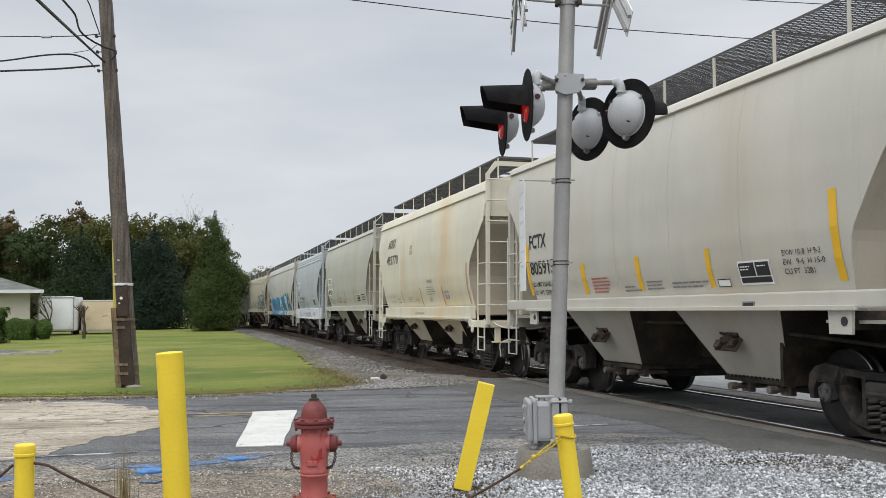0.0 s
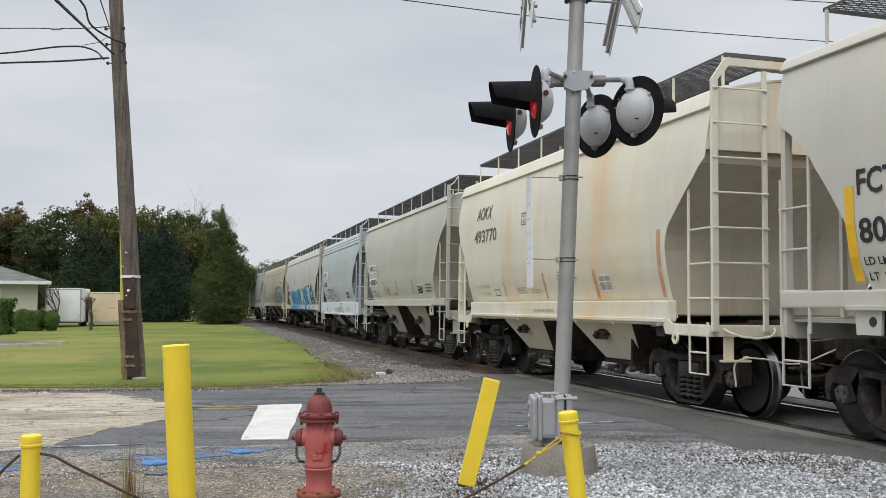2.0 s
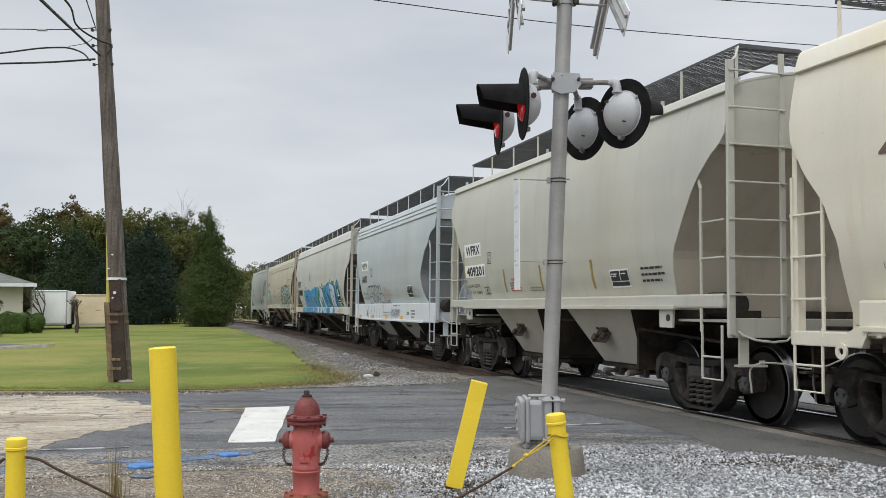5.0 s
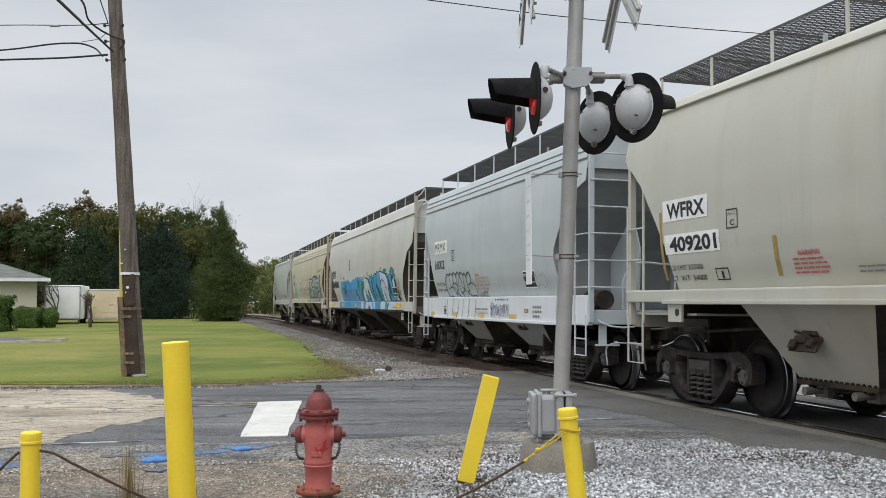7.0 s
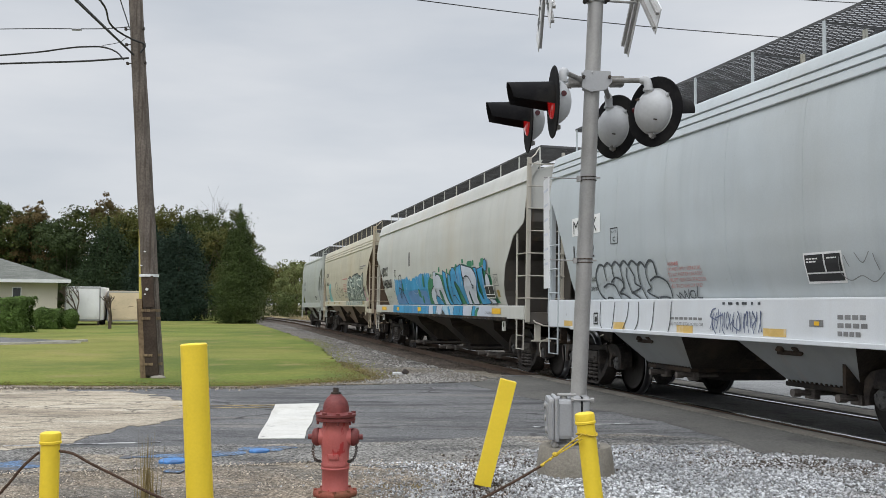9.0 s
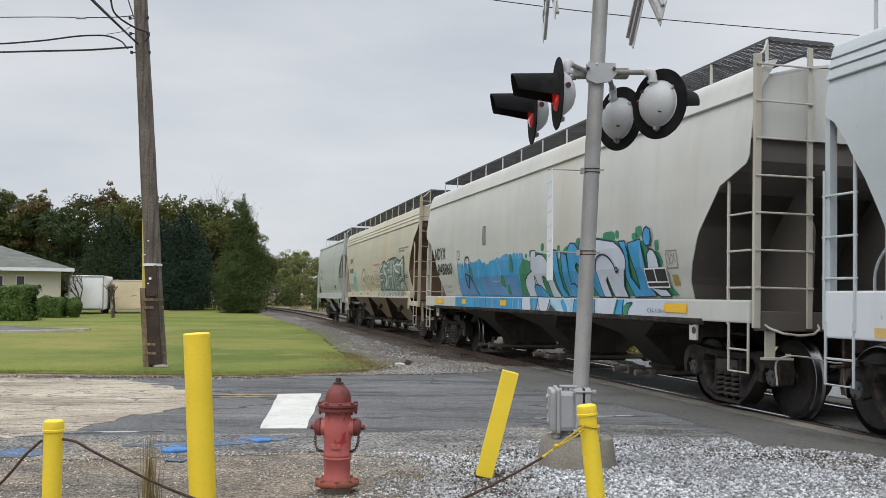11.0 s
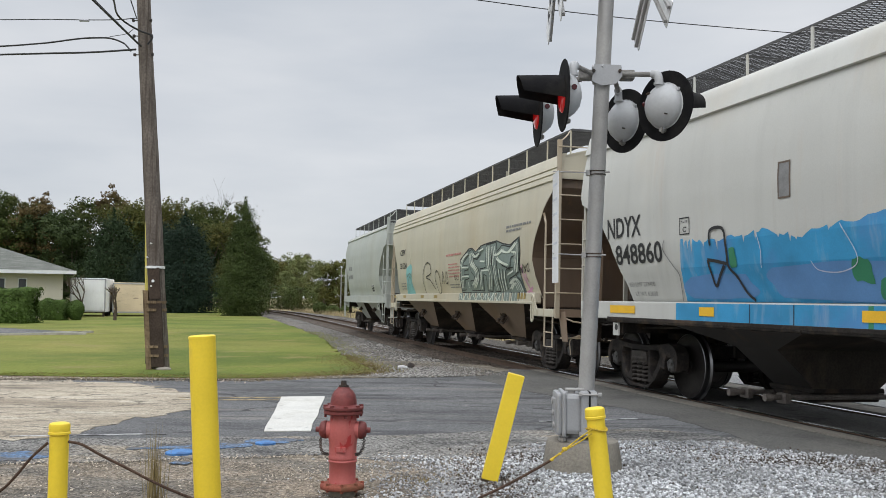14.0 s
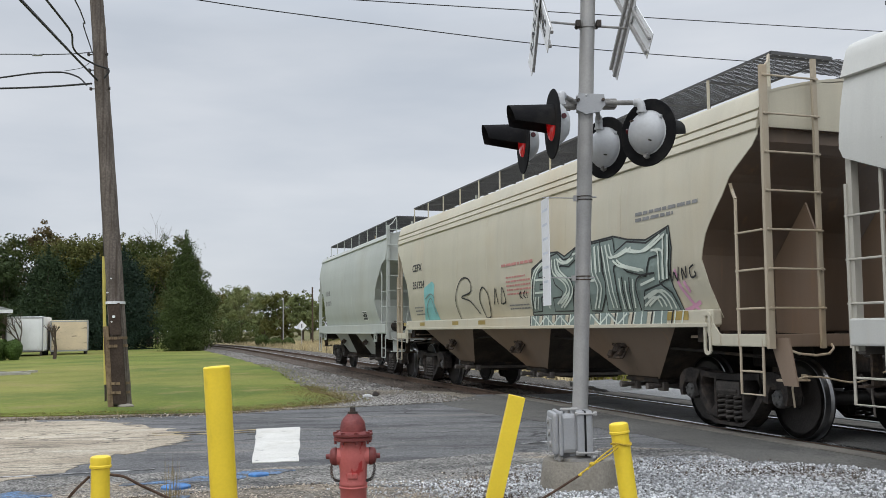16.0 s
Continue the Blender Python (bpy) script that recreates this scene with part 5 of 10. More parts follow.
        for lat in (-0.5, 0.5):
            bm = bmesh.new()
            box(bm, d * (half - 0.27) - 0.02, d * (half - 0.27) + 0.02, lat - 0.02, lat + 0.02, 4.02, 4.40)
            part("platform_post", bm, ladder_paint, plat).matrix_parent_inverse = plat.matrix_local.inverted()
    # ends
    for d in (1, -1):
        xe = d * (half - 0.05)
        bm = bmesh.new()
        ze = END_SHEET.get(name, 3.2)
        pts = [(-1.44, 3.9), (-1.0, 4.02), (0, 4.12), (1.0, 4.02), (1.44, 3.9), (skin(ze) - 0.005, ze), (0.005 - skin(ze), ze)]
        plate(bm, pts, 0.03, Matrix.Translation((xe - d * 0.02, 0, 0)) @ Matrix.Rotation(radians(90), 4, "Z"))
        part("end_sheet", bm, paint, car)
        # slope sheet: it falls back from the end sheet along the side sheets' cut edges, then drops to the sill
        bm, prev, deepest = bmesh.new(), None, 0.12
        corner = cut if d > 0 else rear
        for z in [ze + 0.015] + [3.45 - 0.1 * k for k in range(23) if 3.45 - 0.1 * k < ze]:
            deepest = max(deepest, inset(corner, z) + 0.012)
            x, w = d * (half - deepest), skin(z) - 0.013
            row = [bm.verts.new((x, -w, z)), bm.verts.new((x, w, z)), bm.verts.new((x - d * 0.02, w, z - 0.02)), bm.verts.new((x - d * 0.02, -w, z - 0.02))]
            if prev:
                for j in range(4):
                    bm.faces.new((prev[j], prev[(j + 1) % 4], row[(j + 1) % 4], row[j]))
            else:
                bm.faces.new(row)
            prev = row
        bm.faces.new(prev[::-1])
        box(bm, d * (half - 0.20), d * (half - 0.06), 0.03 - skin(ze), skin(ze) - 0.03, ze - 0.005, ze + 0.025)
        bmesh.ops.recalc_face_normals(bm, faces=bm.faces)
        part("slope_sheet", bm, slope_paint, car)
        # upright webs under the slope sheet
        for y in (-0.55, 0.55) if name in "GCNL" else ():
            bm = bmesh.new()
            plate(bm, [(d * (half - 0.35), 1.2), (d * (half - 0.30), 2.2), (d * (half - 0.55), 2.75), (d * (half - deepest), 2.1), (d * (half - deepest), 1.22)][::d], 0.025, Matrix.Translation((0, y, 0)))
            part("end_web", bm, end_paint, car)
        bm = bmesh.new()
        s0, s1 = STEPPED[name][:2] if name in STEPPED else (1.02, 1.24)
        box(bm, d * (half - 1.6), d * (half - 0.1), -1.48, 1.48, s1 - 0.05, s1 - 0.02)
        box(bm, d * (half - 0.1), d * half, -1.485, 1.485, s0, s1, bevel=0.01)
        part("end_sill", bm, end_paint, car)
        bm = bmesh.new()
        box(bm, d * (half - 2.0), d * (half + 0.06), -0.3, 0.3, 0.78, 1.158, bevel=0.02)
        part("draft_sill", bm, M["undercar"], car)
        bm = bmesh.new()
        box(bm, d * (half + 0.06), d * (half + 0.36), -0.10, 0.10, 0.80, 1.0, bevel=0.02)
        box(bm, d * (half + 0.34), d * (half + 0.64), -0.16, 0.12, 0.74, 1.06, bevel=0.05)
        pipe(bm, curve_3d([(d * (half + 0.05), -0.4, 0.75), (d * (half + 0.25), -0.4, 0.55), (d * (half + 0.6), -0.3, 0.62)]), 0.03, 6)
        part("coupler", bm, M["undercar"], car, "dark cast knuckle coupler and air hose")
        # a tall end ladder stands at the right-hand corner of each side; the other corners have a post and handholds
        z0, pitch = RUNGS.get(name, (1.50, 0.42))
        rungs = [z0 + pitch * k for k in range(7)]
        for sgn in (-1, 1):
            ya, yb = sgn * 1.53, sgn * 0.85
            xe = d * (half + (0.03 if cut is ROUND_CUT else 0.0))
            lad = bmesh.new()
            if d * sgn < 0:
                box(lad, xe, xe + d * 0.05, ya - 0.042, ya + 0.042, 1.05, rungs[-1] + 0.12, bevel=0.008)
                box(lad, xe, xe + d * 0.04, yb - 0.030, yb + 0.030, 1.05, rungs[-1] + 0.24, bevel=0.006)
                if name == "A":     # the outer stile bends over to the platform
                    ya2 = ya - sgn * 0.17
                    plate(lad, [(ya - sgn * 0.042, rungs[-1] + 0.10), (ya + sgn * 0.042, rungs[-1] + 0.10), (ya2 + sgn * 0.02, rungs[-1] + 0.37), (sgn * 0.25, rungs[-1] + 0.37), (sgn * 0.25, rungs[-1] + 0.28), (ya2 - sgn * 0.03, rungs[-1] + 0.28)], 0.04, Matrix.Translation((xe + d * 0.025, 0, 0)) @ Matrix.Rotation(radians(90), 4, "Z"))
                else:
                    pipe(lad, [(xe + d * 0.02, ya, rungs[-1] + 0.08), (xe - d * 0.10, ya - sgn * 0.16, rungs[-1] + 0.20), (xe - d * 0.25, ya - sgn * 0.30, 4.39)], 0.012, 6)
                bmesh.ops.recalc_face_normals(lad, faces=lad.faces)
                ladder = part("end_ladder", lad, ladder_paint, car)
                for z in rungs:
                    bm = bmesh.new()
                    rod(bm, (xe + d * 0.055, ya + sgn * 0.03, z), (xe + d * 0.055, yb - sgn * 0.03, z), 0.012, seg=6)
                    for y in (ya, yb):
                        rod(bm, (xe + d * 0.035, y, z), (xe + d * 0.062, y, z), 0.020, seg=6)
                    part("rung", bm, ladder_paint, ladder)
            else:
                top = 3.28 if cut is not LONG_CUT else 2.95
                box(lad, d * (half - 0.10), d * (half - 0.03), ya - 0.042, ya + 0.042, 1.05, top)
                box(lad, d * (half - 0.10), d * (half - 0.05), yb - 0.030, yb + 0.030, 1.05, 3.22)
                part("corner_post", lad, ladder_paint, car)
            lad = bmesh.new()
            yy = sgn * 1.58
            xa, xb = d * (half - 0.03), d * (half - 0.47)
            top = 2.86 if d > 0 else 2.95
            rod(lad, (xb, yy, 1.08), (xb, yy, top - 0.12), 0.02, seg=6)
            rod(lad, (xb, yy, top - 0.12), (xb - d * 0.06, yy, top), 0.02, seg=6)
            rod(lad, (xb - d * 0.06, yy, top), (xb - d * 0.06, yy + sgn * 0.02, top + 0.07), 0.02, seg=6)
            if d * sgn > 0:
                rod(lad, (xa, yy, 1.08), (xa, yy, top - 0.3), 0.02, seg=6)
            ladder = part("side_ladder", lad, ladder_paint, car)
            for z in rungs[:3]:
                bm = bmesh.new()
                rod(bm, (xa + d * 0.03, yy, z), (xb - d * 0.03, yy, z), 0.012, seg=6)
                part("rung", bm, ladder_paint, ladder)
            # sill step
            st = bmesh.new()
            pipe(st, [(d * (half - 0.05), yy, 1.16), (d * (half - 0.05), yy, 0.55), (d * (half - 0.45), yy, 0.55), (d * (half - 0.45), yy, 1.16)], 0.016, 6)
            rod(st, (d * (half - 0.05), yy, 0.8), (d * (half - 0.45), yy, 0.8), 0.012, seg=6)
            part("sill_step", st, ladder_paint, car)
        if name in "GL":
            bm = bmesh.new()
            pipe(bm, curve_3d([(d * (half - 0.03), -0.98, 1.25), (d * (half - 0.03), -0.95, 1.75), (d * (half - 0.03), -0.85, 1.9), (d * (half - 0.03), -0.2, 1.95)]), 0.016, 6)
            part("grab_iron", bm, end_paint, car)
        # uncoupling lever
        bm = bmesh.new()
        pipe(bm, curve_3d([(d * (half + 0.04), -1.27, 0.42), (d * (half + 0.05), -1.26, 0.71), (d * (half + 0.06), -1.20, 0.735), (d * (half + 0.06), -0.95, 0.74), (d * (half + 0.12), -0.5, 0.68), (d * (half + 0.3), -0.1, 0.86)], 5), 0.011, 6)
        lever = part("uncoupling_lever", bm, ladder_paint if d > 0 else M["shaft_iron"], car, "bent steel uncoupling lever")
        bm = bmesh.new()
        if not (name == "C" and d > 0):
            box(bm, d * (half - 0.06), d * (half - 0.03), -1.37, -1.25, 0.72, 1.06)
        box(bm, d * (half - 0.03), d * (half + 0.07), -1.44, -1.08, 0.70, 0.725)
        box(bm, d * (half + 0.01), d * (half + 0.05), -1.15, -1.10, 0.70, 0.77)
        part("lever_bracket", bm, ladder_paint if d > 0 else M["bracket_iron"], lever)
        # tube handhold along the end sill
        bm = bmesh.new()
        pipe(bm, curve_3d([(d * (half - 0.01), -1.40, 1.09), (d * (half + 0.06), -1.38, 1.05), (d * (half + 0.06), -0.75, 1.05), (d * (half - 0.01), -0.72, 1.10)], 4), 0.014, 6)
        part("sill_handhold", bm, ladder_paint if d > 0 else M["shaft_iron"], car)
    if name == "A":     # air pipe clipped under the near sill
        bm = bmesh.new()
        pipe(bm, [(-half + 0.9, -1.575, sill[0] - 0.035), (half - 0.9, -1.575, sill[0] - 0.035)], 0.022, 8)
        for k in range(7):
            x = -half + 1.2 + (length - 2.4) * k / 6
            box(bm, x - 0.03, x + 0.03, -1.605, -1.545, sill[0] - 0.065, sill[0] + 0.01)
        part("air_pipe", bm, paint, car, "cream air pipe clipped under the sill")
    if name == "N":     # dark pipe clipped under the near sill
        bm = bmesh.new()
        pipe(bm, [(-half + 1.0, -1.585, sill[0] - 0.028), (half - 1.0, -1.585, sill[0] - 0.028)], 0.022, 8)
        for k in range(10):
            x = -half + 1.3 + (length - 2.6) * k / 9
            rod(bm, (x - 0.03, -1.585, sill[0] - 0.028), (x + 0.03, -1.585, sill[0] - 0.028), 0.03, seg=8)
            box(bm, x + 0.2, x + 0.24, -1.60, -1.55, sill[0] - 0.05, sill[0] + 0.01)
        part("air_pipe", bm, M["undercar"], car, "dark jointed pipe clipped under the sill")
    if name == "C":     # bent plate hanging at the leading end
        bm = bmesh.new()
        plate(bm, [(half - 0.10, 1.17), (half + 0.22, 1.17), (half + 0.34, 0.66), (half + 0.12, 0.66)], 0.02, Matrix.Translation((0, -1.45, 0)))
        part("hanging_plate", bm, end_paint, car, "bent brown steel plate")
    # brake gear at the trailing end
    bm = bmesh.new()
    m = Matrix.Translation((-half + 0.10, 0.55, 2.35)) @ Matrix.Rotation(radians(90), 4, "Y")
    for k in range(24):
        a0, a1 = 2 * math.pi * k / 24, 2 * math.pi * (k + 1) / 24
        rod(bm, m @ Vector((0.28 * math.cos(a0), 0.28 * math.sin(a0), 0)), m @ Vector((0.28 * math.cos(a1), 0.28 * math.sin(a1), 0)), 0.014, seg=6)
    for k in range(4):
        a = 1.57 * k + 0.4
        rod(bm, m @ Vector((0, 0, 0)), m @ Vector((0.28 * math.cos(a), 0.28 * math.sin(a), 0)), 0.012, seg=6)
    box(bm, -half + 0.12, -half + 0.28, 0.42, 0.7, 2.15, 2.55, bevel=0.02)
    part("brake_wheel", bm, end_paint, car)
    if name in "GWL":
        bm = bmesh.new()
        rod(bm, (half - 1.15, -1.0, 1.40), (half - 0.60, -1.0, 1.40), 0.15, seg=16)
        part("air_reservoir", bm, M["undercar"], car)
    bm = bmesh.new()
    bmesh.ops.create_cone(bm, cap_ends=True, segments=20, radius1=0.26, radius2=0.22, depth=0.3, matrix=Matrix.Translation((-half + 0.62, -0.75, 2.05)) @ Matrix.Rotation(radians(90), 4, "X"))
    rod(bm, (-half + 0.62, -0.9, 2.05), (-half + 0.62, -1.02, 2.05), 0.08, seg=10)
    part("brake_cylinder", bm, M["cap_grey"], car, "grey brake cylinder")
    bm = bmesh.new()
    rod(bm, (-half + 0.6, -0.85, 1.4), (-half + 1.3, -0.85, 1.4), 0.2, seg=16)
    part("air_reservoir", bm, M["undercar"], car)
    # hoppers
    pitch = 3.34 if bays == 2 else 3.72 if name == "N" else (length - 5.2) / (bays - 1) * 0.78
    for k in range(bays):
        cx = (k - (bays - 1) / 2) * pitch + {"N": -0.12, "A": 0.08}.get(name, 0.0)
        ht = min(1.09, pitch / 2 - 0.05) if bays == 2 else pitch / 2 - (0.03 if name == "N" else 0.15)
        bm = bmesh.new()
        top = [(cx - ht, -1.48, sill[0] + 0.05), (cx + ht, -1.48, sill[0] + 0.05), (cx + ht, 1.48, sill[0] + 0.05), (cx - ht, 1.48, sill[0] + 0.05)]
        lw, ll, zl = {"N": (0.45, 0.40, 0.35), "C": (0.95, 0.42, 0.56)}.get(name, (1.0, 0.58, 0.52))
        levels = [(ht, 1.48, sill[0] + 0.05)] + ([(0.44, 1.00, 0.82)] if name == "N" else []) + [(ll, lw, zl)]
        rings = [[bm.verts.new((cx + u * a, v * b, z)) for u, v in ((-1, -1), (1, -1), (1, 1), (-1, 1))] for a, b, z in levels]
        for a, b in zip(rings, rings[1:]):
            for j in range(4):
                bm.faces.new((a[j], a[(j + 1) % 4], b[(j + 1) % 4], b[j]))
        bm.faces.new(rings[-1][::-1]), bm.faces.new(rings[0])
        bmesh.ops.recalc_face_normals(bm, faces=bm.faces)
        for f in bm.faces:      # the slopes across the car are darkened, grime and shade in one colour
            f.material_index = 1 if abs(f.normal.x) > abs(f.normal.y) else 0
        hop = part("hopper", bm, [hopper_paint, M["slope_grime_shade"]], car)
        bm = bmesh.new()
        box(bm, cx - ll - 0.04, cx + ll + 0.04, -lw - 0.04, lw + 0.04, zl - 0.04, zl + 0.01)
        box(bm, cx - ll + 0.04, cx + ll - 0.04, -0.5, 0.5, zl - 0.16, zl - 0.041, bevel=0.03)
        part("outlet_gate", bm, M["undercar"], hop, "dark sliding outlet gate")
        for dx2, z2 in ((-0.36, zl - 0.10), (0.40, zl - 0.09)):
            bm = bmesh.new()
            rod(bm, (cx + dx2, -1.12, z2), (cx + dx2, 1.12, z2), 0.032, seg=8)
            for e2 in (-1, 1):
                rod(bm, (cx + dx2, e2 * 1.04, z2), (cx + dx2, e2 * 1.14, z2), 0.045, seg=8)
                box(bm, cx + dx2 - 0.09, cx + dx2 + 0.09, e2 * 0.88 - 0.04, e2 * 0.88 + 0.04, z2 - 0.07, z2 + 0.05, bevel=0.012)
            part("gate_shaft", bm, M["shaft_iron"], hop, "rusty gate-opening shaft with capstans")
        # small inspection plate on the hopper's face
        if name != "N":
            bm = bmesh.new()
            tilt = math.degrees(math.atan2(0.48, 0.78))
            mm = Matrix.Translation((cx - 0.1, -1.27, 0.95)) @ Matrix.Rotation(radians(-tilt), 4, "X")
            box(bm, -0.24, 0.20, -0.03, 0.0, -0.13, 0.13, mm, bevel=0.02)
            for u, v, a, b in ((-0.15, -0.07, 0.05, 0.05), (-0.02, 0.03, 0.07, 0.08), (0.11, -0.05, 0.05, 0.04), (0.10, 0.07, 0.06, 0.03)):
                box(bm, u - a, u + a, -0.085, -0.03, v - b, v + b, mm, bevel=0.012)
            rod(bm, mm @ Vector((-0.2, -0.07, 0.08)), mm @ Vector((0.18, -0.07, -0.02)), 0.02, seg=8)
            part("vibrator_bracket", bm, M["bracket_iron"], hop, "rusty dark vibrator bracket")
        for k2 in range(15):
            if name == "N":
                break
            bolt = mesh_part("gate_bolt", cached("gate_bolt", lambda b: box(b, -0.009, 0.009, -0.045, 0.0, 0.01, 0.033)), M["undercar"], hop)
            bolt.matrix_local = Matrix.Translation((cx - (ll - 0.02) * (1 - k2 / 7), -lw, zl))
    if bays == 2:      # the three-bay cars have stub sills only
        bm = bmesh.new()
        # made deeper than the sill itself, to block light from the far side
        box(bm, -half + 0.2, half - 0.2, -0.28, 0.28, 0.66, 1.18, bevel=0.02)
        part("centre_sill", bm, M["undercar"], car)
    # dark plates added under the car to block light through the gaps
    for d in (1, -1):
        w2 = 1.25 if d > 0 and bays == 2 else 0.45
        for x0, x1, w3, z0, z1 in ((2.64, 2.59, w2, 0.50 if d > 0 else 0.62, 1.24), (0.5, 0.45, 0.6, 0.66, 1.15)):
            bm = bmesh.new()
            box(bm, d * (half - x0), d * (half - x1), -w3, w3, z0, z1)
            part("light_block_plate", bm, M["undercar"], car)
    bm = bmesh.new()
    pipe(bm, [(-half + 0.6, -1.2, 0.95), (-1, -1.25, 1.16), (1, -1.25, 1.16), (half - 0.6, -1.2, 0.95)], 0.02, 6)
    part("brake_pipe", bm, M["undercar"], car)
    for d in (1, -1):
        build_truck(car, TRUCK_X.get(name, (half - 1.27, 1.27 - half))[0 if d > 0 else 1], d)
    CARS.append((car, q, half - 1.27))
    return car, half


def curve_3d(ctrl, n=6):
    """A smooth line through points, its bends weighted by the spans' lengths."""
    P = [Vector(c) for c in ctrl]
    h = [max((b - a).length, 1e-6) for a, b in zip(P, P[1:])]
    d = [(b - a) / s for a, b, s in zip(P, P[1:], h)]
    tan = [d[0]] + [(d[i - 1] * h[i] + d[i] * h[i - 1]) / (h[i] + h[i - 1]) for i in range(1, len(P) - 1)] + [d[-1]]
    out = []
    for i in range(len(P) - 1):
        for k in range(n):
            t = k / n
            t2, t3 = t * t, t ** 3
            out.append(P[i] * (2 * t3 - 3 * t2 + 1) + tan[i] * h[i] * (t3 - 2 * t2 + t) + P[i + 1] * (3 * t2 - 2 * t3) + tan[i + 1] * h[i] * (t3 - t2))
    return out + [P[-1]]


CARS = []
PAINT = {
    "beige": car_paint("paint_beige", (0.52, 0.50, 0.44), 0.10, 0.35, bloom=0.15),
    "cream": car_paint("paint_cream", (0.68, 0.645, 0.53), 0.30, 0.30, (0.52, 0.29, 0.10), 0.75),
    "stone": car_paint("paint_stone", (0.47, 0.465, 0.405), 0.12, 0.4),
    "cool": car_paint("paint_cool", (0.44, 0.48, 0.50), 0.06, 0.35),
    "pale": car_paint("paint_pale", (0.505, 0.505, 0.475), 0.15, 0.35),
    "tan": car_paint("paint_tan", (0.50, 0.465, 0.365), 0.18, 0.35),
    "greygreen": car_paint("paint_greygreen", (0.42, 0.445, 0.415), 0.08, 0.35),
    "brown_end": car_paint("paint_brown_end", (0.22, 0.16, 0.115), 0.3, 0.5),
    # slope-sheet colours: grime, plus the recess's shade put into the paint
    "grimy_shaded": car_paint("paint_grimy_shaded", (0.43, 0.385, 0.315), 0.35, 0.7, (0.20, 0.12, 0.07), 0.3),
    "brown_shaded_slope": car_paint("paint_brown_shaded_slope", (0.13, 0.095, 0.07), 0.3, 0.6),
    "slate_shaded_slope": car_paint("paint_slate_shaded_slope", (0.24, 0.25, 0.255), 0.15, 0.6),
    # darker than the pale body: its slope sheets, webs and end sills
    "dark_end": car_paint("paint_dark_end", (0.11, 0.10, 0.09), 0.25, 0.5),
    "pale_sill": car_paint("paint_pale_sill", (0.62, 0.65, 0.68), 0.06, 0.3),
    # body colours darkened for dirt and for the shade under the cars
    "dirty_shaded": car_paint("paint_dirty_shaded", (0.44, 0.42, 0.365), 0.2, 0.6),
    "dirty_shaded_cool": car_paint("paint_dirty_shaded_cool", (0.31, 0.33, 0.34), 0.2, 0.6),
    "rusty_tan": car_paint("paint_rusty_tan", (0.42, 0.36, 0.27), 0.5, 0.6, (0.25, 0.13, 0.07), 0.4),
    "black": car_paint("paint_black", (0.045, 0.042, 0.04), 0.2, 0.4),
}


def build_train():
    f, fh = build_car("F", "beige two-bay covered hopper car with yellow side marks", -2.04, 10.16, PAINT["beige"], ROUND_CUT, 2, hopper_paint=PAINT["dirty_shaded"])
    a, ah = build_car("A", "cream covered hopper car streaked with rust", -13.475, 10.15, PAINT["cream"], BLUNT_CUT, 2, (1.16, 1.42), eave=0.19, rear=BLUNT_REAR)
    w, wh = build_car("W", "grey-beige two-bay covered hopper car", -24.85, 10.36, PAINT["stone"], ROUND_CUT, 2, (1.35, 1.51), hopper_paint=PAINT["dirty_shaded"])
    g, gh = build_car("G", "light blue-grey covered hopper car with scrawled graffiti", -36.22, 9.86, PAINT["cool"], GREY_CUT, 2, (1.0, 1.46), PAINT["pale_sill"], PAINT["dirty_shaded_cool"], None, 0.13, 2, GREY_REAR)
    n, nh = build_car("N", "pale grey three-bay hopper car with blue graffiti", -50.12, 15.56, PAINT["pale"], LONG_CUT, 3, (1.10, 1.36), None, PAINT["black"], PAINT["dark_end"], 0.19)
    c, ch = build_car("C", "tan three-bay covered hopper car with silver graffiti and brown ends", -66.60, 15.0, PAINT["tan"], TAN_CUT, 3, (1.31, 1.50), None, PAINT["brown_end"], PAINT["brown_end"], 0.21, 2)
    e, eh = build_car("L", "grey-green covered hopper car at the train's end", -80.50, 10.4, PAINT["greygreen"], OCTA_CUT, 2, (1.2, 1.45))
    return {"F": (f, -2.04), "A": (a, -13.475), "W": (w, -24.85), "G": (g, -36.22), "N": (n, -50.12), "C": (c, -66.60), "L": (e, -80.50)}


TRAIN = build_train()
# the marks of two cars are laid out from a point ahead of the car's middle
MARK_SHIFT = {TRAIN["A"][0].name: 0.235, TRAIN["W"][0].name: 0.15}


def car_pose(q, reach, t):
    """The pose of a car whose two trucks stand on the track's line."""
    s = progress(t) + q
    xa, ya, _ = track_at(s + reach)
    xb, yb, _ = track_at(s - reach)
    return pose((xa + xb) / 2, (ya + yb) / 2, RAIL_Z, math.degrees(-CANT), 0, math.degrees(math.atan2(ya - yb, xa - xb)))


def motions():
    for car, q, reach in CARS:
        walk(car, [(t * 0.5, car_pose(q, reach, t * 0.5)) for t in range(33)])
    for ws, dx in WHEELSETS:
        walk(ws, [(k * 4 / 30, pose(dx, 0, 0.46, 0, math.degrees(progress(k * 4 / 30) / 0.46), 0)) for k in range(121)])

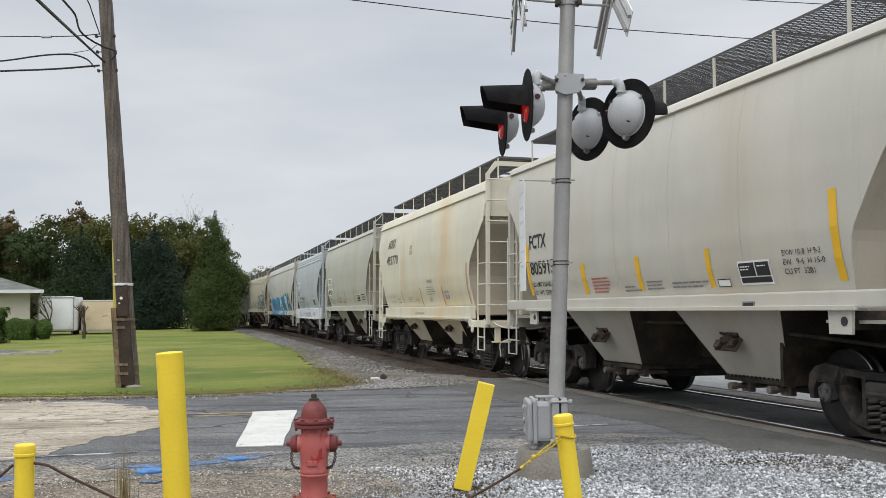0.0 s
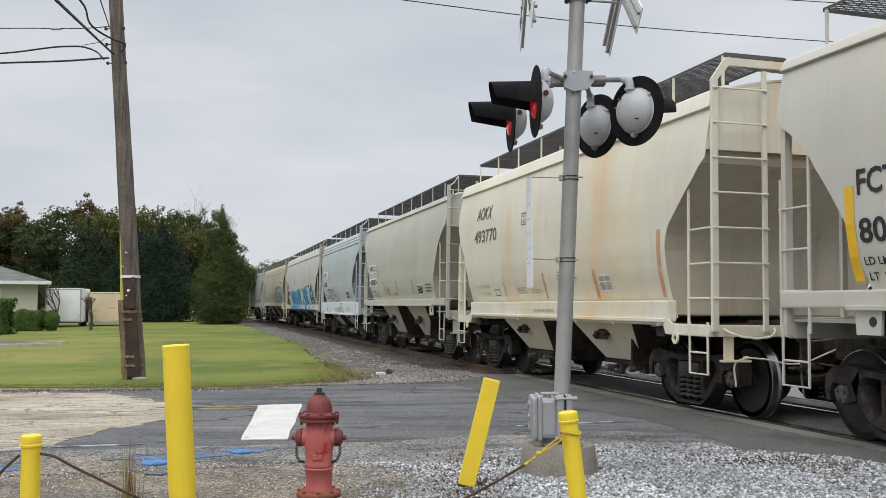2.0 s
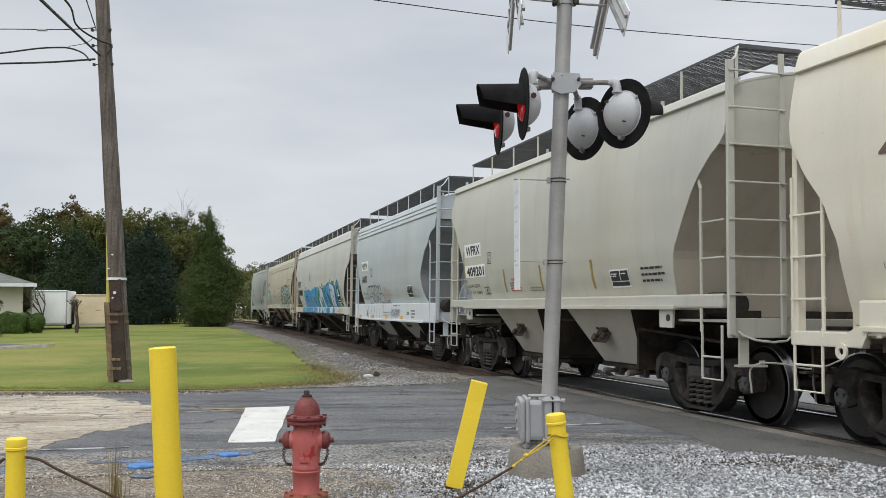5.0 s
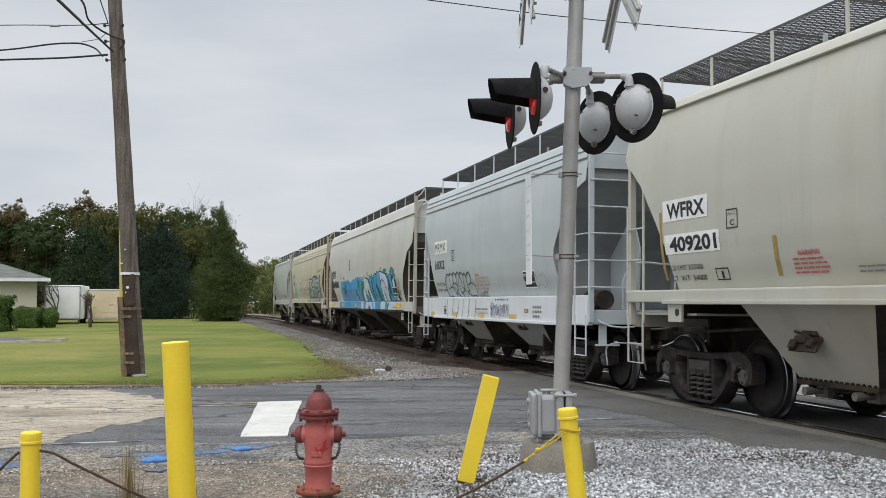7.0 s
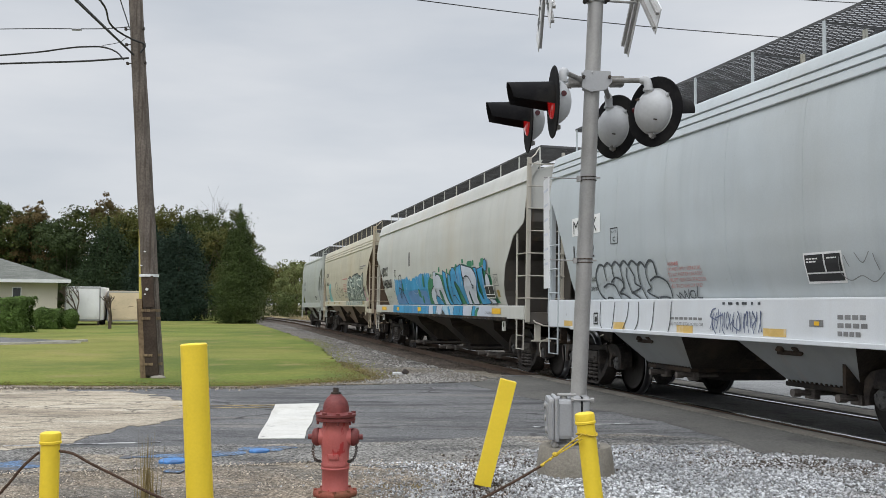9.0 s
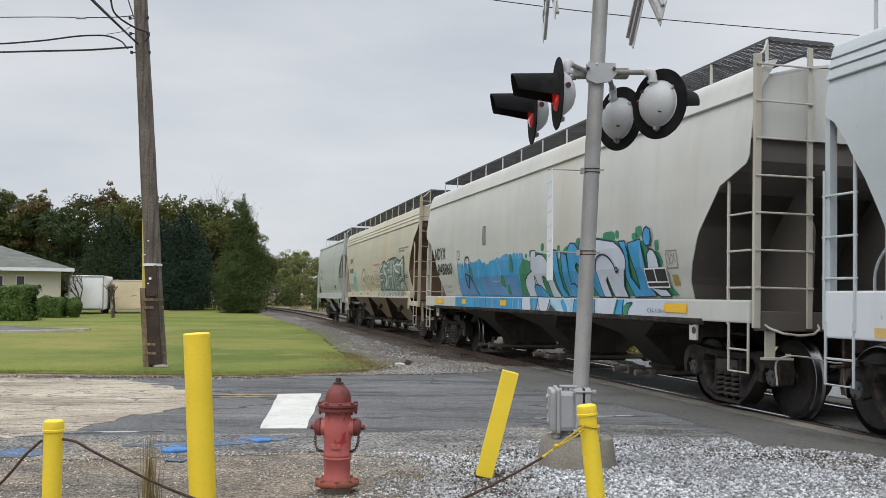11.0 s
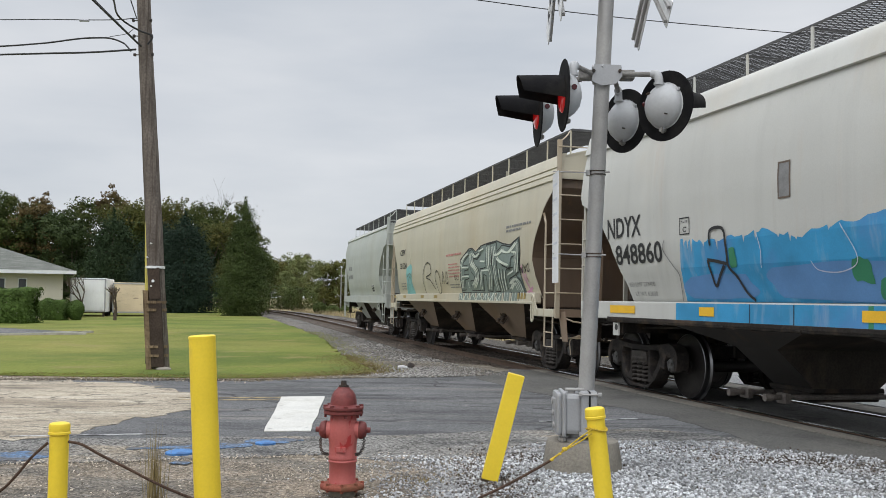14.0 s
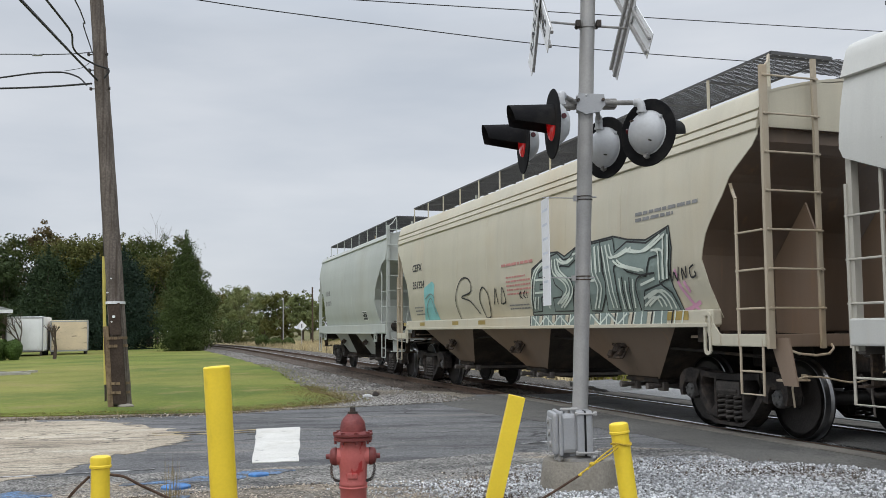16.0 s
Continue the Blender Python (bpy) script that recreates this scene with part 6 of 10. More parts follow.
# ================= things beside the crossing =================
def build_signal():
    sig = thing("crossing_signal", "silver railway crossing signal with four flashing lamps and crossbucks", "crossing signal", pose(0.888, 7.85, 0))
    lean = Vector((0.048, 0.0, 1.0))
    def on_mast(z):
        return Vector((lean.x * z, 0, z))
    bm = bmesh.new()
    lathe(bm, [(0.325, -0.02), (0.315, 0.06), (0.295, 0.20), (0.285, 0.225), (0.0, 0.225)], 28)
    smooth(part("footing", bm, M["concrete"], sig, "round weathered concrete footing"))
    bm = bmesh.new()
    lathe(bm, [(0.20, 0.222), (0.20, 0.245), (0.13, 0.27), (0.10, 0.32), (0.0, 0.32)], 24)
    for k in range(4):
        a = 0.7 + 1.57 * k
        rod(bm, (0.23 * math.cos(a), 0.23 * math.sin(a), 0.22), (0.23 * math.cos(a), 0.23 * math.sin(a), 0.30), 0.016, seg=8)
        rod(bm, (0.23 * math.cos(a), 0.23 * math.sin(a), 0.235), (0.23 * math.cos(a), 0.23 * math.sin(a), 0.262), 0.03, seg=6)
    part("base_casting", bm, M["galvanised"], sig)
    bm = bmesh.new()
    box(bm, -0.175, -0.02, -0.185, 0.15, 0.29, 0.61, bevel=0.035)
    box(bm, -0.185, -0.150, -0.205, 0.165, 0.275, 0.628, bevel=0.016)
    box(bm, -0.035, 0.028, -0.205, 0.165, 0.27, 0.635, bevel=0.014)
    rod(bm, (-0.05, -0.02, 0.24), (-0.05, -0.02, 0.30), 0.12, 0.10, seg=20)
    jb = part("junction_box", bm, M["aluminium"], sig, "cast aluminium junction box at the mast's foot")
    bm = bmesh.new()
    box(bm, -0.232, -0.183, -0.195, 0.155, 0.285, 0.618, bevel=0.024)
    box(bm, -0.240, -0.228, -0.13, 0.09, 0.33, 0.57, bevel=0.006)
    part("side_cover", bm, M["aluminium"], jb)
    bm = bmesh.new()
    box(bm, 0.0395, 0.095, -0.205, 0.165, 0.265, 0.635, bevel=0.016)
    part("end_cover", bm, M["aluminium"], jb)
    bm = bmesh.new()
    box(bm, 0.027, 0.0405, -0.20, 0.16, 0.27, 0.63)
    part("gasket", bm, M["rubber"], jb)
    for y, z in ((-0.21, 0.61), (-0.21, 0.295)):
        bm = bmesh.new()
        rod(bm, (-0.045, y, z), (0.125, y, z), 0.010, seg=8)
        rod(bm, (0.10, y, z), (0.128, y, z), 0.019, seg=6)
        rod(bm, (-0.052, y, z), (-0.032, y, z), 0.019, seg=6)
        part("clamp_bolt", bm, M["galvanised"], jb)
    for z in (0.36, 0.45, 0.54):
        bm = bmesh.new()
        rod(bm, (-0.252, -0.10 + 0.6 * (z - 0.36), z), (-0.238, -0.10 + 0.6 * (z - 0.36), z), 0.026, seg=10)
        part("cover_bolt", bm, M["galvanised"], jb)
    bm = bmesh.new()
    box(bm, -0.15, -0.0, -0.12, -0.04, 0.632, 0.65, bevel=0.008)
    rod(bm, (-0.10, -0.08, 0.61), (-0.10, -0.08, 0.64), 0.03, seg=10)
    part("hasp", bm, M["galvanised"], jb)
    bm = bmesh.new()
    rod(bm, on_mast(0.28), on_mast(4.75), 0.066, 0.064, seg=24)
    smooth(part("mast", bm, M["galvanised"], sig, "round aluminium signal mast"))
    # lamp bracket
    bm = bmesh.new()
    c = on_mast(3.23)
    plate(bm, [(c.x - 0.10, 3.16), (c.x - 0.02, 3.12), (c.x + 0.10, 3.14), (c.x + 0.15, 3.20), (c.x + 0.14, 3.29), (c.x - 0.08, 3.30)], 0.03, Matrix.Translation((0, -0.085, 0)))
    rod(bm, c + Vector((0, 0, -0.07)), c + Vector((0, 0, 0.07)), 0.085, seg=16)
    rod(bm, c + Vector((-0.09, -0.05, 0.05)), c + Vector((0.0, -0.09, 0.05)), 0.02, seg=8)
    part("lamp_bracket", bm, M["aluminium"], sig)
    for s in (-1, 1):
        bm = bmesh.new()
        x0 = c.x + (-0.20 if s < 0 else 0.14)
        box(bm, x0, x0 + 0.12, -0.06, 0.05, 3.185, 3.265, bevel=0.016)
        part("bracket_knuckle", bm, M["old_casting"], sig, "dull cast arm clamp beside the mast")
        bm = bmesh.new()
        rod(bm, (c.x + (-0.085 if s < 0 else 0.128), -0.098, 3.24), (c.x + (-0.085 if s < 0 else 0.128), -0.122, 3.24), 0.014, seg=8)
        part("bracket_bolt", bm, M["iron"], sig, "dark bolt head")
    for dx, dy, lamp_z, face in ((-0.215, -0.49, 2.95, 184.0), (-0.36, 0.27, 2.955, 184.0), (0.622, -0.25, 2.922, 38.0), (0.425, 0.53, 2.947, 35.0)):
        centre = Vector((dx, dy, lamp_z))
        m = Matrix.Translation(centre) @ Matrix.Rotation(radians(face), 4, "Z")
        m2 = m @ Matrix.Rotation(radians(90), 4, "Y")      # turned bodies: z runs along the lamp's facing
        bm = bmesh.new()
        lathe(bm, [(0.160, -0.006), (0.278, -0.006), (0.284, 0.0), (0.278, 0.006), (0.160, 0.006)], 40, m2)
        lamp = part("lamp", bm, M["black_metal"], sig, "round flashing lamp with black backing disc")
        bm = bmesh.new()
        lathe(bm, [(0.0, -0.138), (0.04, -0.137), (0.09, -0.124), (0.135, -0.092), (0.165, -0.055), (0.176, -0.030), (0.178, -0.010), (0.188, -0.008), (0.165, 0.004)], 36, m2)
        # lugs round the rim, where the door is hinged and latched
        for turn in (52, 180, 308):
            a = radians(turn)
            box(bm, -0.034, -0.008, math.sin(a) * 0.182 - 0.016, math.sin(a) * 0.182 + 0.016, math.cos(a) * 0.182 - 0.014, math.cos(a) * 0.182 + 0.014, m, bevel=0.005)
        rod(bm, m @ Vector((-0.055, 0, 0.16)), m @ Vector((-0.085, 0, 0.05)), 0.045, 0.012, seg=10)
        housing = smooth(part("housing", bm, M["lamp_grey"], lamp, "silver domed lamp housing"))
        bm = bmesh.new()
        rod(bm, m @ Vector((-0.03, 0, -0.165)), m @ Vector((-0.03, 0, -0.222)), 0.012, seg=8)
        rod(bm, m @ Vector((-0.055, 0, -0.198)), m @ Vector((-0.005, 0, -0.198)), 0.019, seg=6)
        part("latch_screw", bm, M["old_casting"], housing)
        bm = bmesh.new()
        rod(bm, m @ Vector((-0.050, 0.140, 0.03)), m @ Vector((-0.056, 0.176, 0.032)), 0.022, seg=14)
        part("side_window", bm, M["dark_lens"], housing, "small dark red sighting window")
        for dy2, dz2 in ((0.07, 0.10), (0.085, 0.095), (-0.10, -0.09)):
            bm = bmesh.new()
            rod(bm, m @ Vector((-0.095, dy2, dz2)), m @ Vector((-0.128, dy2, dz2)), 0.006, seg=6)
            part("stud", bm, M["iron"], housing)
        bm = bmesh.new()
        lathe(bm, [(0.135, 0.006), (0.128, 0.018), (0.09, 0.030), (0.0, 0.036)], 32, m2)
        smooth(part("lens", bm, M["red_lens"] if face > 90 else M["dark_lens"], lamp, "red glass lens"))
        # hood: a tube cut back below
        bm, rows = bmesh.new(), []
        for k in range(25):
            a = radians(-106 + 212 * k / 24)
            reach = 0.365 - 0.030 * (1 - math.cos(a))
            rows.append([bm.verts.new(m @ Vector((x, r * math.sin(a * f), r * math.cos(a * f) + rise))) for x, r, f, rise in ((0.008, 0.160, 1.0, 0.0), (reach, 0.140, 0.86, 0.010), (reach, 0.136, 0.86, 0.010), (0.008, 0.156, 1.0, 0.0))])
        for a, b in zip(rows, rows[1:]):
            for j in range(4):
                bm.faces.new((a[j], b[j], b[(j + 1) % 4], a[(j + 1) % 4]))
        bm.faces.new(rows[0]), bm.faces.new(rows[-1][::-1])
        bmesh.ops.recalc_face_normals(bm, faces=bm.faces)
        smooth(part("hood", bm, M["black_metal"], lamp, "long black lamp hood"))
        bm = bmesh.new()
        top = m @ Vector((-0.075, 0, 0.16))
        elbow = m @ Vector((-0.075, 0, 0.245))
        side = c + Vector((0.10 if dx > 0 else -0.08, -0.03 if dy < 0 else 0.04, 0.0))
        toward = (side - elbow).normalized()
        pipe(bm, [elbow + toward * 0.03, side], 0.021, 12)
        arm = smooth(part("lamp_arm", bm, M["old_casting"], lamp))
        bm = bmesh.new()
        pipe(bm, curve_3d([top, m @ Vector((-0.075, 0, 0.20)), elbow + toward * 0.02, elbow + toward * 0.06], 5), 0.034, 12)
        rod(bm, top, top.lerp(elbow, 0.22), 0.042, seg=14)
        smooth(part("elbow", bm, M["lamp_grey"], arm, "cast elbow over the lamp"))
    # crossbucks
    for face, cx, cy, cz in ((181.5, -0.245, -0.12, 4.055), (6.5, 0.565, 0.06, 4.055)):
        m = Matrix.Translation((cx, cy, cz)) @ Matrix.Rotation(radians(face - 90), 4, "Z") @ Matrix.Rotation(radians(180), 4, "Z")
        buck = None
        for k, tilt in enumerate((45, -45)):
            mm = m @ Matrix.Translation((0, -0.02 * (1 if k else 0) + 0.0, 0)) @ Matrix.Rotation(radians(tilt), 4, "Y")
            bm = bmesh.new()
            box(bm, -0.61, 0.61, -0.004, 0.004, -0.1145, 0.1145, mm)
            ob = part("crossbuck" if not buck else "board", bm, M["sign_white"], buck or sig, "white crossbuck board with black lettering")
            buck = buck or ob
            bm = letters("RAILROAD" if k else "CROSSING", 0.135, 0.004)
            xs = [v.co.x for v in bm.verts]
            for v in bm.verts:
                v.co = mm @ Vector((v.co.x - (min(xs) + max(xs)) / 2, -0.0065, v.co.y - 0.068))
            part("lettering", bm, M["ink_black"], buck, "black lettering")
            bm = bmesh.new()
            box(bm, -0.60, 0.60, 0.005, 0.03, -0.075, -0.05, mm)
            box(bm, -0.60, 0.60, 0.005, 0.03, 0.05, 0.075, mm)
            part("stiffener", bm, M["galvanised"], buck)
    for z in (3.92, 4.21):
        bm = bmesh.new()
        p = on_mast(z)
        rod(bm, p + Vector((0, 0, -0.025)), p + Vector((0, 0, 0.025)), 0.074, seg=18)
        rod(bm, p, p + Vector((-0.36, -0.11, 0.0)), 0.011, seg=8)
        rod(bm, p, p + Vector((0.36, 0.08, 0.0)), 0.011, seg=8)
        clamp = part("band_clamp", bm, M["galvanised"], sig)
        for s in (-1, 1):
            bm = bmesh.new()
            rod(bm, p + Vector((s * 0.085, -0.05, 0)), p + Vector((s * 0.085, 0.05, 0)), 0.02, seg=8)
            box(bm, p.x + s * 0.09 - 0.02, p.x + s * 0.09 + 0.02, -0.075, -0.03, z - 0.03, z + 0.03, bevel=0.006)
            part("clamp_bolt", bm, M["iron"], clamp)
    # edge-on notice plate on two brackets
    bm = bmesh.new()
    mm = Matrix.Translation((-0.235, -0.08, 1.95)) @ Matrix.Rotation(radians(3.5), 4, "Z")
    box(bm, -0.003, 0.003, -0.15, 0.15, -0.45, 0.45, mm)
    notice = part("notice_plate", bm, M["sign_white"], sig, "white upright notice plate with unreadable blue writing")
    bm = bmesh.new()
    for k in range(6):
        box(bm, -0.0040, -0.0034, -0.11 + 0.02 * (k % 2), 0.10, 0.34 - 0.12 * k, 0.36 - 0.12 * k, mm)
    part("writing", bm, M["faint_blue"], notice)
    for z in (2.41, 1.73):
        bm = bmesh.new()
        p = on_mast(z)
        rod(bm, p + Vector((-0.06, -0.02, 0)), Vector((-0.25, -0.02, z + 0.01)), 0.005, seg=6)
        rod(bm, p + Vector((0.05, -0.08, 0)), p + Vector((0.09, -0.08, 0)), 0.007, seg=6)
        box(bm, p.x - 0.095, p.x - 0.065, -0.04, 0.01, z - 0.022, z + 0.022)
        bracket = part("notice_bracket", bm, M["galvanised"], sig)
        for dz in (-0.014, 0.014):
            bm = bmesh.new()
            rod(bm, p + Vector((0, 0, dz - 0.004)), p + Vector((0, 0, dz + 0.004)), 0.071, seg=18)
            part("steel_band", bm, M["iron"], bracket, "dark steel band round the mast")


def build_bollard(base, top, r, capped, label):
    post = thing("bollard", label, "bollard", Matrix.Translation(base), "yellow posts along the verge")
    d = Vector(top) - Vector(base)
    m = d.to_track_quat("Z", "Y").to_matrix().to_4x4()
    h = d.length
    bm = bmesh.new()
    if capped:
        lathe(bm, [(r, -0.02), (r, h - 0.045), (0, h - 0.045)], 28, m)
        smooth(part("post", bm, M["yellow"], post))
        bm = bmesh.new()
        lathe(bm, [(r + 0.002, h - 0.058), (r + 0.007, h - 0.056), (r + 0.007, h - 0.046), (r + 0.004, h - 0.043), (r + 0.005, h - 0.016), (r + 0.002, h - 0.006), (r * 0.85, h - 0.001), (0, h + 0.003)], 28, m)
        smooth(part("cap", bm, M["yellow"], post, "domed yellow cap"))
    else:
        lathe(bm, [(r, -0.02), (r, h - 0.022), (0, h - 0.022)], 32, m)
        smooth(part("post", bm, M["yellow"], post))
        bm = bmesh.new()
        lathe(bm, [(r + 0.0015, h - 0.022), (r + 0.0015, h - 0.008), (r - 0.008, h), (0, h + 0.004)], 32, m)
        smooth(part("cap", bm, M["yellow"], post, "flat yellow cap"))


def build_plank_post():
    """A flat yellow board stuck in the gravel at a slant."""
    a, b = Vector((0.105, 7.18, -0.04)), Vector((0.315, 7.15, 0.80))
    m = Matrix.Translation(a) @ Matrix.Rotation(math.atan2(b.x - a.x, b.z - a.z), 4, "Y")
    h = (b - a).length
    bm = bmesh.new()
    box(bm, -0.062, 0.062, -0.045, 0.045, 0.06, h, m, bevel=0.006)
    post = solid("leaning_post", bm, M["yellow"], "square yellow post leaning over in the gravel", "post")
    bm = bmesh.new()
    box(bm, -0.06, 0.06, -0.043, 0.043, 0.0, 0.062, m)
    part("bare_foot", bm, M["dark_board"], post, "dark bare wooden foot")


def build_hydrant():
    h = thing("fire_hydrant", "faded red cast-iron fire hydrant with a darker bonnet", "fire hydrant", pose(-0.91, 6.65, 0.018, 0, 0, 0))
    bm = bmesh.new()
    lathe(bm, [(0.0, -0.20), (0.094, -0.20), (0.096, -0.02), (0.092, 0.03), (0.0, 0.03)], 32)
    smooth(part("standpipe", bm, M["concrete"], h, "dull grey-brown standpipe in the ground"), 50)
    bm = bmesh.new()
    lathe(bm, [(0.098, 0.045), (0.094, 0.06), (0.091, 0.10), (0.092, 0.20), (0.098, 0.205), (0.100, 0.215), (0.094, 0.222), (0.097, 0.23), (0.100, 0.24),
               (0.094, 0.25), (0.095, 0.33), (0.100, 0.36), (0.103, 0.40), (0.102, 0.45), (0.093, 0.49), (0.089, 0.54), (0.0, 0.54)], 36)
    smooth(part("barrel", bm, M["hydrant_red"], h), 50)
    bm = bmesh.new()
    lathe(bm, [(0.0, 0.024), (0.146, 0.024), (0.153, 0.030), (0.153, 0.050), (0.145, 0.058), (0.112, 0.066), (0.0, 0.066)], 36)
    smooth(part("base_flange", bm, M["hydrant_rust"], h, "rusty base flange"), 50)
    bm = bmesh.new()
    lathe(bm, [(0.0, 0.535), (0.13, 0.535), (0.137, 0.54), (0.137, 0.558), (0.128, 0.562), (0.128, 0.566), (0.14, 0.57), (0.14, 0.585), (0.112, 0.592), (0.092, 0.60), (0.090, 0.63), (0.082, 0.665), (0.064, 0.695), (0.043, 0.712), (0.04, 0.72), (0.0, 0.72)], 36)
    smooth(part("bonnet", bm, M["hydrant_dark"], h, "dark red domed bonnet"), 50)
    bm = bmesh.new()
    rod(bm, (0, 0, 0.715), (0, 0, 0.735), 0.036, seg=12)
    rod(bm, (0, 0, 0.73), (0, 0, 0.765), 0.022, 0.019, seg=5)
    part("operating_nut", bm, M["iron"], h, "dark iron pentagon nut")
    for k in range(8):
        bm = bmesh.new()
        a = 2 * math.pi * k / 8 + 0.25
        rod(bm, (0.124 * math.cos(a), 0.124 * math.sin(a), 0.515), (0.124 * math.cos(a), 0.124 * math.sin(a), 0.598), 0.010, seg=6)
        rod(bm, (0.124 * math.cos(a), 0.124 * math.sin(a), 0.586), (0.124 * math.cos(a), 0.124 * math.sin(a), 0.600), 0.017, seg=6)
        part("flange_bolt", bm, M["hydrant_dark"], h)
    for k in range(8):
        bm = bmesh.new()
        a = 2 * math.pi * k / 8 + 0.1
        rod(bm, (0.137 * math.cos(a), 0.137 * math.sin(a), 0.015), (0.137 * math.cos(a), 0.137 * math.sin(a), 0.072), 0.013, seg=6)
        part("base_bolt", bm, M["hydrant_rust"], h)
    for s in (-1, 1):
        m = Matrix.Translation((0, 0, 0.425)) @ Matrix.Rotation(radians(90 * s), 4, "Y")
        bm = bmesh.new()
        lathe(bm, [(0.066, 0.06), (0.060, 0.10), (0.058, 0.118), (0.0, 0.118)], 24, m)
        smooth(part("nozzle", bm, M["hydrant_red"], h))
        bm = bmesh.new()
        lathe(bm, [(0.060, 0.112), (0.063, 0.116), (0.063, 0.132), (0.056, 0.152), (0.04, 0.162), (0.020, 0.164), (0.018, 0.19), (0.0, 0.19)], 24, m)
        cap = smooth(part("nozzle_cap", bm, M["hydrant_dark"], h, "dark red nozzle cap"))
        # chain of links
        pts = curve_3d([(s * 0.150, -0.03, 0.375), (s * 0.148, -0.05, 0.32), (s * 0.125, -0.07, 0.275), (s * 0.093, -0.05, 0.262)], 5)
        for i in range(len(pts) - 1):
            p, q = pts[i], pts[i + 1]
            bm = bmesh.new()
            d = (q - p).normalized()
            u = d.cross(Vector((0, 1, 0)) if i % 2 else Vector((1, 0, 0.3))).normalized()
            c, a = (p + q) / 2, (q - p).length * 0.68
            ring = [c + d * a * math.cos(t) + u * 0.009 * math.sin(t) for t in (2 * math.pi * j / 10 for j in range(11))]
            pipe(bm, ring, 0.0032, 5)
            part("chain_link", bm, M["iron"], cap)
    m = Matrix.Translation((0.0, -0.092, 0.30))
    bm = bmesh.new()
    box(bm, -0.035, 0.035, -0.012, 0.01, -0.018, 0.018, m, bevel=0.006)
    part("maker_plate", bm, M["hydrant_red"], h)


def build_ropes():
    def hang(name, pts, r, mat, label, n=8):
        bm = bmesh.new()
        pipe(bm, curve_3d(pts, n), r, 7)
        return smooth(solid(name, bm, mat, label, "rope"))
    hang("rope", [(-1.945, 4.54, 0.658), (-1.875, 4.52, 0.650), (-1.80, 4.52, 0.611), (-1.66, 4.53, 0.541), (-1.49, 4.54, 0.457), (-1.31, 4.57, 0.38), (-0.7, 4.72, 0.22), (-0.25, 4.82, 0.26), (0.08, 4.88, 0.385), (0.25, 4.92, 0.465), (0.385, 4.94, 0.54)],
         0.0068, M["rope_brown"], "weathered brown rope sagging between yellow posts")
    hang("rope", [(-2.04, 4.53, 0.654), (-2.10, 4.50, 0.592), (-2.165, 4.49, 0.509), (-2.22, 4.48, 0.447), (-2.5, 4.40, 0.33), (-2.9, 4.3, 0.27), (-3.6, 4.1, 0.30)], 0.0068, M["rope_brown"], "weathered brown rope tied to a yellow post")
    yl = thing("yellow_cord", "yellow cord knotted round a post", "cord")
    for dz, dx in ((0.008, 0.0), (-0.014, -0.004)):
        bm = bmesh.new()
        pipe(bm, curve_3d([(0.595 + dx, 4.905, 0.70 + dz), (0.53, 4.92, 0.652 + dz * 0.9), (0.46, 4.93, 0.60 + dz * 0.25), (0.39, 4.94, 0.545 - dz * 0.2)]), 0.0045, 6)
        part("strand", bm, M["rope_yellow"], yl)
    bm = bmesh.new()
    pts = [(0.622 + 0.053 * math.cos(a), 4.97 + 0.053 * math.sin(a), 0.70 + 0.006 * math.sin(2 * a)) for a in (2 * math.pi * k / 24 for k in range(25))]
    pipe(bm, pts, 0.005, 6)
    part("loop", bm, M["rope_yellow"], yl)
    for x, z, r in ((0.455, 0.60, 0.013), (0.39, 0.545, 0.009), (0.43, 0.575, 0.008)):
        bm = bmesh.new()
        bmesh.ops.create_icosphere(bm, subdivisions=2, radius=r, matrix=Matrix.Translation((x, 4.93, z)) @ Matrix.Diagonal((1.2, 1, 0.9, 1)))
        part("knot", bm, M["rope_yellow"], yl)


